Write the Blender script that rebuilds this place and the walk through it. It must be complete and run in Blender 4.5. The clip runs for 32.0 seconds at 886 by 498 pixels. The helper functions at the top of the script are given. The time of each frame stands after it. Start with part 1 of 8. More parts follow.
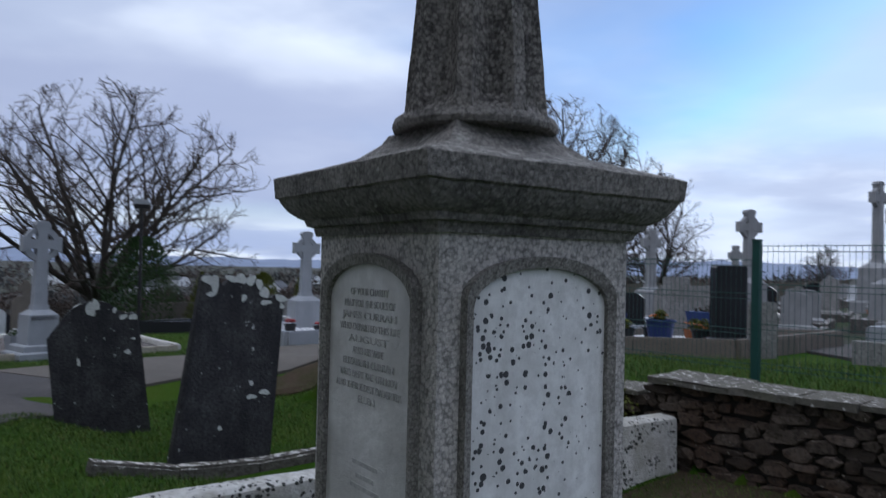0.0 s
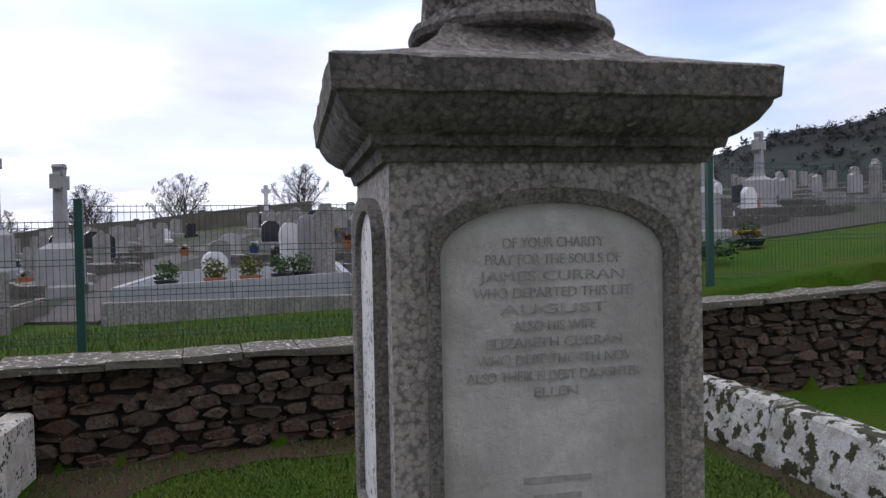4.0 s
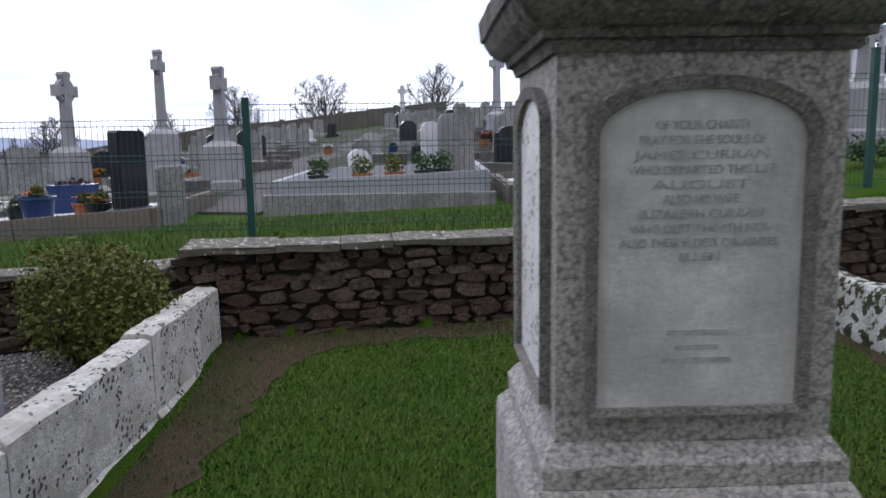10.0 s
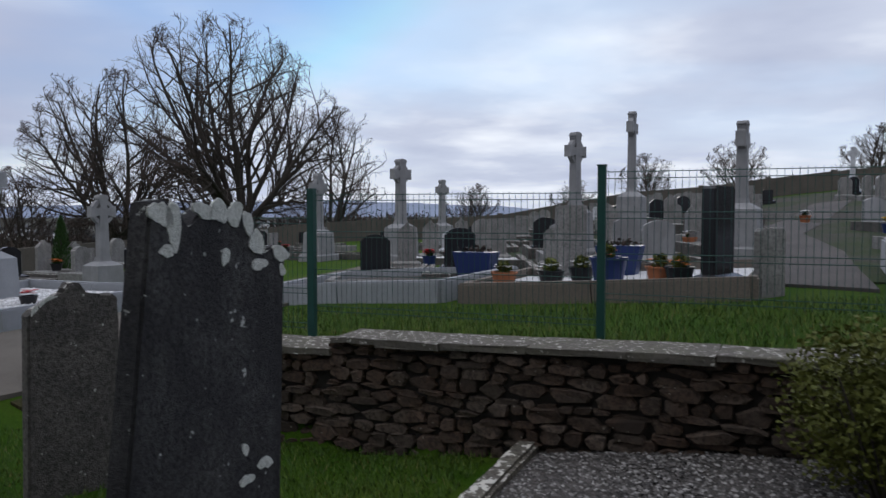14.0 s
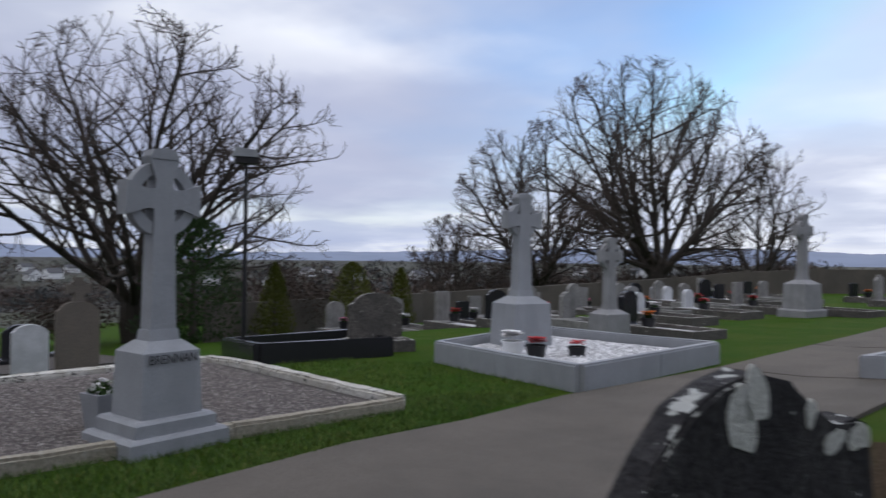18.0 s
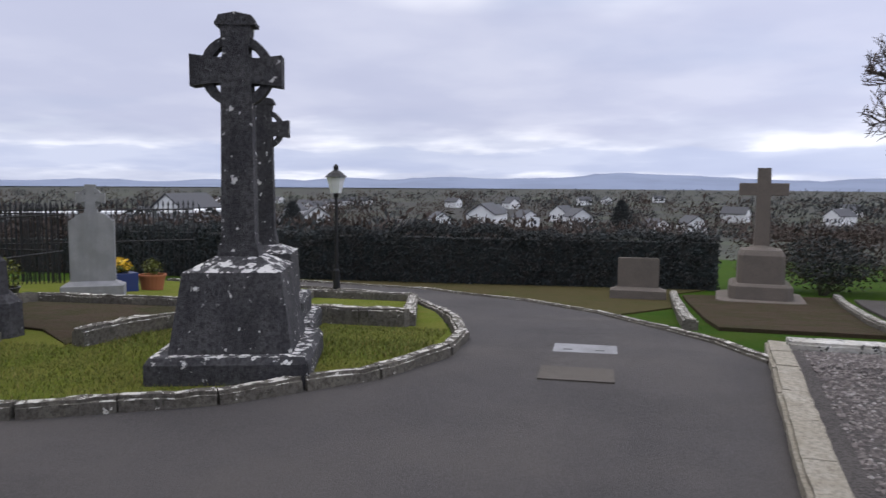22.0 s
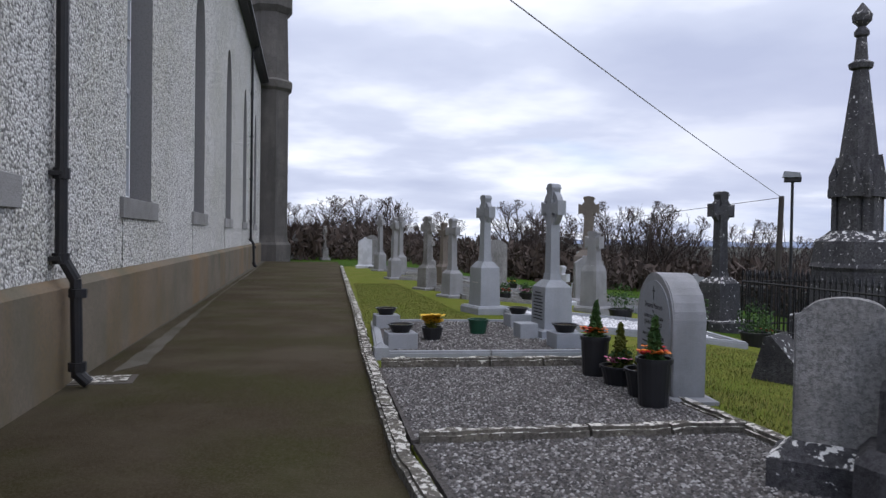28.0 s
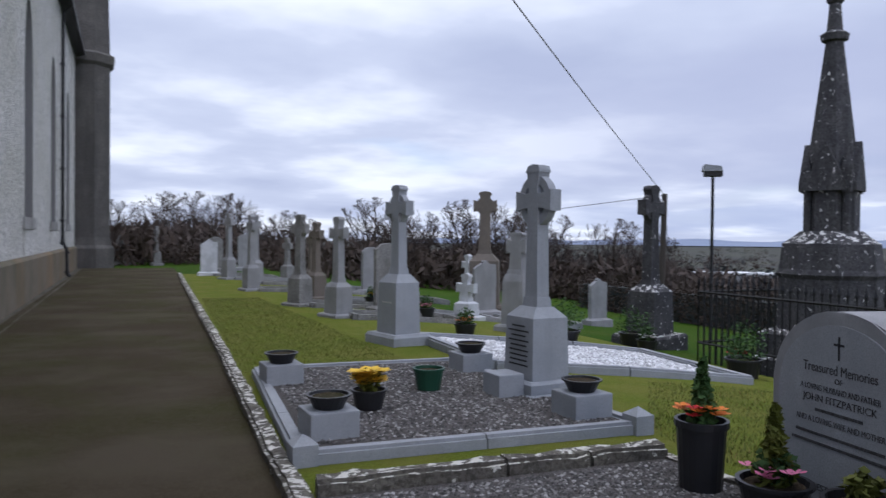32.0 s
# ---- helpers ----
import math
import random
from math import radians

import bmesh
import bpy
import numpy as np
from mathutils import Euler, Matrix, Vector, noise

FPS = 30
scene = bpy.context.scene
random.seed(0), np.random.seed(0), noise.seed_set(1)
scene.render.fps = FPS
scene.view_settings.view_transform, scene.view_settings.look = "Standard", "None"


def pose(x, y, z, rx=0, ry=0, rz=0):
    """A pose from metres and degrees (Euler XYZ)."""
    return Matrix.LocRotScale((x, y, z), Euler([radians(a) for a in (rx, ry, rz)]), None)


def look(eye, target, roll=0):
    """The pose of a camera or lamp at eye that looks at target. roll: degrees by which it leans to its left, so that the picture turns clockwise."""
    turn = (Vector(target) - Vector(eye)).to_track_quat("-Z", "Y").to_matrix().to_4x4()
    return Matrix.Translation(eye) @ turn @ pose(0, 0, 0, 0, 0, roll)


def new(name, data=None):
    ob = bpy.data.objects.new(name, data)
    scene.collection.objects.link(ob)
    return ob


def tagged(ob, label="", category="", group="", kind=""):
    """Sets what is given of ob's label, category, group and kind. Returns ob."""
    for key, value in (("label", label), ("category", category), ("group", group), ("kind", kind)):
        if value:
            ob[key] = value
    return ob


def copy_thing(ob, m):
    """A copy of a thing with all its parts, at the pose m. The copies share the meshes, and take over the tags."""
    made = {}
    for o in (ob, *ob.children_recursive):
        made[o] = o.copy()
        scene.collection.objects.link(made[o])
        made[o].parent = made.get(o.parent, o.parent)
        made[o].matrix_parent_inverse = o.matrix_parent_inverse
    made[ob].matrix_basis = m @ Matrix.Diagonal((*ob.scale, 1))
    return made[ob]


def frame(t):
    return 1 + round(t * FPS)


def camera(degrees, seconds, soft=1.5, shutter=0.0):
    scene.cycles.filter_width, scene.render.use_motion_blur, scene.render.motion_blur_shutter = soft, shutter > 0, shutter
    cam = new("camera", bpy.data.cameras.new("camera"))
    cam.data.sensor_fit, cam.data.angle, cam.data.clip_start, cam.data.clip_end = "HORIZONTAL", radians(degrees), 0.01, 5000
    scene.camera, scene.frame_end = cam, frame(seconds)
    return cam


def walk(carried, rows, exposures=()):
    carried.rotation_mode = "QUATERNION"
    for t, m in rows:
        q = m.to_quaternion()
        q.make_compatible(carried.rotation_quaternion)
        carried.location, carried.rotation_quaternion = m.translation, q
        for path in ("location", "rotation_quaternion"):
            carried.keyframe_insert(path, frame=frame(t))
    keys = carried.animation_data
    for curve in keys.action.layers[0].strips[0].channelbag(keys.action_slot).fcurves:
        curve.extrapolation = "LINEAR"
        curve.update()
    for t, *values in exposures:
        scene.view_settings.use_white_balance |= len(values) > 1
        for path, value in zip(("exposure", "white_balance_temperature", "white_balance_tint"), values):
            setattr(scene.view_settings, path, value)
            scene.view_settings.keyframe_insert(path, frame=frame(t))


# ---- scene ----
cam = camera(61.5, 32.0, soft=1.4, shutter=0.35)
PATH = [
    (0, 5.507, -1.817, 1.807, 91.26, -1.38, 39.10),
    (0.5, 5.197, -1.790, 1.799, 88.23, -1.33, 33.67),
    (1, 4.903, -1.694, 1.755, 89.78, -1.02, 31.90),
    (1.5, 4.543, -1.669, 1.723, 91.67, -1.29, 26.74),
    (2, 4.180, -1.641, 1.732, 92.47, -0.36, 15.13),
    (2.1, 4.103, -1.601, 1.738, 92.62, -0.30, 12.96),
    (2.4, 3.905, -1.582, 1.697, 93.70, -0.98, 8.21),
    (2.5, 3.846, -1.532, 1.706, 93.62, -0.97, 5.57),
    (3, 3.590, -1.550, 1.705, 92.88, 0.48, -8.83),
    (3.5, 3.359, -1.492, 1.727, 88.51, 2.11, -26.88),
    (5.5, 3.049, -2.121, 1.842, 95.53, 0.91, -27.69),
    (6, 3.005, -2.194, 1.933, 100.51, 0.70, -25.58),
    (6.5, 2.997, -2.223, 2.001, 107.57, -0.04, -24.77),
    (7, 2.988, -2.253, 2.069, 112.73, -0.74, -24.21),
    (7.5, 3.010, -2.238, 2.012, 113.54, 0.08, -23.42),
    (8, 3.031, -2.222, 1.955, 106.14, 0.94, -23.25),
    (8.5, 3.075, -2.190, 1.794, 91.99, 1.07, -22.02),
    (9, 3.159, -2.080, 1.737, 86.37, 1.00, -20.08),
    (9.5, 3.174, -1.990, 1.723, 85.24, 1.05, -19.74),
    (10, 3.036, -1.776, 1.705, 81.69, 0.97, -17.76),
    (10.5, 2.852, -1.595, 1.705, 80.15, 0.84, -19.99),
    (11, 2.733, -1.336, 1.692, 81.84, 1.47, -21.11),
    (11.5, 2.486, -1.182, 1.669, 84.06, 0.96, -19.76),
    (12, 2.117, -0.866, 1.711, 83.51, 0.29, -20.74),
    (12.5, 1.792, -0.539, 1.626, 85.75, 0.35, -9.79),
    (13, 1.380, -0.406, 1.632, 87.88, -0.06, 3.10),
    (13.5, 0.964, -0.281, 1.626, 86.30, -0.06, 8.52),
    (15.5, -0.641, 0.320, 1.596, 91.44, -0.35, 13.33),
    (16, -1.161, 0.456, 1.594, 90.47, -0.86, 17.53),
    (16.5, -1.538, 0.452, 1.607, 89.52, -0.66, 21.13),
    (17, -1.908, 0.538, 1.569, 90.39, -0.71, 24.72),
    (17.5, -2.362, 0.488, 1.601, 90.71, -1.02, 30.73),
    (18, -2.722, 0.562, 1.568, 90.55, -0.68, 38.33),
    (18.5, -3.128, 0.646, 1.574, 90.01, -0.97, 49.50),
    (19, -3.464, 0.653, 1.553, 88.68, -0.85, 59.69),
    (19.5, -3.857, 0.634, 1.529, 88.47, -1.01, 66.67),
    (20, -4.248, 0.628, 1.517, 87.84, -1.05, 74.26),
    (20.5, -4.548, 0.623, 1.480, 87.23, -0.32, 80.54),
    (21, -4.922, 0.625, 1.425, 87.68, 0.07, 85.83),
    (21.5, -5.111, 0.606, 1.461, 86.97, -0.31, 94.68),
    (22, -5.424, 0.515, 1.452, 84.94, -0.41, 99.99),
    (22.5, -5.639, 0.454, 1.455, 84.73, -0.49, 105.86),
    (23, -5.867, 0.390, 1.453, 86.34, -0.67, 114.65),
    (23.5, -6.092, 0.273, 1.493, 86.29, -0.64, 122.63),
    (24, -6.306, 0.131, 1.512, 87.17, -0.49, 131.37),
    (24.5, -6.534, 0.126, 1.517, 89.96, -0.25, 146.81),
    (25, -6.825, -0.108, 1.505, 92.49, -0.36, 156.03),
    (25.5, -6.967, -0.341, 1.506, 92.27, -0.65, 160.21),
    (26, -7.205, -0.631, 1.463, 91.24, -0.49, 164.79),
    (26.5, -7.345, -0.887, 1.468, 90.64, -0.59, 167.68),
    (28.5, -7.787, -2.401, 1.475, 88.70, -0.92, 169.36),
    (29, -7.803, -2.881, 1.465, 88.32, -0.87, 168.86),
    (29.5, -7.781, -3.301, 1.495, 87.60, -0.85, 171.04),
    (30, -7.652, -3.737, 1.518, 87.81, -0.82, 172.00),
    (30.5, -7.574, -4.194, 1.528, 88.26, -0.76, 169.42),
    (31, -7.578, -4.711, 1.542, 89.46, -0.71, 165.73),
    (31.5, -7.542, -5.229, 1.551, 89.54, -0.58, 162.77),
    (32, -7.558, -5.703, 1.534, 89.15, -0.56, 156.94),
]
EXPO = [(0.0, -0.32, 5600, 7), (0.6, 0.1, 6300, 12), (1.0, 0.3, 6150, 13), (2.0, 0.15, 6600, 13), (3.5, 0.25, 6400, 14), (5.5, -0.3, 5700, 11), (6.0, -0.4, 5400, 10), (7.0, -0.85, 4300, 6), (8.0, -1.3, 4150, 5), (8.5, -0.4, 5000, 8), (9.0, 0.1, 6200, 12), (10.0, 0.42, 6100, 11), (11.0, 0.6, 6500, 12), (12.0, 0.1, 6200, 12), (13.0, -0.3, 6350, 9), (16.0, -0.45, 5500, 7), (17.0, -0.22, 6350, 10), (18.0, -0.3, 6150, 9), (19.0, -0.03, 5950, 9), (20.0, 0.1, 5950, 9), (23.0, 0.15, 6450, 11), (24.0, 0.05, 6200, 10), (25.0, 0.0, 6100, 9), (26.0, -0.04, 5800, 10), (29.0, 0.22, 6200, 10), (30.0, 0.22, 6100, 10), (31.0, -0.08, 6000, 10), (32.0, 0.05, 5850, 10)]
walk(cam, [(t, pose(x, y, z, rx, ry, rz)) for t, x, y, z, rx, ry, rz in PATH], EXPO)

# ---- light: a dusk sky with broken cloud, the sun just above the northern horizon ----
world = bpy.data.worlds.new("world")
scene.world = world
world.use_nodes = True


def sky():
    nt = world.node_tree
    nt.nodes.clear()
    N = lambda kind: nt.nodes.new(kind)
    L = nt.links.new
    out, bg = N("ShaderNodeOutputWorld"), N("ShaderNodeBackground")
    tex = N("ShaderNodeTexSky")
    tex.sky_type, tex.sun_disc = "NISHITA", False
    tex.sun_elevation, tex.sun_rotation, tex.altitude = radians(9), radians(0), 120
    tex.air_density, tex.dust_density, tex.ozone_density = 1.0, 0.6, 2.5
    gain = N("ShaderNodeVectorMath")
    gain.operation = "MULTIPLY"
    gain.inputs[1].default_value = (0.085, 0.125, 0.175)
    L(tex.outputs[0], gain.inputs[0])
    co = N("ShaderNodeTexCoord")
    # clouds lie on a flat layer: divide the direction by its height
    sep = N("ShaderNodeSeparateXYZ")
    L(co.outputs["Generated"], sep.inputs[0])
    up = N("ShaderNodeMath")
    up.operation = "MAXIMUM"
    up.inputs[1].default_value = 0.0
    L(sep.outputs[2], up.inputs[0])
    add = N("ShaderNodeMath")
    add.operation = "ADD"
    add.inputs[1].default_value = 0.13
    L(up.outputs[0], add.inputs[0])
    flat = N("ShaderNodeVectorMath")
    flat.operation = "DIVIDE"
    comb = N("ShaderNodeCombineXYZ")
    for k in range(3):
        L(add.outputs[0], comb.inputs[k])
    L(co.outputs["Generated"], flat.inputs[0])
    L(comb.outputs[0], flat.inputs[1])

    def noise_of(scale, detail, rough, shift):
        mp = N("ShaderNodeMapping")
        mp.inputs["Location"].default_value = shift
        mp.inputs["Scale"].default_value = (1.0, 1.0, 0.25)
        L(flat.outputs[0], mp.inputs[0])
        nz = N("ShaderNodeTexNoise")
        nz.inputs["Scale"].default_value, nz.inputs["Detail"].default_value = scale, detail
        nz.inputs["Roughness"].default_value = rough
        L(mp.outputs[0], nz.inputs[0])
        return nz.outputs[0]

    def ramp(src, stops):
        r = N("ShaderNodeValToRGB")
        while len(r.color_ramp.elements) < len(stops):
            r.color_ramp.elements.new(0.5)
        for e, (p, c) in zip(r.color_ramp.elements, stops):
            e.position, e.color = p, (*c, 1)
        L(src, r.inputs[0])
        return r.outputs[0]

    def mix(fac, a, b):
        m = N("ShaderNodeMix")
        m.data_type = "RGBA"
        L(fac, m.inputs[0])
        for sock, v in ((m.inputs[6], a), (m.inputs[7], b)):
            if isinstance(v, tuple):
                sock.default_value = (*v, 1)
            else:
                L(v, sock)
        return m.outputs[2]

    # more open sky to the north, closed cloud elsewhere
    lean = N("ShaderNodeMapRange")
    for key, v in (("From Min", -0.25), ("From Max", 0.75), ("To Min", 0.2), ("To Max", 0.05)):
        lean.inputs[key].default_value = v
    L(sep.outputs[1], lean.inputs[0])
    thick = N("ShaderNodeMath")
    thick.operation = "ADD"
    L(noise_of(0.5, 5, 0.46, (3.1, 0.4, 0)), thick.inputs[0])
    L(lean.outputs[0], thick.inputs[1])
    cover = ramp(thick.outputs[0], [(0.38, (0, 0, 0)), (0.62, (1, 1, 1))])
    body = ramp(noise_of(0.9, 5, 0.48, (0.3, 7.4, 0)), [(0.30, (0.49, 0.52, 0.66)), (0.48, (0.64, 0.665, 0.785)), (0.62, (0.98, 0.98, 1.03))])
    # towards the horizon a pale, faintly pink strip
    low = ramp(up.outputs[0], [(0.0, (1, 1, 1)), (0.05, (0.75, 0.75, 0.75)), (0.16, (0, 0, 0))])
    cap = N("ShaderNodeVectorMath")
    cap.operation = "MINIMUM"
    cap.inputs[1].default_value = (0.62, 0.78, 1.0)
    L(gain.outputs[0], cap.inputs[0])
    pale = mix(low, cap.outputs[0], (0.93, 0.91, 0.93))
    # a long grey-lilac bank of cloud lies over the western horizon
    edge = N("ShaderNodeMath")
    edge.operation = "MULTIPLY_ADD"
    edge.inputs[1].default_value = 0.16
    L(noise_of(0.8, 4, 0.5, (5.2, 1.7, 0)), edge.inputs[0])
    L(up.outputs[0], edge.inputs[2])
    bank = ramp(edge.outputs[0], [(0.13, (0, 0, 0)), (0.165, (0.85, 0.85, 0.85)), (0.29, (0.9, 0.9, 0.9)), (0.36, (0, 0, 0))])
    side = N("ShaderNodeMapRange")
    for key, v in (("From Min", -0.30), ("From Max", -0.72), ("To Min", 0.0), ("To Max", 0.9)):
        side.inputs[key].default_value = v
    L(sep.outputs[0], side.inputs[0])
    west = N("ShaderNodeMath")
    west.operation = "MULTIPLY"
    L(bank, west.inputs[0])
    L(side.outputs[0], west.inputs[1])
    sheet = N("ShaderNodeMath")
    sheet.operation = "MULTIPLY_ADD"
    sheet.inputs[1].default_value = 0.034
    L(noise_of(1.6, 3, 0.5, (1.2, 9.7, 0)), sheet.inputs[0])
    L(up.outputs[0], sheet.inputs[2])
    thin = ramp(sheet.outputs[0], [(0.026, (0, 0, 0)), (0.034, (0.8, 0.8, 0.8)), (0.058, (0.8, 0.8, 0.8)), (0.064, (0, 0, 0))])
    low_west = N("ShaderNodeMath")
    low_west.operation = "MULTIPLY"
    L(thin, low_west.inputs[0])
    L(side.outputs[0], low_west.inputs[1])
    both = mix(west.outputs[0], mix(cover, pale, body), mix(cover, (0.42, 0.45, 0.62), (0.49, 0.51, 0.66)))
    both = mix(low_west.outputs[0], both, (0.47, 0.52, 0.70))
    # an overcast sky is brighter overhead than at the horizon
    dome = ramp(up.outputs[0], [(0.0, (0.5, 0.5, 0.5)), (0.42, (0.52, 0.52, 0.52)), (1.0, (1.3, 1.24, 1.16))])
    shine = N("ShaderNodeVectorMath")
    shine.operation = "MULTIPLY"
    north = N("ShaderNodeMapRange")
    for key, v in (("From Min", -0.1), ("From Max", 0.8), ("To Min", 1.0), ("To Max", 1.25)):
        north.inputs[key].default_value = v
    L(sep.outputs[1], north.inputs[0])
    lift = N("ShaderNodeVectorMath")
    lift.operation = "SCALE"
    L(both, lift.inputs[0])
    L(north.outputs[0], lift.inputs["Scale"])
    L(lift.outputs[0], shine.inputs[0])
    L(dome, shine.inputs[1])
    L(shine.outputs[0], bg.inputs[0])
    bg.inputs[1].default_value = 2.0
    L(bg.outputs[0], out.inputs[0])


sky()
sun = new("sun", bpy.data.lights.new("sun", "SUN"))
sun.data.energy, sun.data.angle, sun.data.color = 0.6, radians(25), (1.0, 0.86, 0.74)
sun.matrix_world = look((0, 60, 16), (0, 0, 0))
# ---- materials ----
MATS = {}


def shader(name, base, rough=0.9, metal=0.0, grain=None, blotch=None, spots=None, bump=0.3, bump_scale=60.0, rand=0.0, streak=None, cells=None, ledge=0.0, spec=0.3, joined=False, pits=None):
    """A surface: base colour; grain (colour, scale, amount); blotch (colour, scale, amount); spots (colour, scale, size) of lichen."""
    m = bpy.data.materials.new(name)
    m.use_nodes = True
    nt = m.node_tree
    N = lambda kind: nt.nodes.new(kind)
    L = nt.links.new
    p = nt.nodes["Principled BSDF"]
    p.inputs["Roughness"].default_value, p.inputs["Metallic"].default_value = rough, metal
    if metal == 0:
        p.inputs["Specular IOR Level"].default_value = spec
    co = N("ShaderNodeNewGeometry")
    pos = co.outputs["Position"]

    def noise_of(scale, detail=5, rough_=0.6, stretch=None):
        nz = N("ShaderNodeTexNoise")
        nz.inputs["Scale"].default_value, nz.inputs["Detail"].default_value, nz.inputs["Roughness"].default_value = scale, detail, rough_
        if stretch:
            mp = N("ShaderNodeMapping")
            mp.inputs["Scale"].default_value = stretch
            L(pos, mp.inputs[0])
            L(mp.outputs[0], nz.inputs[0])
        else:
            L(pos, nz.inputs[0])
        return nz.outputs[0]

    def span(src, a, b, amount=1.0):
        r = N("ShaderNodeMapRange")
        r.inputs["From Min"].default_value, r.inputs["From Max"].default_value, r.inputs["To Max"].default_value = a, b, amount
        L(src, r.inputs[0])
        return r.outputs[0]

    def mix(fac, a, b):
        x = N("ShaderNodeMix")
        x.data_type = "RGBA"
        L(fac, x.inputs[0])
        for sock, v in ((x.inputs[6], a), (x.inputs[7], b)):
            if isinstance(v, tuple):
                sock.default_value = (*v, 1)
            else:
                L(v, sock)
        return x.outputs[2]

    col = N("ShaderNodeRGB").outputs[0]
    col.default_value = (*base, 1)
    if rand:
        oi = N("ShaderNodeNewGeometry" if joined else "ShaderNodeObjectInfo")
        hsv = N("ShaderNodeHueSaturation")
        L(span(oi.outputs["Random Per Island" if joined else "Random"], 0, 1, 1), (r := N("ShaderNodeMath")).inputs[0])
        r.operation = "MULTIPLY_ADD"
        r.inputs[1].default_value, r.inputs[2].default_value = 2 * rand, 1 - rand
        L(r.outputs[0], hsv.inputs["Value"])
        L(col, hsv.inputs["Color"])
        col = hsv.outputs[0]
    if blotch:
        c, s, a = blotch
        col = mix(span(noise_of(s, 4), 0.42, 0.62, a), col, c)
    if streak:
        c, s, a = streak
        col = mix(span(noise_of(s, 4, 0.6, (1, 1, 0.12)), 0.45, 0.65, a), col, c)
    if grain:
        c, s, a = grain
        col = mix(span(noise_of(s, 6, 0.7), 0.45, 0.6, a), col, c)
    if spots:
        c, s, size = spots
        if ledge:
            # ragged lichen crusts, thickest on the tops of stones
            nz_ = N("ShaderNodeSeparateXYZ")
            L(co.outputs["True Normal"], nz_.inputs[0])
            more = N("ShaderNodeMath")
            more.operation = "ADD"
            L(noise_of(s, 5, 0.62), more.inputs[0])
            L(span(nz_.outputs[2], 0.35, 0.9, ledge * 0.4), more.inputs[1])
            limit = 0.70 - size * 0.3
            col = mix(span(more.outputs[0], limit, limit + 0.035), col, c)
        else:
            v = N("ShaderNodeTexVoronoi")
            v.inputs["Scale"].default_value = s
            wob = N("ShaderNodeVectorMath")
            wob.operation = "MULTIPLY_ADD"
            wn = N("ShaderNodeTexNoise")
            wn.inputs["Scale"].default_value = s * 2
            L(pos, wn.inputs[0])
            L(wn.outputs["Color"], wob.inputs[0])
            wob.inputs[1].default_value = (0.5 / s,) * 3
            L(pos, wob.inputs[2])
            L(wob.outputs[0], v.inputs["Vector"])
            where = span(noise_of(s * 0.22, 2), 0.44, 0.58, size)
            less = N("ShaderNodeMath")
            less.operation = "LESS_THAN"
            L(v.outputs["Distance"], less.inputs[0])
            L(where, less.inputs[1])
            col = mix(less.outputs[0], col, c)
    if pits:
        # small round dark pits of uneven size, gathered in places
        c, s, size = pits
        v = N("ShaderNodeTexVoronoi")
        v.inputs["Scale"].default_value = s
        L(pos, v.inputs["Vector"])
        pick = N("ShaderNodeSeparateColor")
        L(v.outputs["Color"], pick.inputs[0])
        wide = N("ShaderNodeMath")
        wide.operation = "MULTIPLY"
        L(span(pick.outputs[0], 0.1, 1.0, size), wide.inputs[0])
        L(span(noise_of(5, 2), 0.30, 0.60, 1.0), wide.inputs[1])
        less = N("ShaderNodeMath")
        less.operation = "LESS_THAN"
        L(v.outputs["Distance"], less.inputs[0])
        L(wide.outputs[0], less.inputs[1])
        col = mix(less.outputs[0], col, c)
    relief = None
    if cells:
        dark, light, s, a = cells
        cv = N("ShaderNodeTexVoronoi")
        cv.inputs["Scale"].default_value = s
        L(pos, cv.inputs["Vector"])
        hue = N("ShaderNodeSeparateColor")
        L(cv.outputs["Color"], hue.inputs[0])
        col = mix(span(hue.outputs[0], 0.6, 1.0, a), col, light)
        col = mix(span(hue.outputs[1], 0.78, 1.0, a), col, dark)
        col = mix(span(cv.outputs["Distance"], 0.48, 0.80, a), col, dark)
        relief = cv.outputs["Distance"]
    L(col, p.inputs["Base Color"])
    if relief is not None and cells[2] < 40:
        b = N("ShaderNodeBump")
        b.invert = True
        b.inputs["Strength"].default_value, b.inputs["Distance"].default_value = bump, 0.6 / cells[2]
        L(relief, b.inputs["Height"])
        L(b.outputs[0], p.inputs["Normal"])
    elif bump:
        b = N("ShaderNodeBump")
        b.inputs["Strength"].default_value, b.inputs["Distance"].default_value = bump, 0.02
        L(noise_of(bump_scale, 6, 0.7), b.inputs["Height"])
        L(b.outputs[0], p.inputs["Normal"])
    MATS[name] = m
    return m


GRASS = shader("grass_ground", (0.02065, 0.05508, 0.003442), 0.95, grain=((0.0459, 0.0918, 0.006885), 45, 0.8), blotch=((0.06885, 0.07114, 0.01377), 0.9, 0.45), bump=0.9, bump_scale=90, spec=0.05)
LAWN = shader("yellowed_lawn", (0.085, 0.1122, 0.0136), 0.95, grain=((0.1445, 0.1615, 0.0255), 40, 0.8), blotch=((0.17, 0.1394, 0.0425), 1.3, 0.5), bump=0.9, bump_scale=90, spec=0.05)
DRYGRASS = shader("rough_dead_grass", (0.06, 0.05, 0.022), 1.0, grain=((0.10, 0.082, 0.04), 30, 0.7), blotch=((0.04, 0.05, 0.012), 1.2, 0.6), bump=1.0, bump_scale=60, spec=0.05)
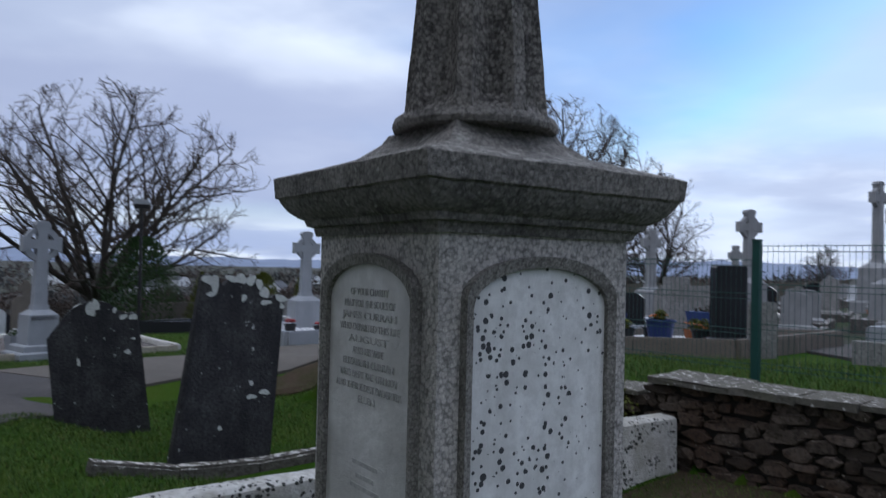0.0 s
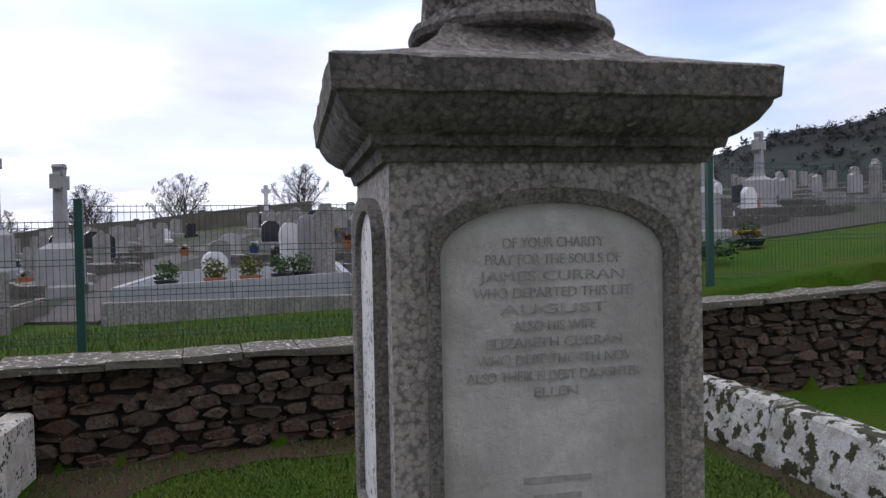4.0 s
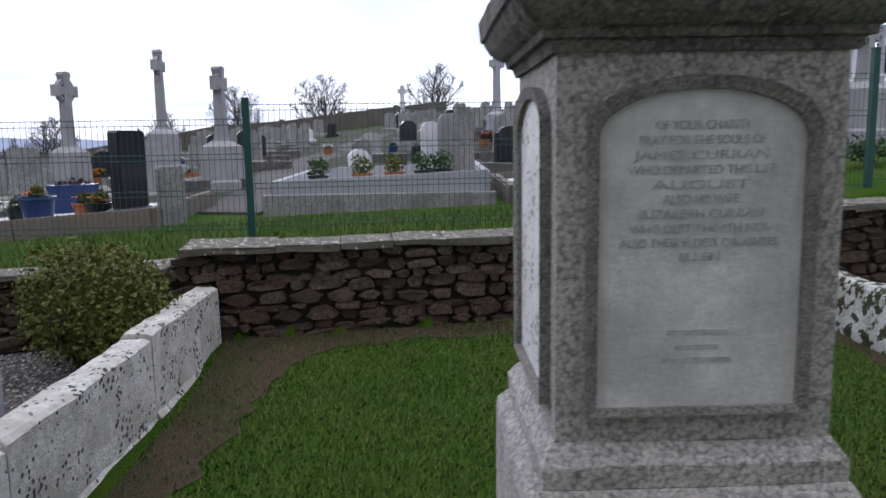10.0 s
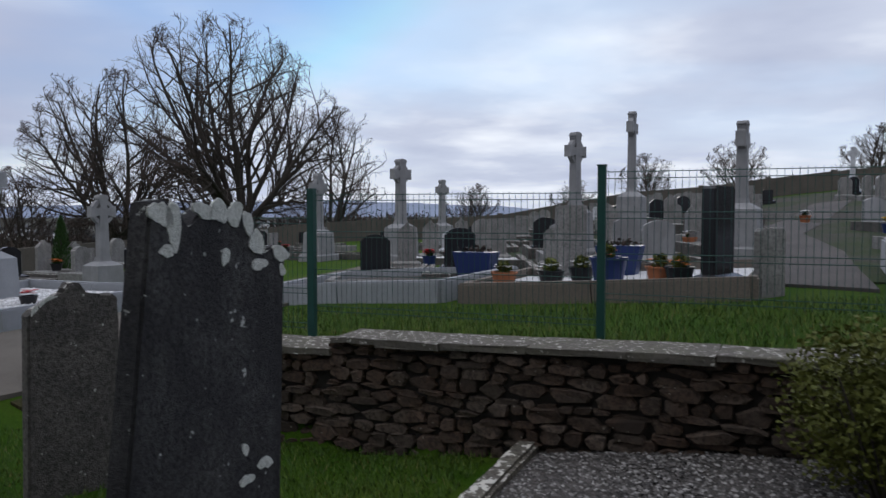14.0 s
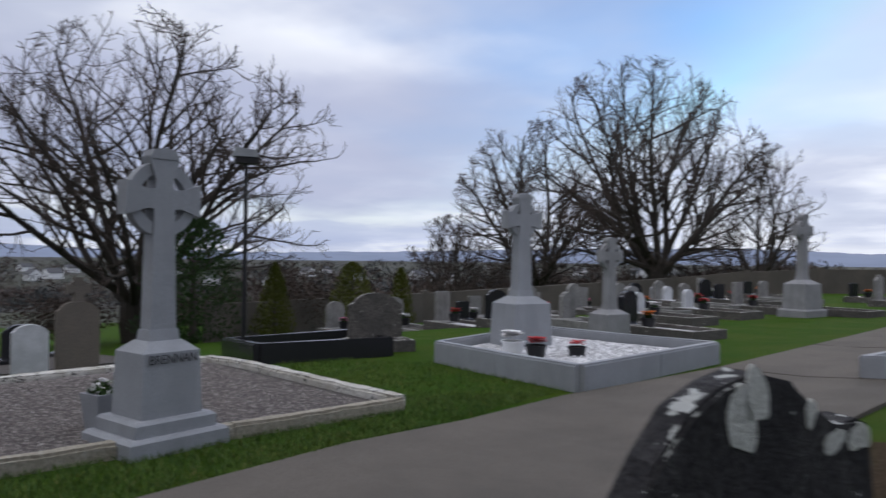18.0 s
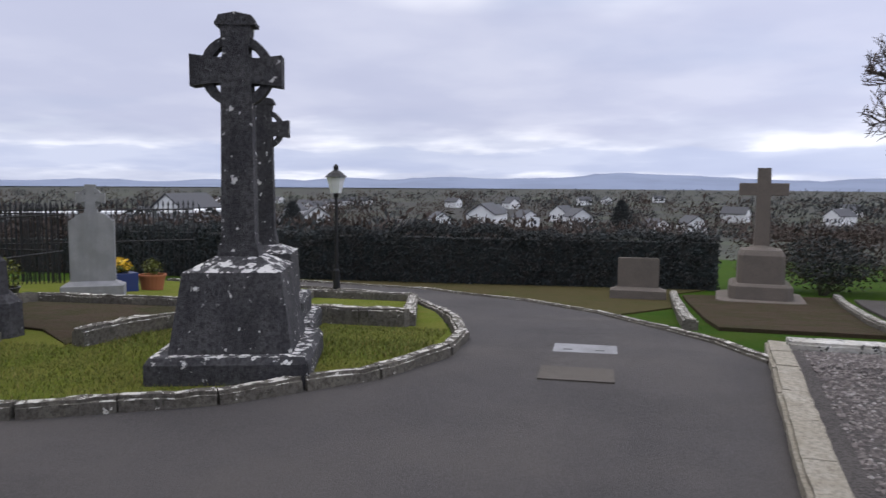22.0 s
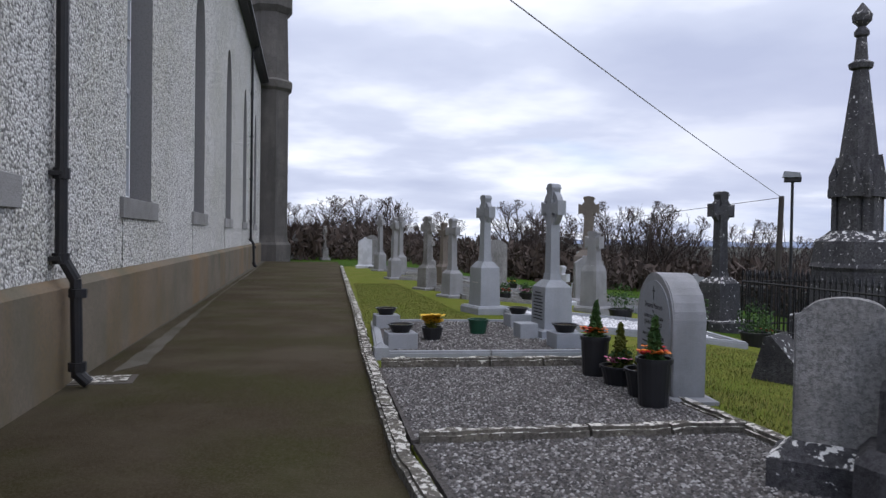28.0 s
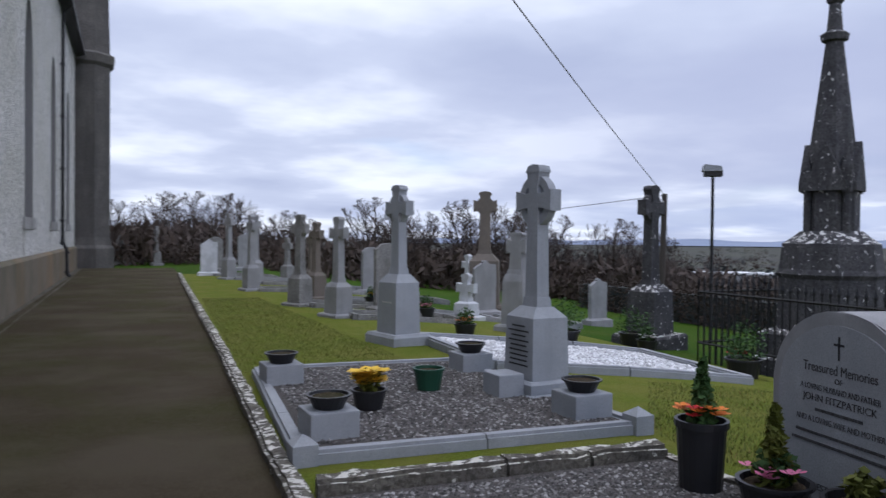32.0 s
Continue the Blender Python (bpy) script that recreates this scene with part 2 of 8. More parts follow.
GRAVEYARD = shader("trodden_graveyard_ground", (0.050, 0.046, 0.043), 1.0, grain=((0.095, 0.09, 0.086), 40, 0.6), blotch=((0.022, 0.042, 0.009), 0.35, 0.9), bump=0.8, bump_scale=60, spec=0.05)
FIELD = shader("far_land", (0.038, 0.036, 0.032), 1.0, grain=((0.022, 0.022, 0.02), 0.12, 0.7), blotch=((0.055, 0.07, 0.032), 0.012, 0.6), bump=0)
TARMAC = shader("tarmac", (0.060, 0.056, 0.056), 0.85, grain=((0.105, 0.098, 0.095), 110, 0.65), blotch=((0.085, 0.077, 0.071), 0.4, 0.75), streak=((0.038, 0.036, 0.036), 0.6, 0.6), bump=0.6, bump_scale=140, spec=0.12)
PATHM = shader("mossy_tarmac_path", (0.041, 0.032, 0.019), 0.9, grain=((0.076, 0.062, 0.041), 70, 0.7), blotch=((0.036, 0.038, 0.011), 0.7, 0.85), streak=((0.085, 0.072, 0.053), 0.6, 0.6), bump=0.7, bump_scale=130, spec=0.04)
CONCRETE = shader("worn_concrete", (0.118, 0.104, 0.090), 0.9, grain=((0.078, 0.070, 0.061), 70, 0.65), blotch=((0.080, 0.073, 0.064), 0.8, 0.75), bump=0.4, bump_scale=110, spec=0.15)
GRAVEL = shader("grey_gravel", (0.115, 0.105, 0.099), 0.95, grain=((0.045, 0.041, 0.039), 65, 0.85), blotch=((0.085, 0.077, 0.073), 1.2, 0.5), bump=1.0, bump_scale=60, spec=0.1)
MARBLECHIP = shader("white_chippings", (0.62, 0.62, 0.63), 0.9, grain=((0.3, 0.3, 0.31), 60, 0.7), bump=1.0, bump_scale=70)
SOIL = shader("bare_soil", (0.048, 0.036, 0.025), 1.0, grain=((0.085, 0.063, 0.042), 45, 0.7), blotch=((0.022, 0.032, 0.008), 1.8, 0.75), bump=1.0, bump_scale=50, spec=0.05)
GRANITE = shader("rough_granite", (0.66, 0.615, 0.575), 0.95, blotch=((0.50, 0.465, 0.44), 3.2, 0.35), streak=((0.22, 0.205, 0.192), 6, 0.4), grain=((0.24, 0.225, 0.21), 45, 0.5), bump=1.0, bump_scale=48, cells=((0.10, 0.094, 0.088), (0.72, 0.68, 0.635), 92, 0.55))
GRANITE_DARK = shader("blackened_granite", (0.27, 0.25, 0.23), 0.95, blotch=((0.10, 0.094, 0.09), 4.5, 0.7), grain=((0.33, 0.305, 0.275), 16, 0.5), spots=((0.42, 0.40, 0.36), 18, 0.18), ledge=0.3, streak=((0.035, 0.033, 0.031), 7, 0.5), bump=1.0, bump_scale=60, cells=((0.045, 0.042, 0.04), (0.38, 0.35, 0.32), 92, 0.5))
GRANITE_SHAFT = shader("streaked_granite_shaft", (0.23, 0.212, 0.194), 0.95, blotch=((0.07, 0.066, 0.062), 5, 0.6), streak=((0.028, 0.026, 0.026), 13, 0.95), grain=((0.40, 0.37, 0.33), 40, 0.5), bump=1.0, bump_scale=60, cells=((0.025, 0.023, 0.022), (0.36, 0.33, 0.30), 95, 0.6))
MARBLE = shader("weathered_marble", (0.66, 0.64, 0.625), 0.6, grain=((0.50, 0.485, 0.47), 26, 0.5), blotch=((0.40, 0.385, 0.37), 5.5, 0.75), streak=((0.36, 0.345, 0.335), 9, 0.35), bump=0.35, bump_scale=50)
MARBLE_SPOT = shader("pitted_white_marble", (0.72, 0.71, 0.70), 0.6, grain=((0.50, 0.49, 0.48), 26, 0.5), blotch=((0.46, 0.45, 0.43), 5, 0.6), streak=((0.36, 0.35, 0.34), 8, 0.4), pits=((0.05, 0.05, 0.055), 52, 0.60), bump=0.2, bump_scale=60)
PALE = shader("pale_limestone", (0.27, 0.27, 0.278), 0.85, grain=((0.22, 0.22, 0.2288), 50, 0.65), blotch=((0.1848, 0.1848, 0.1892), 3.0, 0.65), streak=((0.132, 0.132, 0.132), 4, 0.35), bump=0.4, bump_scale=80)
PALE2 = shader("clean_grey_granite", (0.294, 0.3066, 0.3276), 0.75, grain=((0.1848, 0.1932, 0.21), 120, 0.7), blotch=((0.2268, 0.2352, 0.252), 2.4, 0.55), streak=((0.2016, 0.2058, 0.2142), 5, 0.4), bump=0.25, bump_scale=130)
WHITEST = shader("white_marble", (0.52, 0.53, 0.555), 0.6, grain=((0.38, 0.385, 0.40), 40, 0.5), blotch=((0.30, 0.30, 0.31), 3.0, 0.6), bump=0.2, bump_scale=70)
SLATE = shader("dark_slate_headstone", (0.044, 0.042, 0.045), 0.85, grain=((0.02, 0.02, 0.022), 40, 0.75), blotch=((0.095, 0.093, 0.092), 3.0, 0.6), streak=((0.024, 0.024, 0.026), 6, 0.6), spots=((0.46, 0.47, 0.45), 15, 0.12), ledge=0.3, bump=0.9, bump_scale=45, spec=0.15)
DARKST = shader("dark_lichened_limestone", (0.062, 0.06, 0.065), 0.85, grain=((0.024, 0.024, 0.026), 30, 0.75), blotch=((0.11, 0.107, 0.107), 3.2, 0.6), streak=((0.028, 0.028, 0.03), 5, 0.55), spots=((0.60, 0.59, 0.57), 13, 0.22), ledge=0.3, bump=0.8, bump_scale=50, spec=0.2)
BROWNST = shader("brown_sandstone", (0.16, 0.135, 0.115), 0.9, grain=((0.09, 0.078, 0.07), 60, 0.7), blotch=((0.11, 0.10, 0.085), 2.0, 0.5), bump=0.4, bump_scale=80)
GREYST = shader("grey_stone", (0.24, 0.235, 0.23), 0.9, grain=((0.11, 0.108, 0.105), 34, 0.75), blotch=((0.14, 0.135, 0.125), 3.4, 0.7), streak=((0.38, 0.37, 0.35), 5, 0.4), bump=0.7, bump_scale=60, spec=0.2)
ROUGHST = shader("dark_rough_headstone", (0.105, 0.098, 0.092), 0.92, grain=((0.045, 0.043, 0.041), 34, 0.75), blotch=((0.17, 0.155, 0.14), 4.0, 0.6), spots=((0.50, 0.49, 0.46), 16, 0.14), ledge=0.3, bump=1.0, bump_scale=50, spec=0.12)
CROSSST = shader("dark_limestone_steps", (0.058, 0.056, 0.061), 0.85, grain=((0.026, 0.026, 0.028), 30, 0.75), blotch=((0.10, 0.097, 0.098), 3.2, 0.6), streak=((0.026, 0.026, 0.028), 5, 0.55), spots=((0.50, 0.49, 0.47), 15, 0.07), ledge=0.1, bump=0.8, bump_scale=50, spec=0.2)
BLACKST = shader("polished_black_granite", (0.018, 0.018, 0.021), 0.15, grain=((0.03, 0.03, 0.034), 150, 0.5), bump=0)
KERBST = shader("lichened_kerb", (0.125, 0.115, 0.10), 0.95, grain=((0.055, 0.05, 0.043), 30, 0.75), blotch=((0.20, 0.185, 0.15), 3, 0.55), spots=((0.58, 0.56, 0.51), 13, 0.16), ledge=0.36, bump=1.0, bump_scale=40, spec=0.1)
CREAMKERB = shader("cream_stone_kerb", (0.36, 0.33, 0.27), 0.95, grain=((0.20, 0.18, 0.145), 30, 0.75), blotch=((0.24, 0.215, 0.16), 3, 0.65), streak=((0.50, 0.47, 0.41), 3, 0.4), bump=1.0, bump_scale=40, spec=0.1)
WHITEKERB = shader("whitewashed_kerb", (0.60, 0.585, 0.55), 0.9, grain=((0.36, 0.34, 0.30), 22, 0.7), blotch=((0.32, 0.295, 0.24), 4.0, 0.75), streak=((0.42, 0.40, 0.36), 8, 0.4), spots=((0.05, 0.05, 0.045), 30, 0.42), bump=1.0, bump_scale=40)
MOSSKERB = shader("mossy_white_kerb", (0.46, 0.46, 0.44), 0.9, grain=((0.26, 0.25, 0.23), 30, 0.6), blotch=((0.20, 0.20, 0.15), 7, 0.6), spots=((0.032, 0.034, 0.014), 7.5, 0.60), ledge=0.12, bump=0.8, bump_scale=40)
MORTAR = shader("dark_mortar", (0.026, 0.023, 0.020), 1.0, grain=((0.025, 0.021, 0.018), 50, 0.7), bump=1.0, bump_scale=45)
RUBBLE = shader("rubble_stone", (0.080, 0.064, 0.052), 0.95, grain=((0.032, 0.026, 0.022), 30, 0.75), blotch=((0.092, 0.056, 0.039), 2.6, 0.6), spots=((0.20, 0.18, 0.15), 20, 0.14), bump=1.0, bump_scale=36, rand=0.5, spec=0.1)
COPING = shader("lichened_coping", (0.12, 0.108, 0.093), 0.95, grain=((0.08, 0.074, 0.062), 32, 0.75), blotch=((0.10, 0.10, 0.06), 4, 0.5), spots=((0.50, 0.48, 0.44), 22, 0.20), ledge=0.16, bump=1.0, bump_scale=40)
GREENPOST = shader("dark_green_paint", (0.012, 0.055, 0.045), 0.5, bump=0.1, blotch=((0.010, 0.04, 0.035), 6, 0.5))
IRON = shader("black_iron", (0.012, 0.012, 0.014), 0.5, blotch=((0.025, 0.022, 0.02), 9, 0.4), bump=0.1)
DASH = shader("pebbledash_render", (0.66, 0.65, 0.62), 0.95, blotch=((0.47, 0.46, 0.36), 0.45, 0.6), streak=((0.50, 0.49, 0.45), 1.2, 0.5), grain=((0.40, 0.39, 0.36), 14, 0.4), bump=1.0, cells=((0.09, 0.087, 0.08), (0.86, 0.85, 0.83), 33, 0.82))
PLINTH = shader("stained_plinth_render", (0.15, 0.126, 0.093), 0.9, grain=((0.10, 0.086, 0.064), 26, 0.55), blotch=((0.085, 0.082, 0.048), 0.7, 0.85), streak=((0.25, 0.135, 0.045), 0.35, 0.5), bump=0.4, bump_scale=50)
ASHLAR = shader("grey_ashlar", (0.28, 0.275, 0.265), 0.9, grain=((0.16, 0.155, 0.15), 50, 0.6), blotch=((0.16, 0.155, 0.145), 1.6, 0.7), bump=0.4, bump_scale=60, rand=0.15)
REVEAL = shader("grey_window_reveal", (0.19, 0.185, 0.18), 0.9, grain=((0.13, 0.125, 0.12), 40, 0.5), bump=0.2)
APRON = shader("smooth_stained_render", (0.34, 0.335, 0.29), 0.9, grain=((0.24, 0.235, 0.20), 40, 0.5), blotch=((0.20, 0.20, 0.15), 1.5, 0.7), bump=0.3)
GLASSM = shader("dark_window_glass", (0.02, 0.025, 0.035), 0.08, bump=0)
WHITEPAINT = shader("white_paint", (0.7, 0.71, 0.72), 0.5, bump=0.05, blotch=((0.55, 0.55, 0.54), 6, 0.4))
SLATEROOF = shader("slate_roof", (0.07, 0.072, 0.08), 0.7, grain=((0.04, 0.04, 0.045), 20, 0.6), bump=0.3)
BARK = shader("winter_bark", (0.05, 0.042, 0.036), 0.95, grain=((0.028, 0.024, 0.02), 30, 0.6), bump=0.5)
TWIG = shader("brown_twigs", (0.070, 0.053, 0.045), 0.95, grain=((0.04, 0.031, 0.027), 3, 0.6), bump=0)
LEAF_DARK = shader("conifer_foliage", (0.026, 0.060, 0.015), 0.8, rand=0.2, grain=((0.055, 0.098, 0.024), 9, 0.6), bump=0)
LEAF_OLIVE = shader("olive_box_foliage", (0.070, 0.080, 0.009), 0.7, rand=0.2, grain=((0.105, 0.108, 0.017), 9, 0.6), bump=0)
LEAF_HEDGE = shader("dark_hedge_foliage", (0.034, 0.042, 0.043), 0.85, rand=0.2, grain=((0.072, 0.056, 0.05), 4, 0.45), bump=0)
LEAF_BROWN = shader("brown_scrub_foliage", (0.045, 0.033, 0.027), 0.9, rand=0.2, grain=((0.065, 0.046, 0.034), 4, 0.6), bump=0)
BLACKPOT = shader("black_plastic", (0.015, 0.015, 0.017), 0.4, bump=0.05)
BLUEPOT = shader("blue_glazed_pot", (0.02, 0.035, 0.12), 0.35, bump=0.05)
GREENPOT = shader("dark_green_plastic", (0.012, 0.05, 0.03), 0.4, bump=0.05)
TERRA = shader("terracotta", (0.30, 0.11, 0.05), 0.8, bump=0.2)
REDP = shader("red_petals", (0.42, 0.02, 0.025), 0.7, bump=0)
PINKP = shader("pink_petals", (0.55, 0.16, 0.28), 0.7, bump=0)
YELP = shader("yellow_petals", (0.65, 0.42, 0.03), 0.7, bump=0)
ORGP = shader("orange_petals", (0.6, 0.17, 0.02), 0.7, bump=0)
WHITEP = shader("white_petals", (0.75, 0.74, 0.74), 0.7, bump=0)
INK = shader("incised_black_lettering", (0.02, 0.02, 0.022), 0.8, bump=0)
FADED = shader("faded_lead_lettering", (0.33, 0.32, 0.313), 0.8, bump=0, grain=((0.50, 0.48, 0.47), 45, 0.75))
# the haze of distance is put into this pale blue base colour
HILLHAZE = shader("haze_blue_far_hills", (0.19, 0.225, 0.31), 1.0, blotch=((0.15, 0.18, 0.25), 0.004, 0.6), bump=0)
HILLGREEN = shader("heathland_hill", (0.030, 0.036, 0.034), 1.0, blotch=((0.013, 0.016, 0.018), 0.02, 0.85), grain=((0.018, 0.020, 0.019), 0.12, 0.7), bump=0)

LICHEN = shader("white_lichen", (0.60, 0.61, 0.58), 0.95, grain=((0.36, 0.37, 0.34), 60, 0.7), bump=0.8, bump_scale=90)
CONCRETE_MOSS = shader("mossy_concrete", (0.115, 0.106, 0.088), 0.95, grain=((0.08, 0.075, 0.062), 60, 0.6), blotch=((0.060, 0.056, 0.038), 0.9, 0.75), bump=0.5, bump_scale=80, spec=0.05)
RUBBLE_JOINED = shader("rubble_stone_joined", (0.080, 0.064, 0.052), 0.95, grain=((0.032, 0.026, 0.022), 30, 0.75), blotch=((0.092, 0.056, 0.039), 2.6, 0.6), spots=((0.20, 0.18, 0.15), 20, 0.14), bump=1.0, bump_scale=36, rand=0.5, spec=0.1, joined=True)
TURRET = shader("dark_weathered_ashlar", (0.10, 0.093, 0.086), 0.9, grain=((0.05, 0.046, 0.043), 20, 0.7), blotch=((0.15, 0.14, 0.125), 1.2, 0.6), streak=((0.05, 0.047, 0.045), 1.5, 0.6), bump=0.6, bump_scale=40)
GRANITE_MID = shader("stained_granite_moulding", (0.30, 0.28, 0.255), 0.95, blotch=((0.14, 0.13, 0.12), 6, 0.7), grain=((0.40, 0.375, 0.34), 30, 0.4), bump=1.0, bump_scale=55, cells=((0.06, 0.055, 0.05), (0.45, 0.42, 0.385), 140, 0.5))
JOINT = shader("dark_road_joint", (0.04, 0.036, 0.03), 1.0, bump=0.5, grain=((0.07, 0.06, 0.045), 40, 0.6), spec=0.05)
PENCIL = shader("grey_incised_lettering", (0.035, 0.035, 0.038), 0.8, bump=0, grain=((0.10, 0.10, 0.105), 60, 0.6))
# ---- the lie of the land ----
def smooth(a, b, v):
    v = min(1.0, max(0.0, (v - a) / (b - a)))
    return v * v * (3 - 2 * v)


def steps(v, table):
    for (a, p), (b, q) in zip(table, table[1:]):
        if v <= b:
            return p + (q - p) * max(0.0, (v - a) / (b - a))
    return table[-1][1]


def face_y(x):
    """Front face of the rubble retaining wall."""
    return 5.20 - 0.22 * (x - 0.23) if x < 2.72 else 4.36 - 0.175 * (x - 3.46)


def H(x, y):
    """Height of the ground."""
    south = 0.06 * smooth(0, 3, x) + 0.06 * smooth(2, 6, x)
    north = steps(x, [(-30, 0.0), (-9, 0.0), (-5, 0.1), (-2.9, 0.33), (-1.35, 0.44), (0, 0.52), (3.4, 0.77), (7.8, 0.95), (9, 1.12), (13, 1.6), (20, 2.3), (40, 3.7), (60, 4.8), (130, 7.0)]) + 0.028 * max(0.0, min(y, 60) - 12) * smooth(-6, 6, x)
    m = y + 0.17 * (x - 3)
    edge = 3.2 - 2.7 * smooth(-1.2, 0.0, -x)
    south -= smooth(edge, edge + 1.3, m) * steps(x, [(-3.0, 0.29), (-1.0, 0.27), (0.2, 0.12), (1.2, 0.0), (2.6, -0.07)]) * smooth(-5.0, -3.7, x)
    back = y - face_y(x)
    z = south + (north - south) * (smooth(0.12, 0.26, back) if x > -3.2 else smooth(-0.6, 1.0, back))
    z += steps(-x, [(0, 0.0), (11.6, 0.0), (14, -0.2), (17, -0.58), (22.5, -1.14), (28, -1.55), (40, -2.6), (60, -4.5), (120, -8.5), (260, -15.0), (600, -17.0)])
    z -= 9.0 * smooth(40, 260, y - 0.2 * x) * (1 - smooth(0, 80, x)) * (1 - smooth(30, 120, -x))
    z -= 4.0 * smooth(60, 300, -y)
    return z


def part(name, bm, mat, parent=None, label="", smooth_faces=False):
    me = bpy.data.meshes.new(name)
    bmesh.ops.recalc_face_normals(bm, faces=bm.faces)
    if smooth_faces:
        for f in bm.faces:
            f.smooth = True
    bm.to_mesh(me)
    bm.free()
    for m in mat if isinstance(mat, (list, tuple)) else (mat,):
        me.materials.append(m)
    ob = new(name, me)
    if parent is not None:
        ob.parent = parent
    if label:
        tagged(ob, label)
    return ob


def thing(name, label, category, m, group="", kind=""):
    ob = new(name)
    ob.matrix_basis = m
    return tagged(ob, label, category, group, kind)


def B():
    return bmesh.new()


def box(bm, x0, x1, y0, y1, z0, z1, bevel=0.0):
    v = [bm.verts.new((x, y, z)) for x in (x0, x1) for y in (y0, y1) for z in (z0, z1)]
    fs = [bm.faces.new([v[i] for i in q]) for q in ((0, 1, 3, 2), (4, 6, 7, 5), (0, 4, 5, 1), (2, 3, 7, 6), (0, 2, 6, 4), (1, 5, 7, 3))]
    if bevel:
        es = list({e for f in fs for e in f.edges})
        bmesh.ops.bevel(bm, geom=es, offset=bevel, segments=2, affect="EDGES", profile=0.6)
    return bm


def frus(bm, z0, z1, w0, d0, w1, d1, cx=0.0, cy=0.0):
    """A block whose plan is w0 x d0 at z0 and w1 x d1 at z1."""
    lo = [bm.verts.new((cx + sx * w0 / 2, cy + sy * d0 / 2, z0)) for sx, sy in ((-1, -1), (1, -1), (1, 1), (-1, 1))]
    hi = [bm.verts.new((cx + sx * w1 / 2, cy + sy * d1 / 2, z1)) for sx, sy in ((-1, -1), (1, -1), (1, 1), (-1, 1))]
    bm.faces.new(lo[::-1]), bm.faces.new(hi)
    for i in range(4):
        bm.faces.new((lo[i], lo[(i + 1) % 4], hi[(i + 1) % 4], hi[i]))
    return bm


def stack(bm, rows, cx=0.0, cy=0.0, n=4, turn=45.0):
    """A tower of rings: rows of (z, half width), n sides."""
    rings = []
    k = 1 / math.cos(math.pi / n)
    for z, r in rows:
        rings.append([bm.verts.new((cx + r * k * math.cos(radians(turn) + 2 * math.pi * i / n), cy + r * k * math.sin(radians(turn) + 2 * math.pi * i / n), z)) for i in range(n)])
    for a, b in zip(rings, rings[1:]):
        for i in range(n):
            bm.faces.new((a[i], a[(i + 1) % n], b[(i + 1) % n], b[i]))
    bm.faces.new(rings[0][::-1]), bm.faces.new(rings[-1])
    return bm


def slab(bm, outline, y0, y1):
    """An outline in x and z, drawn out from y0 to y1."""
    a = [bm.verts.new((x, y0, z)) for x, z in outline]
    b = [bm.verts.new((x, y1, z)) for x, z in outline]
    n = len(a)
    bm.faces.new(a), bm.faces.new(b[::-1])
    for i in range(n):
        bm.faces.new((a[i], b[i], b[(i + 1) % n], a[(i + 1) % n]))
    return bm


def plan(bm, outline, z0, z1):
    """An outline in x and y, drawn up from z0 to z1."""
    a = [bm.verts.new((x, y, z0)) for x, y in outline]
    b = [bm.verts.new((x, y, z1)) for x, y in outline]
    n = len(a)
    bm.faces.new(a[::-1]), bm.faces.new(b)
    for i in range(n):
        bm.faces.new((a[i], a[(i + 1) % n], b[(i + 1) % n], b[i]))
    return bm


def tube(bm, a, b, r0, r1, n=6):
    a, b = Vector(a), Vector(b)
    d = (b - a).normalized()
    s = d.cross(Vector((0, 0, 1)) if abs(d.z) < 0.9 else Vector((1, 0, 0))).normalized()
    t = d.cross(s)
    lo = [bm.verts.new(a + r0 * (math.cos(2 * math.pi * i / n) * s + math.sin(2 * math.pi * i / n) * t)) for i in range(n)]
    hi = [bm.verts.new(b + r1 * (math.cos(2 * math.pi * i / n) * s + math.sin(2 * math.pi * i / n) * t)) for i in range(n)]
    for i in range(n):
        bm.faces.new((lo[i], lo[(i + 1) % n], hi[(i + 1) % n], hi[i]))
    bm.faces.new(lo[::-1]), bm.faces.new(hi)
    return bm


def lumpy(bm, amount, scale, seed=0.0):
    for v in bm.verts:
        v.co += amount * Vector((noise.noise(v.co * scale + Vector((seed, 0, 0))), noise.noise(v.co * scale + Vector((seed, 9, 0))), noise.noise(v.co * scale + Vector((seed, 0, 9)))))
    return bm


def ground_sheet():
    cx, cy = -4.0, 0.0
    radii, r = [0.0], 0.0
    while r < 4200:
        r += 0.3 if r < 17 else max(0.6, 0.045 * r)
        radii.append(r)
    n = 420
    verts, faces = [(cx, cy, H(cx, cy))], []
    for r in radii[1:]:
        for i in range(n):
            a = 2 * math.pi * i / n
            x, y = cx + r * math.cos(a), cy + r * math.sin(a)
            verts.append((x, y, H(x, y) - 0.02))
    for i in range(n):
        faces.append((0, 1 + i, 1 + (i + 1) % n))
    for k in range(len(radii) - 2):
        p, q = 1 + k * n, 1 + (k + 1) * n
        for i in range(n):
            j = (i + 1) % n
            faces.append((p + i, q + i, q + j, p + j))
    me = bpy.data.meshes.new("ground")
    me.from_pydata(verts, [], faces)
    me.materials.append(GRASS)
    me.materials.append(FIELD)
    for f in me.polygons:
        c = f.center
        f.material_index = 1 if (c.x + 10) ** 2 + (c.y - 5) ** 2 > 75 ** 2 else 0
        f.use_smooth = True
    tagged(new("ground", me), "short winter grass and open land to the horizon", "ground", kind="structure")


ground_sheet()


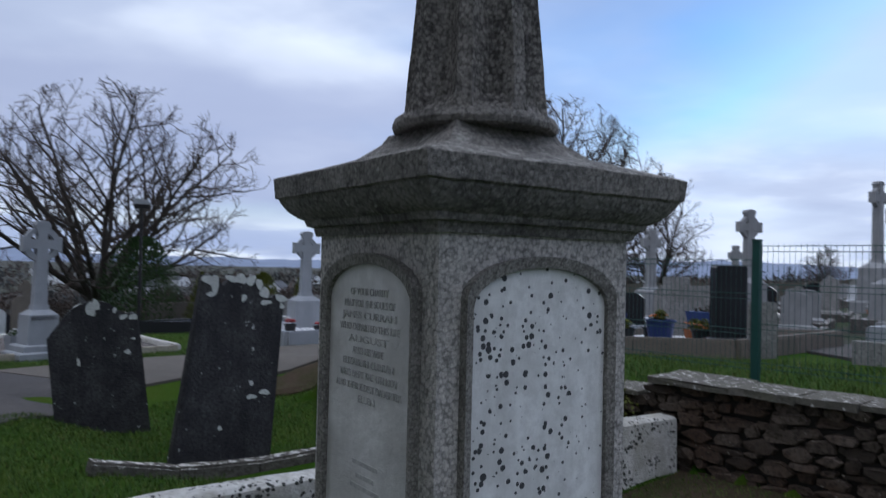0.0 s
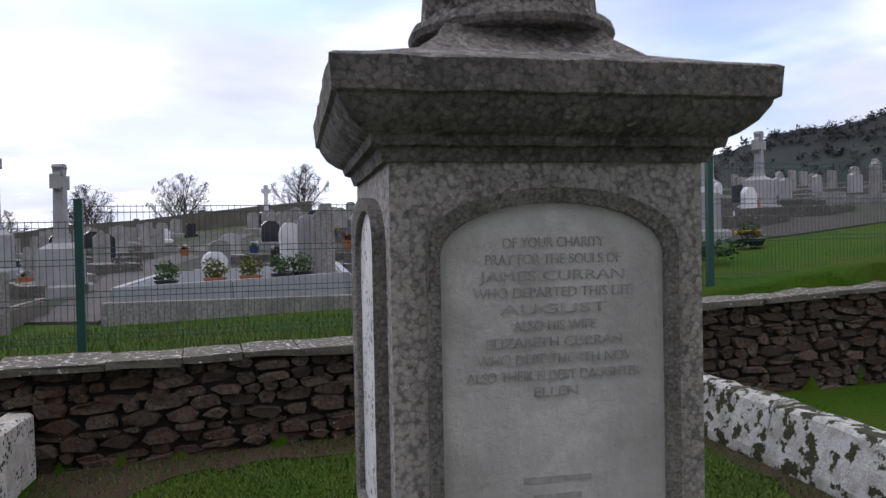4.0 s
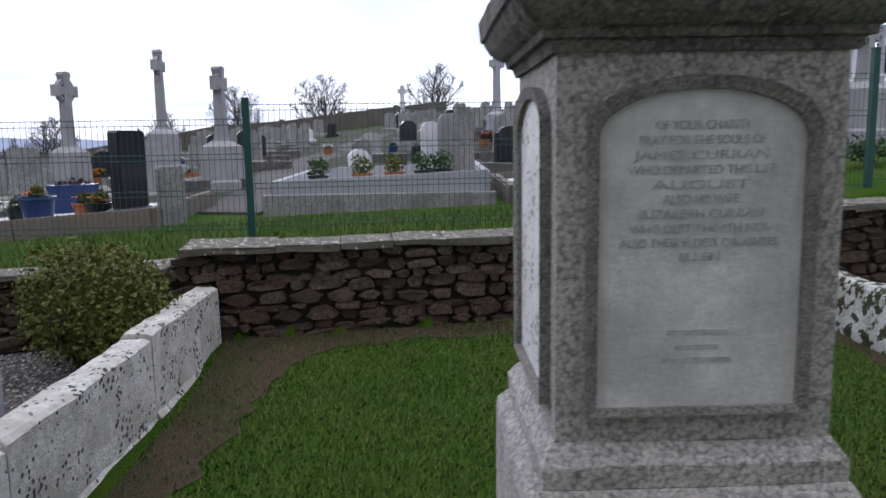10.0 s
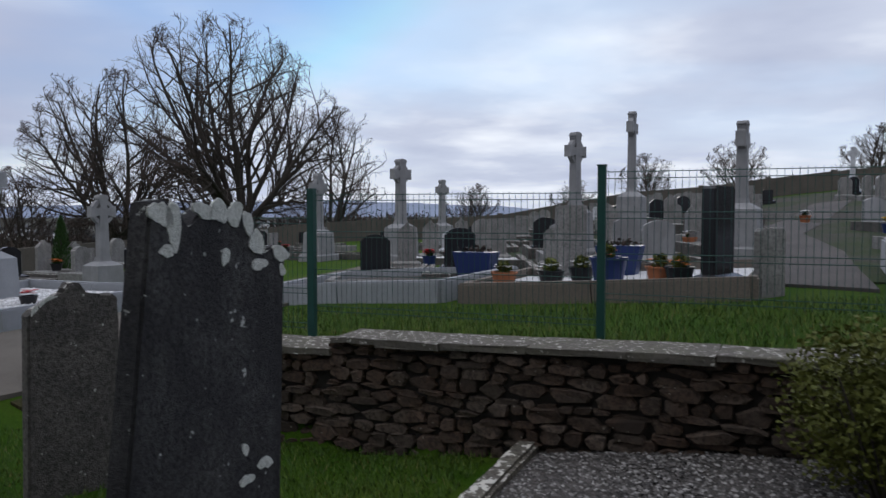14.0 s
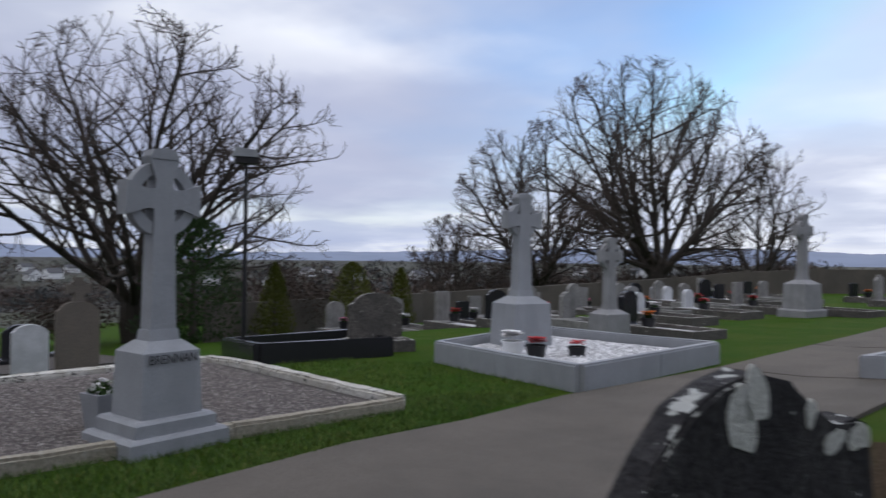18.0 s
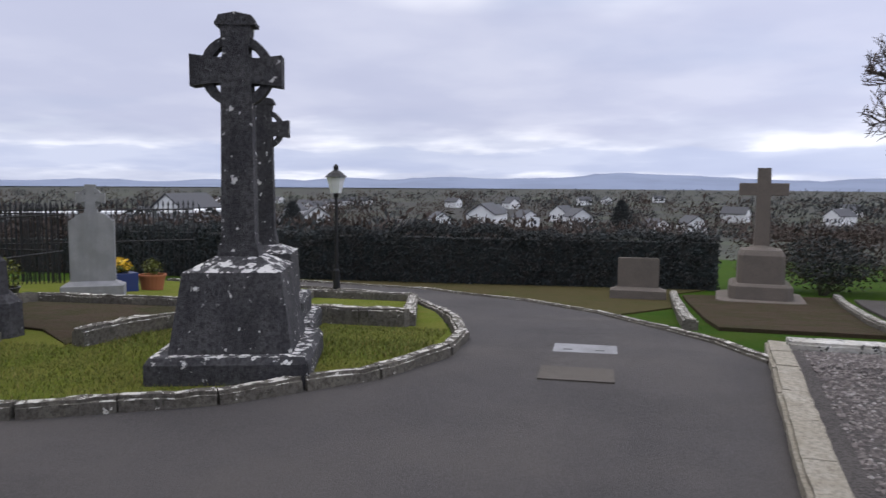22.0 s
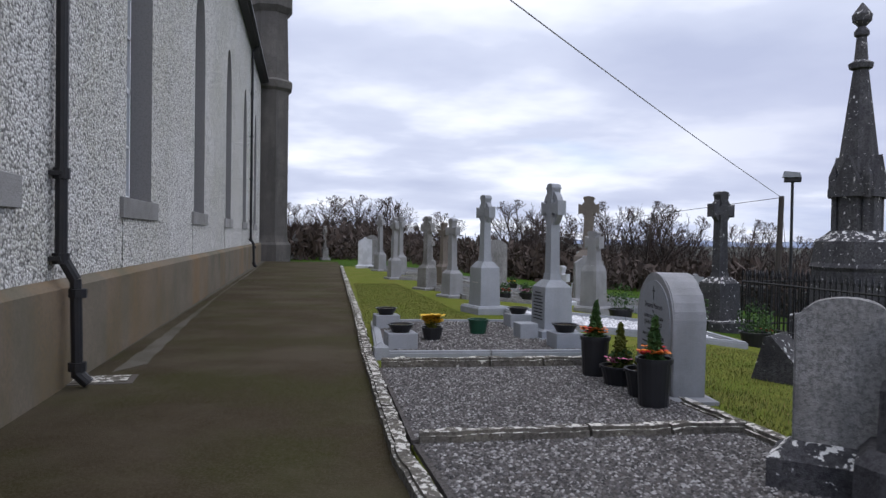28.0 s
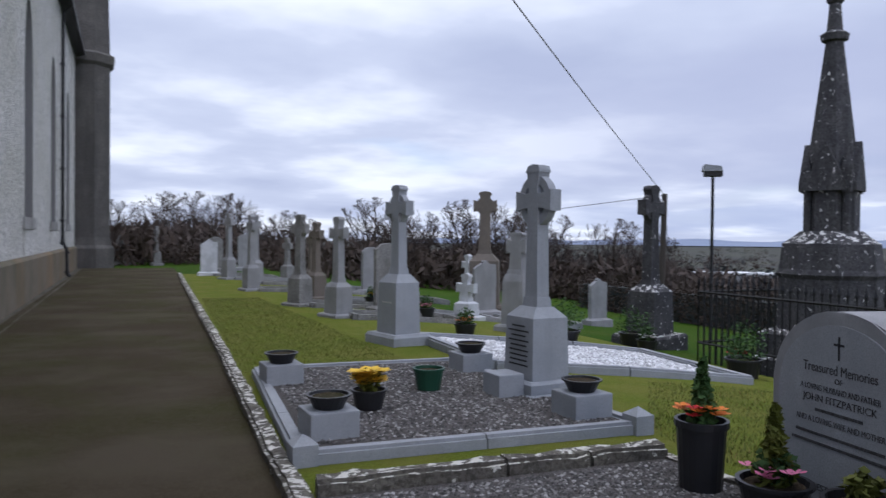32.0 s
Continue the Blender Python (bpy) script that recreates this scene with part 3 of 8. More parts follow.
def patch(name, outline, lift, mat, label, category="ground", kind="structure", grid=0.7, skirt=0.08):
    """A sheet laid over the ground within an outline in x and y."""
    bm = B()
    bm.faces.new([bm.verts.new((x, y, 0)) for x, y in outline])
    xs, ys = [p[0] for p in outline], [p[1] for p in outline]
    for axis, lo, hi in ((0, min(xs), max(xs)), (1, min(ys), max(ys))):
        k = math.ceil(lo / grid)
        while k * grid < hi:
            co, no = [0, 0, 0], [0, 0, 0]
            co[axis], no[axis] = k * grid, 1
            bmesh.ops.bisect_plane(bm, geom=bm.verts[:] + bm.edges[:] + bm.faces[:], plane_co=co, plane_no=no)
            k += 1
    for v in bm.verts:
        v.co.z = H(v.co.x, v.co.y) + lift
    rim = [e for e in bm.edges if e.is_boundary]
    out = bmesh.ops.extrude_edge_only(bm, edges=rim)["geom"]
    for v in out:
        if isinstance(v, bmesh.types.BMVert):
            v.co.z -= skirt + lift
    return tagged(part(name, bm, mat), label, category, kind=kind)


def kerb_run(name, pts, w, h, mat, label, piece=0.9, group="", closed=False, rough=0.012, category="kerb", sink=0.12, base=None):
    """A line of kerb stones, each a part, along the points."""
    e = thing(name, label, category, pose(0, 0, 0), group)
    pairs = list(zip(pts, pts[1:] + pts[:1])) if closed else list(zip(pts, pts[1:]))
    for (x0, y0), (x1, y1) in pairs:
        L = math.hypot(x1 - x0, y1 - y0)
        n = max(1, round(L / piece))
        ang = math.atan2(y1 - y0, x1 - x0)
        for i in range(n):
            a, b = i / n, (i + 1) / n
            ax, ay, bx, by = x0 + (x1 - x0) * a, y0 + (y1 - y0) * a, x0 + (x1 - x0) * b, y0 + (y1 - y0) * b
            za, zb = (H(ax, ay), H(bx, by)) if base is None else (base, base)
            bm = B()
            l = L / n / 2 - 0.006
            box(bm, -l, l, -w / 2, w / 2, -sink, h)
            bmesh.ops.subdivide_edges(bm, edges=[d for d in bm.edges if abs(d.verts[0].co.x - d.verts[1].co.x) > 0.1], cuts=4)
            bmesh.ops.bevel(bm, geom=[d for d in bm.edges if d.calc_length() and all(v.co.z > h - 0.001 for v in d.verts) and abs(d.verts[0].co.y - d.verts[1].co.y) < 0.001], offset=min(0.025, w / 5), segments=2, affect="EDGES")
            lumpy(bm, rough, 7.0, i * 3.7 + ax)
            ob = part("kerb_stone", bm, mat, e)
            tilt = math.atan2(zb - za, L / n)
            ob.matrix_basis = Matrix.LocRotScale(((ax + bx) / 2, (ay + by) / 2, (za + zb) / 2), Euler((random.uniform(-0.02, 0.02), -tilt, ang)), None)
    return e


def ragged(pts, step, amp, seed):
    rng = random.Random(seed)
    out = []
    for (x0, y0), (x1, y1) in zip(pts, pts[1:] + pts[:1]):
        n_s = max(1, int(math.hypot(x1 - x0, y1 - y0) / step))
        for i in range(n_s):
            f = i / n_s
            out.append((x0 + (x1 - x0) * f + rng.uniform(-amp, amp) * (i > 0), y0 + (y1 - y0) * f + rng.uniform(-amp, amp) * (i > 0)))
    return out
# ---- the obelisk monument and its plot ----
MON = pose(4.176, -0.063, 0.102, 0, 0, -16.4)


def monument():
    e = thing("obelisk_monument", "weathered granite obelisk on a square pedestal with marble inscription panels", "monument", MON)
    W = 0.322
    bm = B()
    stack(bm, [(-0.1, 0.53), (0.26, 0.53), (0.28, 0.51)])
    part("lower_step", lumpy(bm, 0.006, 9), GRANITE, e)
    bm = B()
    stack(bm, [(0.28, W + 0.072), (0.735, W + 0.072), (0.765, W + 0.064), (0.80, W + 0.040)])
    bmesh.ops.subdivide_edges(bm, edges=[d for d in bm.edges if abs(d.verts[0].co.z - d.verts[1].co.z) < 1e-4], cuts=10)
    part("base_block", lumpy(bm, 0.008, 14), GRANITE, e)
    bm = B()
    stack(bm, [(0.80, W + 0.034), (0.855, W + 0.034), (0.874, W + 0.022), (0.90, W + 0.006)])
    bmesh.ops.subdivide_edges(bm, edges=[d for d in bm.edges if abs(d.verts[0].co.z - d.verts[1].co.z) < 1e-4], cuts=10)
    part("moulded_base", lumpy(bm, 0.006, 16), GRANITE, e)
    # the die: four faces, each with an arched recess
    bm = B()
    stack(bm, [(0.90, W), (1.785, W)])
    part("die", bm, GRANITE, e)
    hw, z0, zs, za = 0.226, 0.99, 1.60, 1.70
    arch = [(-hw, z0), (hw, z0)] + [(hw * math.cos(a), zs + (za - zs) * math.sin(a)) for a in np.linspace(0.0, math.pi, 15)]
    for k, mat in enumerate((MARBLE, MARBLE_SPOT, MARBLE, MARBLE_SPOT)):
        turn = pose(0, 0, 0, 0, 0, 90 * k)
        bm = B()
        n = len(arch)
        cz = 1.3
        outer = [((x * 1.13), cz + (z - cz) * 1.075 + 0.004) for x, z in arch]
        lip = [(x * 1.02, cz + (z - cz) * 1.012) for x, z in arch]
        for a, b, ya, yb in ((outer, outer, -W + 0.001, -W - 0.028), (outer, lip, -W - 0.028, -W - 0.020), (lip, lip, -W - 0.020, -W - 0.004)):
            va = [bm.verts.new((x, ya, z)) for x, z in a]
            vb = [bm.verts.new((x, yb, z)) for x, z in b]
            for i in range(n):
                bm.faces.new((va[i], va[(i + 1) % n], vb[(i + 1) % n], vb[i]))
        part("arched_moulding", bm, GRANITE_MID, e).matrix_basis = turn
        bm = B()
        slab(bm, lip, -W - 0.006, -W + 0.01)
        panel = part("inscription_panel", bm, mat, e)
        panel.matrix_basis = turn
        if k in (0,):
            lines = ["OF YOUR CHARITY", "PRAY FOR THE SOULS OF", "JAMES CURRAN", "WHO DEPARTED THIS LIFE", "AUGUST", "ALSO HIS WIFE", "ELIZABETH CURRAN", "WHO DEPT THE 4TH NOV", "ALSO THEIR ELDEST DAUGHTER", "ELLEN"]
            for i, t in enumerate(lines):
                letter(t, 0.028, panel, (0, -W - 0.0075, 1.618 - 0.0325 * i), FADED, width=(0.21, 0.28, 0.30, 0.33, 0.22, 0.17, 0.28, 0.32, 0.36, 0.09)[i])
            for zz, wd in ((1.155, 0.07), (1.12, 0.05), (1.09, 0.08)):
                bm = B()
                box(bm, -wd, wd, -W - 0.0075, -W - 0.005, zz, zz + 0.012)
                part("worn_line", bm, FADED, panel)
        elif k == 2:
            for i in range(7):
                zz = 1.52 - i * 0.05
                wd = 0.14 + 0.05 * math.sin(i * 2.1)
                bm = B()
                box(bm, -wd, wd, -W - 0.0075, -W - 0.005, zz, zz + 0.013)
                part("worn_line", bm, FADED, panel)
    # cornice
    bm = B()
    rows = [(1.785, W + 0.012), (1.81, W + 0.02), (1.813, W + 0.035), (1.83, W + 0.04), (1.838, W + 0.055), (1.86, W + 0.080), (1.885, W + 0.097), (1.895, W + 0.100), (1.90, W + 0.110), (1.958, W + 0.114), (1.964, W + 0.104), (1.985, W + 0.03), (2.02, W - 0.075), (2.065, W - 0.13), (2.09, W - 0.145)]
    stack(bm, rows)
    bmesh.ops.subdivide_edges(bm, edges=[d for d in bm.edges if abs(d.verts[0].co.z - d.verts[1].co.z) < 1e-4], cuts=14)
    part("cornice", lumpy(bm, 0.0035, 17), GRANITE_DARK, e)
    bm = B()
    stack(bm, [(2.085, 0.223), (2.09, 0.238), (2.105, 0.244), (2.125, 0.236), (2.13, 0.213)], cx=0.018, n=32, turn=22.5)
    part("collar", lumpy(bm, 0.004, 20), GRANITE_DARK, e)
    # fluted shaft: an eight-sided spire with hollow faces
    bm = B()
    rings = []
    zs = np.linspace(2.125, 3.88, 34)
    for z in zs:
        f = (z - 2.125) / (3.88 - 2.125)
        r = 0.214 + (0.048 - 0.214) * f
        ring = []
        for i in range(64):
            a = 2 * math.pi * i / 64
            ph = (a / (math.pi / 4)) % 1.0
            hollow = 0.0 if ph < 0.14 or ph > 0.86 else 0.27 * math.sin(math.pi * (ph - 0.14) / 0.72) ** 0.7
            rr = r * (1 - hollow * (1 if 0.02 < f < 0.97 else 0))
            ring.append(bm.verts.new((0.018 * (1 - f) + rr * math.cos(a), rr * math.sin(a), z)))
        rings.append(ring)
    for a, b in zip(rings, rings[1:]):
        for i in range(64):
            bm.faces.new((a[i], a[(i + 1) % 64], b[(i + 1) % 64], b[i]))
    bm.faces.new(rings[-1])
    part("fluted_shaft", lumpy(bm, 0.004, 16), GRANITE_SHAFT, e)
    bm = B()
    stack(bm, [(3.875, 0.055), (3.895, 0.05), (3.90, 0.026), (4.00, 0.024)], n=8, turn=22.5)
    for ang in range(4):
        c, s = math.cos(ang * math.pi / 2), math.sin(ang * math.pi / 2)
        loop = [(0.02, -0.02), (0.05, -0.03), (0.075, -0.055), (0.085, -0.03), (0.105, 0.0), (0.085, 0.03), (0.075, 0.055), (0.05, 0.03), (0.02, 0.02)]
        slab(bm, [(x * c - z * s, 4.08 + x * s * 1.15 + z * c) for x, z in loop], -0.025, 0.025)
    box(bm, -0.03, 0.03, -0.0245, 0.0245, 4.0, 4.11)
    part("finial_cross", bm, GRANITE_DARK, e)


def letter(text, size, parent, at, mat, turn=(90, 0, 0), align="CENTER", depth=0.001, width=None):
    cu = bpy.data.curves.new("lettering", "FONT")
    cu.body, cu.size, cu.align_x, cu.extrude = text, size, align, depth
    tmp = bpy.data.objects.new("lettering", cu)
    scene.collection.objects.link(tmp)
    dg = bpy.context.evaluated_depsgraph_get()
    me = bpy.data.meshes.new_from_object(tmp.evaluated_get(dg))
    bpy.data.objects.remove(tmp)
    me.materials.clear()
    me.materials.append(mat)
    ob = new("lettering", me)
    ob.parent = parent
    ob.matrix_basis = pose(*at, *turn)
    if width:
        xs = [v.co.x for v in me.vertices]
        ob.scale.x = width / max(0.01, max(xs) - min(xs))
    return ob


monument()


# ---- headstones and crosses ----
def headstone(x, y, yaw, w, h, t, mat, label, top="round", lean=0.0, base=None, name="headstone", group="", z=None, tilt=0.0, base_mat=None):
    e = thing(name, label, "gravestone", Matrix.Translation((x, y, H(x, y) if z is None else z)) @ pose(0, 0, 0, 0, 0, yaw), group)
    hw = w / 2
    if top == "round":
        s = h - hw * 0.8
        out = [(-hw, -0.25), (hw, -0.25)] + [(hw * math.cos(a), s + (h - s) * math.sin(a)) for a in np.linspace(0, math.pi, 17)]
    elif top == "shoulder":
        s = h - w * 0.22
        out = [(-hw, -0.25), (hw, -0.25), (hw, s), (hw * 0.86, s + 0.02)] + [(hw * 0.8 * math.cos(a), s + 0.02 + (h - s - 0.02) * math.sin(a)) for a in np.linspace(0.12, math.pi - 0.12, 13)] + [(-hw * 0.86, s + 0.02), (-hw, s)]
    elif top == "broken":
        out = [(-hw, -0.25), (hw, -0.25), (hw * 0.86, h - 0.17), (hw * 0.82, h - 0.15), (hw * 0.68, h - 0.16), (hw * 0.58, h - 0.17), (hw * 0.50, h - 0.23), (hw * 0.42, h - 0.12), (hw * 0.33, h - 0.05), (hw * 0.15, h - 0.01), (0, h), (-hw * 0.22, h - 0.02), (-hw * 0.36, h - 0.08), (-hw * 0.46, h - 0.15), (-hw * 0.56, h - 0.05), (-hw * 0.70, h - 0.03), (-hw * 0.85, h - 0.05)]
    elif top == "scroll":
        out = [(-hw, -0.25), (hw, -0.25), (hw * 1.02, h - 0.3), (hw, h - 0.12), (hw * 0.9, h - 0.095), (hw * 0.68, h - 0.11), (hw * 0.45, h - 0.085), (hw * 0.24, h - 0.065), (hw * 0.16, h - 0.075), (hw * 0.21, h - 0.04), (hw * 0.12, h - 0.005), (0, h), (-hw * 0.12, h - 0.005), (-hw * 0.21, h - 0.04), (-hw * 0.16, h - 0.075), (-hw * 0.3, h - 0.07), (-hw * 0.6, h - 0.12), (-hw * 0.9, h - 0.18), (-hw, h - 0.21)]
    elif top == "worn":
        out = [(-hw, -0.25), (hw, -0.25), (hw * 0.98, h - 0.23), (hw * 0.88, h - 0.20), (hw * 0.66, h - 0.205), (hw * 0.52, h - 0.15), (hw * 0.36, h - 0.05), (hw * 0.1, h), (-hw * 0.14, h - 0.01), (-hw * 0.36, h - 0.05), (-hw * 0.58, h - 0.14), (-hw * 0.74, h - 0.25), (-hw * 0.88, h - 0.35), (-hw * 0.99, h - 0.39)]
    elif top == "flat":
        out = [(-hw, -0.25), (hw, -0.25), (hw, h - 0.03), (hw - 0.03, h), (-hw + 0.03, h), (-hw, h - 0.03)]
    else:
        s = h - w * 0.16
        out = [(-hw, -0.25), (hw, -0.25), (hw, s), (hw * 0.5, h - 0.02), (0, h), (-hw * 0.5, h - 0.02), (-hw, s)]
    if base:
        out = [(a, max(b, base[2] - 0.01)) for a, b in out]
    bm = B()
    slab(bm, out, -t / 2, t / 2)
    bmesh.ops.bevel(bm, geom=[d for d in bm.edges if abs(d.verts[0].co.y - d.verts[1].co.y) < 1e-4], offset=min(0.012, t / 6), segments=2, affect="EDGES")
    o = part("slab", lumpy(bm, 0.006, 8, x), mat, e)
    o.matrix_basis = pose(0, 0, 0, tilt, lean, 0)
    if base:
        bm = B()
        frus(bm, -0.15, base[2] * 0.75, base[0], base[1], base[0], base[1])
        frus(bm, base[2] * 0.75, base[2], base[0], base[1], w * 1.02, t * 1.15)
        part("plinth", bm, base_mat or mat, e)
    return e


def celtic_cross(x, y, yaw, h, mat, label, ped=(0.55, 0.62), steps_=(), shaft=0.26, arm=0.36, ring=True, cap=True, group="", name="celtic_cross", z=None, taper=0.82, thick=None, pier=0.86, ptop=0.93, rin=0.52, flare=1.25, rout=0.80):
    """A ringed cross on a pedestal; ped: width and height; steps_: rows of width and height under it."""
    e = thing(name, label, "gravestone", Matrix.Translation((x, y, H(x, y) if z is None else z)) @ pose(0, 0, 0, 0, 0, yaw), group)
    zz = -0.15
    for i, (w, hh) in enumerate(steps_):
        bm = B()
        d = w * pier
        frus(bm, zz, (zz if i else 0) + hh * 0.8, w, d, w, d)
        frus(bm, (zz if i else 0) + hh * 0.8, (zz if i else 0) + hh, w, d, w - 0.06, d - 0.06)
        part("step", bm, mat, e)
        zz = (zz if i else 0) + hh
    zz = max(zz, 0)
    pw, ph = ped
    bm = B()
    frus(bm, zz - (0.15 if not steps_ else 0), zz + ph * 0.86, pw, pw * pier, pw * ptop, pw * ptop * pier)
    frus(bm, zz + ph * 0.86, zz + ph, pw * ptop, pw * ptop * pier, shaft * 1.35, shaft * 1.1)
    part("pedestal", bm, mat, e)
    zb = zz + ph - 0.01
    t = (thick or shaft * 0.72)
    zc = h - arm * (1.22 if cap else 1.05)
    bm = B()
    frus(bm, zb, zb + 0.10, shaft * 1.25, t * 1.25, shaft * 1.12, t * 1.1)
    frus(bm, zb + 0.10, zc, shaft, t, shaft * taper, t * 0.9)
    part("shaft", bm, mat, e)
    sw = shaft * taper
    bm = B()
    # four arms that widen outwards
    for k in range(4):
        c, s = round(math.cos(k * math.pi / 2)), round(math.sin(k * math.pi / 2))
        ln = arm * (1.02 if k == 1 else 1.0)
        out = [(0, -sw / 2), (ln * 0.45, -sw * 0.42), (ln, -sw * 0.5 * flare), (ln, sw * 0.5 * flare), (ln * 0.45, sw * 0.42), (0, sw / 2)]
        if k == 3:
            out = [(0, -sw / 2), (ln, -sw / 2), (ln, sw / 2), (0, sw / 2)]
        slab(bm, [(px * c - pz * s, zc + px * s + pz * c) for px, pz in out], -t * (0.45 + 0.004 * k), t * (0.45 + 0.004 * k))
    part("cross_head", bm, mat, e)
    if ring:
        bm = B()
        ro, ri, n = arm * rout, arm * rin, 32
        rows = [[bm.verts.new((r * math.cos(2 * math.pi * i / n), yy, zc + r * math.sin(2 * math.pi * i / n))) for i in range(n)] for r, yy in ((ro, -t * 0.3), (ro, t * 0.3), (ri, t * 0.3), (ri, -t * 0.3))]
        for a, b in zip(rows, rows[1:] + rows[:1]):
            for i in range(n):
                bm.faces.new((a[i], a[(i + 1) % n], b[(i + 1) % n], b[i]))
        part("ring", bm, mat, e)
    if cap:
        bm = B()
        frus(bm, zc + arm * 0.98, zc + arm * 1.06, sw * 1.35, t * 1.0, sw * 1.35, t * 1.0)
        slab(bm, [(-sw * 0.65, zc + arm * 1.06), (sw * 0.65, zc + arm * 1.06), (sw * 0.55, zc + arm * 1.2), (0, zc + arm * 1.27), (-sw * 0.55, zc + arm * 1.2)], -t * 0.46, t * 0.46)
        part("cap", bm, mat, e)
    return e


def latin_cross(x, y, yaw, h, mat, label, steps_, shaft=0.24, arm=0.45, arm_h=0.25, down=0.42, group="", z=None, t=0.2):
    e = thing("stone_cross", label, "gravestone", Matrix.Translation((x, y, H(x, y) if z is None else z)) @ pose(0, 0, 0, 0, 0, yaw), group)
    zz = 0.0
    for i, (w, hh) in enumerate(steps_):
        bm = B()
        rings = []
        for z_, r_ in ((zz - (0.2 if i == 0 else 0), w / 2), (zz + hh * 0.84, w * 0.49), (zz + hh, w / 2 - 0.07)):
            c_ = r_ * 0.80
            rings.append([bm.verts.new((x_, y_, z_)) for x_, y_ in ((r_, -c_), (r_, c_), (c_, r_), (-c_, r_), (-r_, c_), (-r_, -c_), (-c_, -r_), (c_, -r_))])
        for lo_, hi_ in zip(rings, rings[1:]):
            for k_ in range(8):
                bm.faces.new((lo_[k_], lo_[(k_ + 1) % 8], hi_[(k_ + 1) % 8], hi_[k_]))
        bm.faces.new(rings[-1])
        part("step", lumpy(bm, 0.003, 6, i), mat, e)
        zz += hh
    bm = B()
    stack(bm, [(zz, steps_[-1][0] * 0.36), (zz + 0.05, steps_[-1][0] * 0.24), (zz + 0.09, shaft * 0.62)], n=8, turn=22.5)
    part("collar", bm, mat, e)
    bm = B()
    frus(bm, zz + 0.02, h, shaft * 1.1, t * 1.1, shaft * 0.92, t * 0.92)
    part("shaft", bm, mat, e)
    zc = h - down
    for s in (-1, 1):
        bm = B()
        box(bm, min(s * shaft * 0.48, s * arm), max(s * shaft * 0.48, s * arm), -t * 0.47, t * 0.47, zc - arm_h / 2, zc + arm_h / 2, 0.012)
        part("arm", bm, mat, e)
    return e



def bar(parent, x0, x1, y, z0, z1, mat, name="worn_line"):
    bm = B()
    box(bm, x0, x1, y - 0.001, y + 0.002, z0, z1)
    return part(name, bm, mat, parent)


def leaf_cloud(bm, centre, radii, count, size, rng, shell=0.55, flat=0.0):
    """Leaf-sized facets spread through an ellipsoid, most near its skin."""
    for _ in range(count):
        d = Vector((rng.gauss(0, 1), rng.gauss(0, 1), rng.gauss(0, 1))).normalized()
        r = shell + (1 - shell) * rng.random() ** 0.6
        k = 1 + 0.22 * noise.noise(d * 2.3 + Vector(centre))
        p = Vector((centre[0] + d.x * radii[0] * r * k, centre[1] + d.y * radii[1] * r * k, centre[2] + d.z * radii[2] * r * k))
        a = Vector((rng.gauss(0, 1), rng.gauss(0, 1), rng.gauss(0, 0.7))).normalized() * size * rng.uniform(0.6, 1.3)
        b = a.cross(Vector((rng.gauss(0, 1), rng.gauss(0, 1), rng.gauss(0, 1)))).normalized() * size * rng.uniform(0.35, 0.7)
        bm.faces.new([bm.verts.new(q) for q in (p - a, p + b, p + a, p - b)])
    return bm


def pot(x, y, r, h, mat, label, plant=None, z=None, group="", rng=None, flare=1.15, soil=True):
    """A planter: body, rim, soil, and what grows in it (a list of (kind, colour))."""
    e = thing("planter", label, "flower pot", Matrix.Translation((x, y, H(x, y) + 0.02 if z is None else z)), group)
    bm = B()
    stack(bm, [(0, r * 0.82), (h * 0.9, r * flare * 0.92), (h * 0.9, r * flare), (h, r * flare), (h, r * flare * 0.88), (h * 0.8, r * flare * 0.85)], n=20, turn=0)
    part("pot", bm, mat, e)
    bm = B()
    stack(bm, [(h * 0.8, r * 0.9), (h * 0.86, r * 0.9)], n=16, turn=0)
    part("soil", bm, SOIL, e)
    rng = rng or random.Random(int(x * 100 + y * 7))
    for kind, mat2, size in plant or ():
        bm = B()
        if kind == "cone":
            for i in range(26):
                f = i / 26
                leaf_cloud(bm, (0, 0, h * 0.9 + size * f), (size * 0.24 * (1 - f) + 0.01, size * 0.24 * (1 - f) + 0.01, 0.03), 26, 0.028, rng, 0.3)
            part("conifer", bm, mat2, e)
        elif kind == "bush":
            leaf_cloud(bm, (0, 0, h + size * 0.35), (size * 0.55, size * 0.55, size * 0.5), int(420 * size + 120), 0.03, rng, 0.2)
            part("shrub", bm, mat2, e)
        else:
            for k in range(kind):
                a, q = rng.uniform(0, 6.3), r * 0.85 * rng.random() ** 0.5
                c = Vector((q * math.cos(a), q * math.sin(a), h + size * rng.uniform(0.5, 1.6)))
                for j in range(5):
                    t = 1.2566 * j
                    u, v = Vector((math.cos(t), math.sin(t), 0.3)), Vector((-math.sin(t), math.cos(t), 0))
                    bm.faces.new([bm.verts.new(c + w) for w in (Vector((0, 0, 0)), u * size * 0.7 + v * size * 0.4, u * size, u * size * 0.7 - v * size * 0.4)])
            tagged(part("bouquet", bm, mat2, e), kind="stuff")
    return e


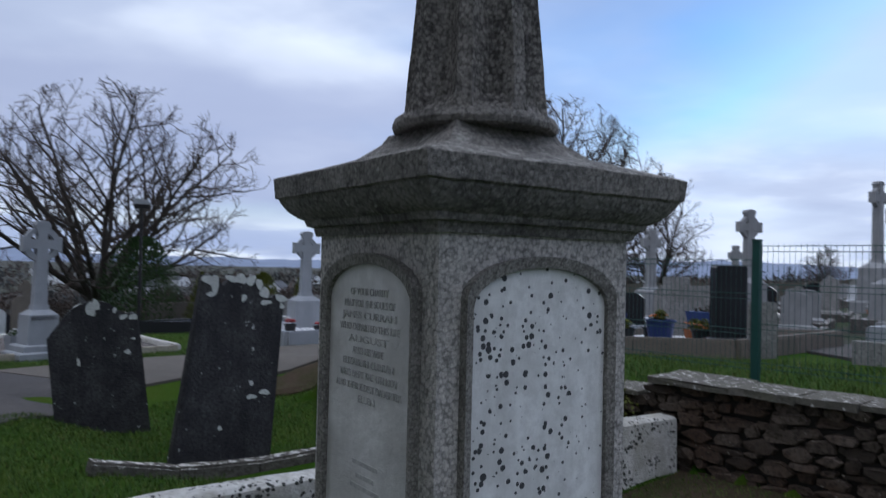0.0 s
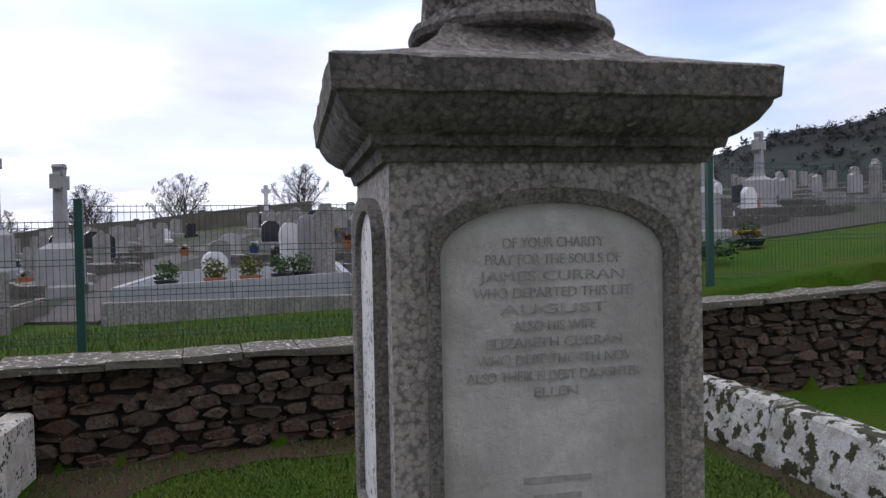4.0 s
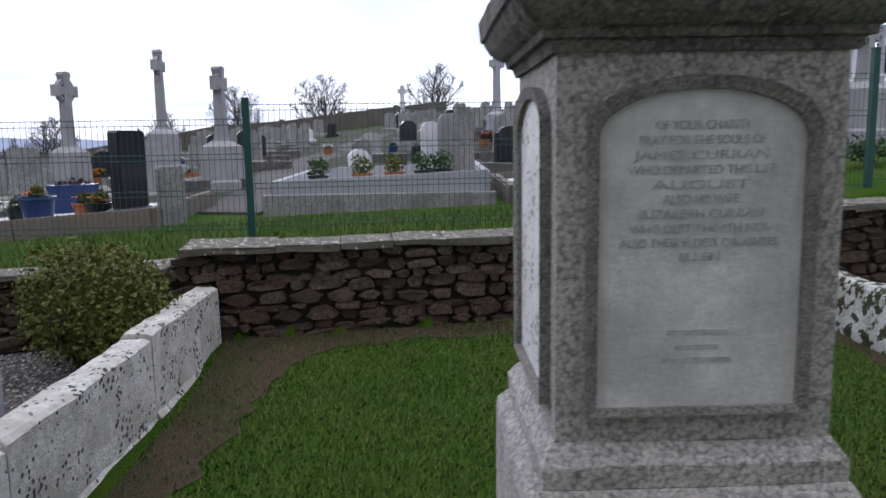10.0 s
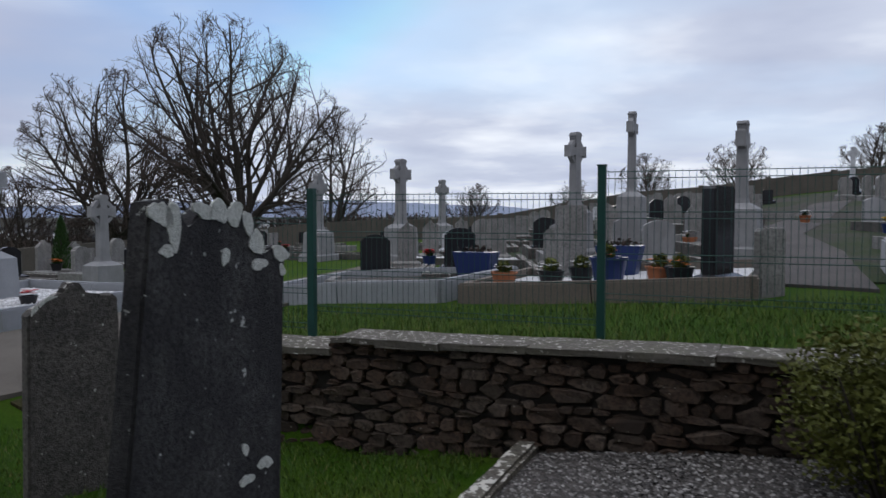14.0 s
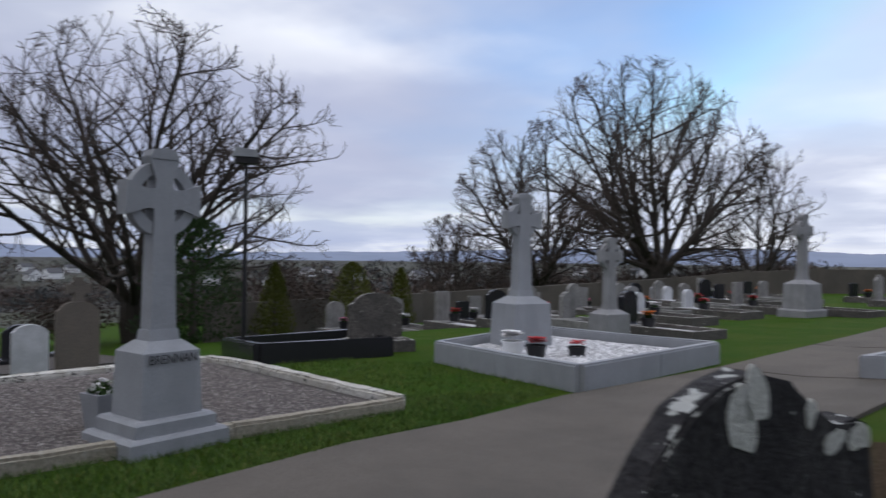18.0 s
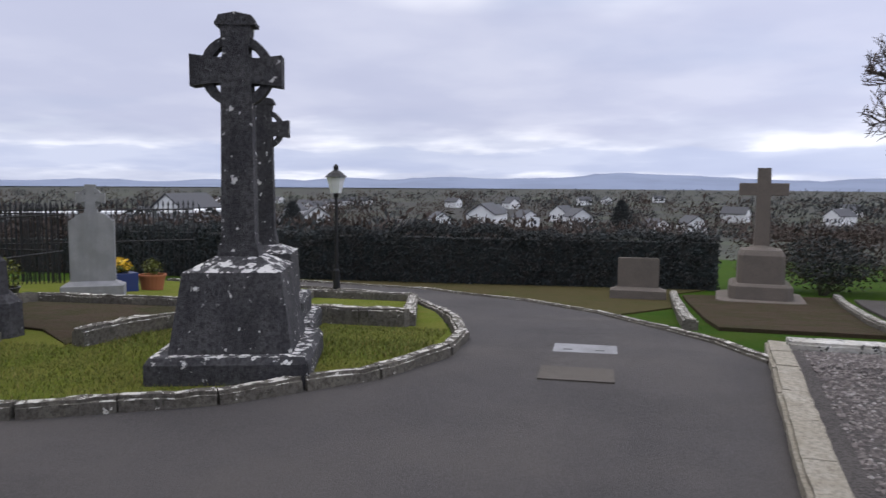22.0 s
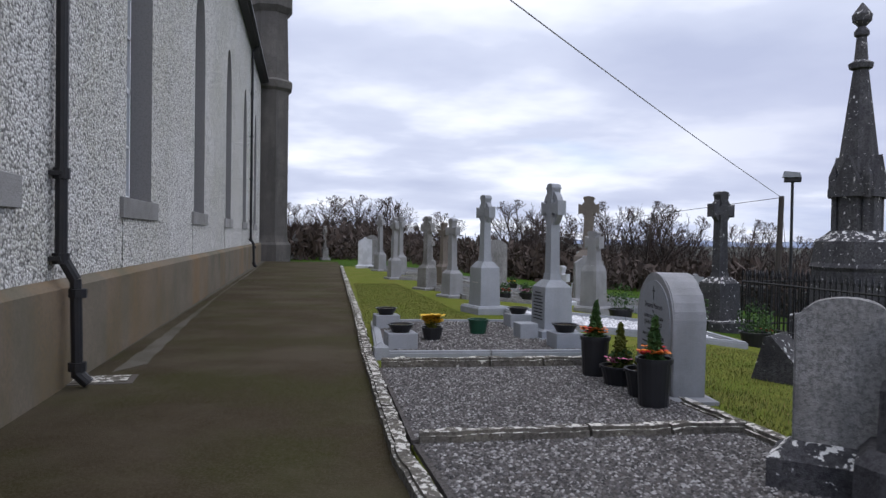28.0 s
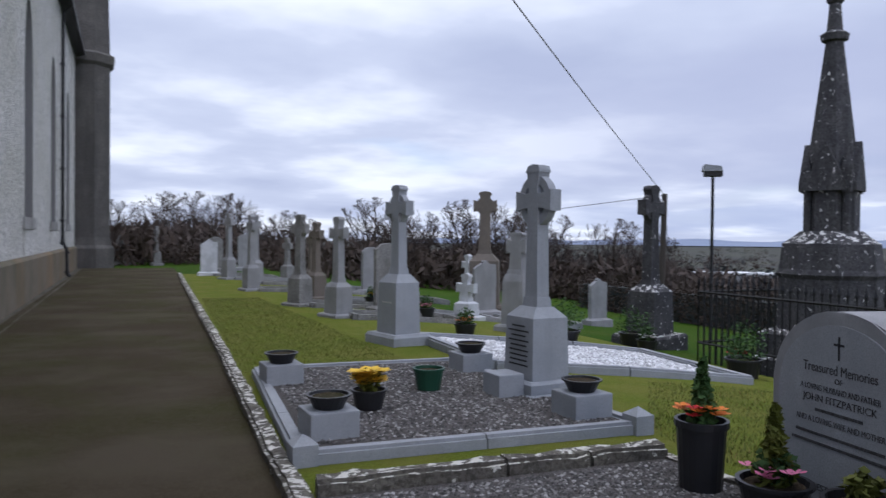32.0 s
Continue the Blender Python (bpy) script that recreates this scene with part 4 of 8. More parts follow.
# ---- old graves round the obelisk ----
S1 = headstone(-0.976, 2.664, 79, 1.08, 1.93, 0.11, SLATE, "tall dark slate headstone with a broken top and white lichen", "broken", lean=6.6, tilt=-1)
S2 = headstone(-3.24, 2.60, 68, 1.02, 1.56, 0.11, SLATE, "dark slate headstone with an arched top and white lichen", "worn", lean=-7)
S3 = headstone(-2.80, 4.32, 55, 0.57, 1.43, 0.13, ROUGHST, "rough grey headstone with a knobbed top and lichen", "scroll", lean=1)
small_cross = thing("ringed_cross_headstone", "small pale grey headstone shaped as a ringed cross", "gravestone", pose(1.82, 2.4, H(1.82, 2.4), 0, 0, 76))
bm = B()
slab(bm, [(-0.27, -0.2), (0.27, -0.2), (0.26, 0.60), (0.23, 0.70), (0.15, 0.76), (0.10, 0.84), (0.09, 0.95), (-0.09, 0.95), (-0.10, 0.84), (-0.15, 0.76), (-0.23, 0.70), (-0.26, 0.60)], -0.045, 0.045)
part("body", lumpy(bm, 0.004, 9), PALE2, small_cross)
bm = B()
for k in range(4):
    c, s_ = round(math.cos(k * math.pi / 2)), round(math.sin(k * math.pi / 2))
    slab(bm, [(px * c - pz * s_, 1.08 + px * s_ + pz * c) for px, pz in [(0, -0.055), (0.19, -0.075), (0.19, 0.075), (0, 0.055)]], -0.055 - 0.0005 * k, 0.055 + 0.0005 * k)
part("cross_head", bm, PALE2, small_cross)
bm = B()
rows = [[bm.verts.new((r * math.cos(math.pi * i / 16), yy, 1.08 + r * math.sin(math.pi * i / 16))) for i in range(32)] for r, yy in ((0.165, -0.045), (0.165, 0.045), (0.105, 0.045), (0.105, -0.045))]
for ra, rb in zip(rows, rows[1:] + rows[:1]):
    for i in range(32):
        bm.faces.new((ra[i], ra[(i + 1) % 32], rb[(i + 1) % 32], rb[i]))
part("ring", bm, PALE2, small_cross)


def crust(parent, spots, seed, face):
    """Thick white lichen: ragged flakes on a stone; spots are x, z, radius on the face at y = face."""
    rng = random.Random(seed)
    for x, z, r in spots:
        bm = B()
        n_e, ph, skew = 22, rng.uniform(0, 9), rng.uniform(0.6, 1.5)
        ring = []
        for k in range(n_e):
            a = 2 * math.pi * k / n_e
            q = r * (0.9 + 0.16 * math.sin(2 * a + ph) + 0.10 * math.sin(3 * a + 2 * ph) + rng.uniform(-0.09, 0.09))
            ring.append((x + q * skew * math.cos(a), z + q / skew * math.sin(a)))
        slab(bm, ring, face - 0.004, face + 0.006)
        part("lichen_patch", bm, LICHEN, parent)


def slab_kerb(pts, label, mat, top, wid, foot):
    """A long leaning kerb of dressed slabs laid end to end."""
    e = thing("grave_kerb", label, "kerb", pose(0, 0, 0))
    for i, ((x0, y0), (x1, y1)) in enumerate(zip(pts, pts[1:])):
        L = math.hypot(x1 - x0, y1 - y0)
        bm = B()
        slab(bm, [(-foot * 0.5, -0.15), (foot * 0.5, -0.15), (foot * 0.5, 0.05), (wid * 0.5, top - 0.03), (wid * 0.35, top), (-wid * 0.35, top), (-wid * 0.5, top - 0.02), (-wid * 0.5, 0.0)], -L / 2 + 0.006, L / 2 - 0.006)
        bmesh.ops.subdivide_edges(bm, edges=[d for d in bm.edges if abs(d.verts[0].co.y - d.verts[1].co.y) > 0.1], cuts=10)
        ob = part("kerb_stone", lumpy(lumpy(bm, 0.018, 5, i * 4), 0.008, 17, i), mat, e)
        ob.matrix_basis = pose((x0 + x1) / 2, (y0 + y1) / 2, H((x0 + x1) / 2, (y0 + y1) / 2), 0, 0, math.degrees(math.atan2(y1 - y0, x1 - x0)) - 90)
    return e


crust(S1.children[0], [(-0.40, 1.84, 0.06), (-0.33, 1.80, 0.07), (-0.36, 1.70, 0.035), (-0.16, 1.88, 0.05), (-0.06, 1.89, 0.06), (0.05, 1.89, 0.06), (0.15, 1.86, 0.05), (0.22, 1.78, 0.06), (0.25, 1.68, 0.045), (0.42, 1.74, 0.055), (0.44, 1.66, 0.03), (0.0, 1.70, 0.035), (0.36, 0.75, 0.045), (0.22, 0.70, 0.04), (0.20, 0.84, 0.028), (-0.08, 0.38, 0.025)], 3, -0.055)
crust(S2.children[0], [(-0.02, 1.46, 0.07), (0.04, 1.505, 0.06), (0.33, 1.325, 0.04), (0.44, 1.31, 0.045), (0.24, 1.42, 0.03), (0.34, 0.90, 0.035), (-0.20, 0.86, 0.03), (0.42, 1.05, 0.02)], 4, -0.055)
crust(S3.children[0], [(-0.15, 1.30, 0.06), (-0.24, 1.24, 0.035), (0.13, 1.30, 0.04), (-0.06, 1.17, 0.022), (-0.08, 1.10, 0.02), (0.02, 1.0, 0.015)], 5, -0.06)
slab_kerb([(2.99, 4.37), (2.58, 2.95), (2.13, 1.45), (1.72, -0.15), (1.35, -1.5)], "thick whitewashed sloping kerb slabs with black lichen specks", WHITEKERB, 0.50, 0.20, 0.42)
slab_kerb([(8.2, 3.5), (7.8, 1.95), (7.35, 0.35), (6.95, -1.25)], "white kerb slabs patched with dark moss", MOSSKERB, 0.40, 0.22, 0.40)
kerb_run("grave_kerb", [(0.26, 5.14), (-0.2, 3.4), (-0.75, 1.2)], 0.16, 0.10, KERBST, "low rough stone kerb beside the gravel plot", 0.7)
kerb_run("grave_kerb", [(2.3, 3.2), (1.78, 1.5), (1.40, 0.1)], 0.14, 0.17, SLATE, "low dark kerb beside the whitewashed slabs", 0.8)
patch("gravel", [(0.28, 5.16), (-0.2, 3.35), (1.55, 2.6), (2.2, 2.3), (2.7, 4.0), (2.7, 4.64)], 0.02, GRAVEL, "grey gravel grave surface", "gravel")

# dark flat bench just beyond the wall
bench = thing("stone_bench", "low dark stone bench on grass beyond the wall", "bench", pose(7.9, 5.35, H(7.9, 5.35), 0, 0, -12))
bm = B()
box(bm, -0.6, 0.6, -0.18, 0.18, 0.30, 0.38, 0.01)
part("seat", bm, GREYST, bench)
for sx in (-0.45, 0.45):
    bm = B()
    box(bm, sx - 0.07, sx + 0.07, -0.14, 0.14, -0.1, 0.30)
    part("leg", bm, GREYST, bench)

# ---- the ringed cross plot by the road ----
cross = celtic_cross(-8.40, 3.95, 90, 2.42, PALE2, "tall pale grey ringed granite cross lettered on its pedestal", ped=(0.54, 0.60), steps_=((0.88, 0.13), (0.72, 0.12)), shaft=0.225, arm=0.335, pier=0.86, rin=0.64, rout=0.93, flare=1.5)
letter("BRENNAN", 0.105, cross.children[2], (0, -0.2365, 0.68), INK, width=0.42)
patch("gravel", [(-8.65, 1.72), (-7.95, 6.25), (-12.05, 6.85), (-12.65, 2.45)], 0.04, GRAVEL, "pinkish grey gravel inside the big kerbed plot", "gravel")
kerb_run("grave_kerb", [(-8.62, 1.62), (-10.6, 1.98), (-12.7, 2.4)], 0.20, 0.10, CREAMKERB, "broad rough stone kerb along the road side of the plot", 0.75)
kerb_run("grave_kerb", [(-8.58, 1.74), (-7.82, 6.32)], 0.15, 0.11, CREAMKERB, "pale stone kerb along the front of the plot", 0.95)
kerb_run("grave_kerb", [(-7.84, 6.34), (-12.1, 6.95)], 0.18, 0.13, WHITEKERB, "whitish kerb along the side of the gravel plot", 1.2)
kerb_run("grave_kerb", [(-12.1, 6.9), (-12.72, 2.5)], 0.28, 0.12, WHITEKERB, "whitish lichened kerb at the back of the plot", 0.8)
box_pot = thing("planter_box", "grey square stone planter with white flowers beside the cross", "planter", pose(-9.0, 3.8, H(-9.0, 3.8) + 0.04, 0, 0, 5))
bm = B()
stack(bm, [(0, 0.10), (0.32, 0.135), (0.32, 0.11), (0.26, 0.105)])
part("box", bm, PALE2, box_pot)
rng = random.Random(5)
part("foliage", leaf_cloud(B(), (0, 0, 0.34), (0.11, 0.11, 0.08), 160, 0.03, rng, 0.2), LEAF_DARK, box_pot)
tagged(part("bouquet", leaf_cloud(B(), (0, 0, 0.36), (0.11, 0.11, 0.08), 50, 0.025, rng, 0.6), WHITEP, box_pot), kind="stuff")

# ---- graves falling away to the west ----
headstone(-13.55, 5.1, 80, 0.46, 0.72, 0.09, WHITEST, "small white round-topped headstone", "shoulder")
headstone(-13.75, 5.85, 80, 0.60, 1.02, 0.10, BROWNST, "brown weathered headstone with a worn cross head", "shoulder")
celtic_cross(-13.78, 5.86, 80, 1.38, BROWNST, "worn brown ringed cross rising over a headstone", ped=(0.3, 1.0), shaft=0.14, arm=0.17, cap=False, pier=0.35)
headstone(-22.9, 2.0, 85, 0.92, 0.95, 0.14, BROWNST, "plain brown stone headstone on a plinth before the hedge", "flat", base=(1.25, 0.4, 0.28))
latin_cross(-23.4, 4.75, 80, 3.05, BROWNST, "tall brown stone cross on a block pedestal", ((1.9, 0.12), (1.35, 0.34), (1.0, 0.75)), shaft=0.30, arm=0.52, arm_h=0.28, down=0.48, t=0.26)
patch("gravel", [(-14.9, 2.3), (-24.4, 3.2), (-25.0, 6.8), (-14.4, 4.3)], 0.03, SOIL, "bare brown gravel on a sloping plot", "gravel")
kerb_run("grave_kerb", [(-14.8, 1.95), (-24.6, 3.0)], 0.18, 0.12, KERBST, "lichened kerb running down the slope", 0.9)
kerb_run("grave_kerb", [(-14.6, 4.2), (-24.9, 6.9)], 0.18, 0.12, KERBST, "lichened kerb dividing two sloping plots", 0.9)
patch("gravel", [(-14.6, 4.6), (-24.6, 7.2), (-23.5, 10.5), (-14.4, 7.6)], 0.03, GRAVEL, "pinkish gravel on a sloping plot", "gravel")
headstone(-19.5, 7.4, 80, 0.7, 0.85, 0.12, BLACKST, "small polished black headstone", "shoulder", base=(0.9, 0.35, 0.15))
headstone(-21.5, 9.4, 80, 0.7, 0.9, 0.12, BLACKST, "small polished black headstone on the slope", "flat", base=(0.9, 0.35, 0.15))

# ---- kerbed graves across the concrete road ----
celtic_cross(-9.1, 10.65, 70, 2.57, PALE2, "tall pale grey ringed granite cross in a kerbed grave", ped=(0.75, 0.80), steps_=((0.95, 0.15),), shaft=0.27, arm=0.34)
celtic_cross(-9.0, 13.6, 70, 1.95, PALE, "pale stone ringed cross on a block pedestal", ped=(0.62, 0.6), shaft=0.22, arm=0.28, rin=0.64, rout=0.92)
kerb_run("grave_kerb", [(-9.7, 9.3), (-6.75, 8.2), (-6.35, 11.6), (-9.9, 12.6)], 0.14, 0.30, PALE2, "smooth grey granite kerb round the cross", 1.6, closed=True, rough=0.003)
patch("gravel", [(-9.6, 9.35), (-6.85, 8.35), (-6.5, 11.5), (-9.8, 12.4)], 0.16, MARBLECHIP, "white marble chippings on a grave", "gravel")
pot(-8.0, 9.3, 0.13, 0.2, BLACKPOT, "red flowers in a small dark pot", [(26, REDP, 0.06)], z=0.18)
pot(-7.7, 9.9, 0.12, 0.15, BLACKPOT, "red flowers in a low pot on chippings", [(20, REDP, 0.05)], z=0.18)
pot(-8.5, 9.5, 0.15, 0.2, WHITEPAINT, "white artificial flowers in a pot", [(36, WHITEP, 0.08)], z=0.18)
headstone(-11.25, 9.55, 60, 0.9, 0.95, 0.16, ROUGHST, "broad dark grey headstone in a black kerbed grave", "shoulder", base=(1.3, 0.4, 0.22))
kerb_run("grave_kerb", [(-10.7, 9.3), (-11.45, 7.35), (-13.7, 8.4), (-12.6, 10.4)], 0.16, 0.28, BLACKST, "polished black granite kerb", 1.5, closed=True, rough=0.002)
# ---- the church ----
CX, EAVES, SILL, APEX = -5.45, 9.6, 1.92, 7.1
WINDOWS = (-7.3, -13.05, -19.2, -25.7, -32.1, -38.4)
WW = 0.82


def lancet(cy, grow=0.0, zs=5.0):
    """Outline of a pointed window in y and z."""
    hw = WW + grow
    pts = [(cy - hw, SILL - grow * 0.3), (cy + hw, SILL - grow * 0.3)]
    rise = APEX + grow * 1.3 - zs
    for k in range(9):
        f = k / 8
        pts.append((cy + hw * math.cos(f * math.pi / 2) ** 0.8, zs + rise * math.sin(f * math.pi / 2)))
    for k in range(7, -1, -1):
        f = k / 8
        pts.append((cy - hw * math.cos(f * math.pi / 2) ** 0.8, zs + rise * math.sin(f * math.pi / 2)))
    return pts


def church():
    # side wall: panels between the windows and above and below them, 0.6 m thick
    y_ends = (-42.6, -4.4)
    bm = B()
    ring = [(y_ends[0], 1.02), (y_ends[1], 1.02), (y_ends[1], EAVES), (y_ends[0], EAVES)]
    for x, flip in ((CX, False), (CX + 0.6, True)):
        outer = [bm.verts.new((x, y, z)) for y, z in ring]
        edges = [bm.edges.new((outer[i], outer[(i + 1) % 4])) for i in range(4)]
        for cy in WINDOWS:
            vs = [bm.verts.new((x, y, z)) for y, z in lancet(cy)]
            edges += [bm.edges.new((vs[i], vs[(i + 1) % len(vs)])) for i in range(len(vs))]
        bmesh.ops.triangle_fill(bm, use_beauty=True, use_dissolve=False, edges=edges)
    tagged(part("church_wall", bm, DASH), "pebbledashed church side wall with tall lancet windows", "church", kind="structure")
    bm = B()
    box(bm, CX + 0.02, CX + 13, y_ends[1] - 0.6, y_ends[1], -0.2, EAVES)
    box(bm, CX + 12.4, CX + 13, y_ends[0], y_ends[1] - 0.6, -0.2, EAVES)
    box(bm, CX + 0.02, CX + 13, y_ends[0], y_ends[0] + 0.6, -0.2, EAVES)
    tagged(part("church_wall_back", bm, DASH), "pebbledashed church end walls", "church", kind="structure")
    bm = B()
    slab(bm, [(CX - 0.10, -0.3), (CX + 0.02, -0.3), (CX + 0.6, -0.3), (CX + 0.6, 1.02), (CX, 1.02), (CX - 0.10, 0.94)], y_ends[0], y_ends[1] + 0.05)
    tagged(part("church_plinth", bm, PLINTH), "stained rendered plinth of the church", "church", kind="structure")
    bm = B()
    mid, ridge = CX + 6.5, EAVES + 6.2
    slab(bm, [(CX - 0.35, EAVES - 0.05), (CX - 0.35, EAVES + 0.08), (mid, ridge), (CX + 13.3, EAVES + 0.08), (CX + 13.3, EAVES - 0.05), (mid, ridge - 0.25)], y_ends[0] + 0.2, y_ends[1] - 0.1)
    tagged(part("church_roof", bm, SLATEROOF), "slate roof of the church", "roof", kind="structure")
    for n, cy in enumerate(WINDOWS):
        e = tagged(new(f"window_{n + 1}"), "tall pointed church window in a grey stone surround", "window", kind="structure")
        inner, outer = lancet(cy), lancet(cy, 0.0)
        bm = B()
        a = [bm.verts.new((CX + 0.001, y, z)) for y, z in inner]
        b = [bm.verts.new((CX + 0.36, y * 1.0 + (cy - y) * 0.16, z if z < SILL + 0.01 else SILL + (z - SILL) * 0.975)) for y, z in inner]
        for i in range(len(a)):
            bm.faces.new((a[i], a[(i + 1) % len(a)], b[(i + 1) % len(a)], b[i]))
        part("reveal", bm, REVEAL, e)
        glass = [(cy + (y - cy) * 0.84, z if z < SILL + 0.01 else SILL + (z - SILL) * 0.975) for y, z in inner]
        bm = B()
        bm.faces.new([bm.verts.new((CX + 0.34, y, z)) for y, z in glass])
        part("pane", bm, GLASSM, e)
        hw = WW * 0.84
        for y0, y1, z0, z1 in ((cy - hw, cy - hw + 0.06, SILL, 5.0), (cy + hw - 0.06, cy + hw, SILL, 5.0), (cy - 0.035, cy + 0.035, SILL, 6.6), (cy - hw, cy + hw, SILL, SILL + 0.08), (cy - hw, cy + hw, 3.5, 3.58), (cy - hw, cy + hw, 5.0, 5.07), (cy - hw, cy + hw, 2.7, 2.74), (cy - hw, cy + hw, 4.3, 4.34)):
            bm = B()
            box(bm, CX + 0.28, CX + 0.335, y0, y1, z0, z1)
            part("glazing_bar", bm, REVEAL if n > 1 else WHITEPAINT, e)
        bm = B()
        box(bm, CX - 0.05, CX + 0.3, cy - WW - 0.33, cy + WW + 0.33, SILL - 0.27, SILL - 0.002, 0.01)
        part("sill", bm, ASHLAR, e)
        bm = B()
        box(bm, CX - 0.008, CX + 0.02, cy - WW * 0.92, cy + WW * 0.92, 1.05, SILL - 0.16, 0.003)
        part("apron", bm, APRON, e, "plain grey-green rendered panel")
        bm = B()
        box(bm, CX - 0.012, CX + 0.05, cy - WW - 0.2, cy + WW + 0.2, 1.02, SILL - 0.27)
        part("apron", bm, DASH, e)
    # gutter and downpipes
    e = thing("gutter", "black iron gutter under the church eaves", "gutter", pose(0, 0, 0))
    bm = B()
    box(bm, CX - 0.42, CX - 0.30, -42.3, -4.6, EAVES - 0.16, EAVES - 0.04)
    part("trough", bm, IRON, e)
    bm = B()
    box(bm, CX - 0.3, CX - 0.002, -42.3, -4.6, EAVES - 0.2, EAVES - 0.06)
    part("soffit", bm, IRON, e)
    for y in (-9.3, -34.6):
        e = thing("downpipe", "black cast-iron downpipe with collars on the church wall", "downpipe", pose(CX - 0.09, y, 0))
        bm = B()
        tube(bm, (0, 0, 1.22), (0, 0, EAVES - 0.4), 0.055, 0.055, 10)
        tube(bm, (0, 0, EAVES - 0.42), (-0.22, 0, EAVES - 0.15), 0.05, 0.05, 8)
        part("pipe", bm, IRON, e)
        bm = B()
        tube(bm, (0, 0, 1.25), (-0.12, -0.02, 1.02), 0.055, 0.055, 10)
        tube(bm, (-0.12, -0.02, 1.03), (-0.14, -0.02, 0.12), 0.052, 0.052, 10)
        tube(bm, (-0.14, -0.02, 0.16), (-0.24, -0.02, 0.06), 0.06, 0.055, 10)
        part("shoe", bm, IRON, e)
        for z in (1.22, 2.0, 3.8, 5.6, 7.4):
            bm = B()
            tube(bm, (0, 0, z - 0.05), (0, 0, z + 0.05), 0.075, 0.075, 10)
            box(bm, -0.02, 0.085, -0.10, 0.10, z - 0.02, z + 0.02)
            part("collar", bm, IRON, e)
        for z in (0.9, 0.22):
            bm = B()
            tube(bm, (-0.14, -0.02, z - 0.04), (-0.14, -0.02, z + 0.04), 0.08, 0.08, 10)
            part("collar", bm, IRON, e)
    # corner turret at the far end
    e = thing("church_turret", "dark stone octagonal corner turret with battlements", "turret", pose(CX - 0.35, -43.9, 0))
    bm = B()
    stack(bm, [(-0.3, 1.25), (0.9, 1.25), (1.05, 1.12), (1.4, 1.05), (9.2, 1.05)], n=8, turn=22.5)
    part("lower_stage", bm, TURRET, e)
    bm = B()
    stack(bm, [(9.2, 1.05), (9.35, 1.2), (9.7, 1.25), (9.85, 1.05), (13.4, 0.95)], n=8, turn=22.5)
    part("upper_stage", bm, TURRET, e)
    bm = B()
    stack(bm, [(13.4, 0.98), (13.7, 1.2), (14.2, 1.2)], n=8, turn=22.5)
    part("cornice", bm, TURRET, e)
    for k in range(8):
        a = math.pi / 4 * k
        bm = B()
        box(bm, -0.12, 0.12, -0.26, 0.26, 14.2, 14.9)
        part("merlon", bm, TURRET, e).matrix_basis = pose(1.08 * math.cos(a), 1.08 * math.sin(a), 0, 0, 0, math.degrees(a))


church()
# drain grating and manhole covers
for x, y, w, d, yaw, label in ((-5.8, -9.68, 0.5, 0.34, 4, "rusty drain cover set in a pale concrete surround"), (-6.25, -5.6, 0.55, 0.45, 5, "square metal manhole cover in the path")):
    e = thing("drain_cover", label, "drain cover", pose(x, y, H(x, y) + 0.016, 0, 0, yaw))
    bm = B()
    box(bm, -w / 2 - 0.06, w / 2 + 0.06, -d / 2 - 0.06, d / 2 + 0.06, -0.02, 0.012)
    part("surround", bm, CONCRETE, e)
    bm = B()
    box(bm, -w / 2, w / 2, -d / 2, d / 2, -0.01, 0.02)
    part("lid", bm, KERBST, e)
for x, y, label in ((-12.1, 0.64, "pale rectangular manhole cover in the tarmac"), (-11.05, 0.56, "patched rectangle in the tarmac")):
    e = thing("manhole_cover", label, "manhole cover", pose(x, y, H(x, y) + 0.012, 0, 0, 88))
    bm = B()
    box(bm, -0.28, 0.28, -0.20, 0.20, -0.02, 0.012)
    part("lid", bm, PALE if x < -11.5 else CONCRETE, e)
    for sx in (-0.15, 0.13) if x < -11.5 else ():
        bm = B()
        box(bm, sx - 0.04, sx + 0.04, -0.05, -0.02, 0.0, 0.014)
        part("lifting_slot", bm, IRON, e)
# litter bin at the corner of the church
e = thing("litter_bin", "grey litter bin with a red front panel", "litter bin", pose(-5.95, -4.86, H(-5.95, -4.86), 0, 0, 12))
bm = B()
box(bm, -0.17, 0.17, -0.17, 0.17, -0.05, 0.92, 0.03)
part("body", bm, CONCRETE, e)
bm = B()
stack(bm, [(0.92, 0.18), (1.0, 0.18), (1.08, 0.13), (1.10, 0.05)])
part("hood", bm, GREYST, e)
bm = B()
box(bm, -0.15, 0.02, 0.172, 0.18, 0.03, 0.72)
part("red_panel", bm, REDP, e)
for k in range(3):
    bm = B()
    box(bm, -0.12 + k * 0.07, -0.08 + k * 0.07, 0.181, 0.184, 0.94, 0.985)
    part("white_mark", bm, WHITEPAINT, e)

# ---- paths and roads ----
ISLAND = [(-9.45, -36.0), (-9.05, -25.0), (-8.72, -16.0), (-8.48, -10.5), (-8.36, -6.6), (-8.42, -5.5), (-8.7, -4.7), (-9.02, -4.0), (-9.33, -2.8), (-9.85, -1.75), (-10.66, -0.9), (-11.5, -0.52), (-12.5, -0.53), (-14.0, -0.85), (-15.7, -1.3), (-18.5, -2.2), (-21.0, -3.9), (-22.6, -6.6), (-23.4, -10.0)]
OUTER = [(-8.74, 1.57), (-11.8, 2.16), (-12.96, 1.96), (-14.02, 1.62), (-17.45, 1.0), (-20.5, -0.45), (-23.5, -2.9), (-24.9, -6.4), (-25.6, -10.5)]
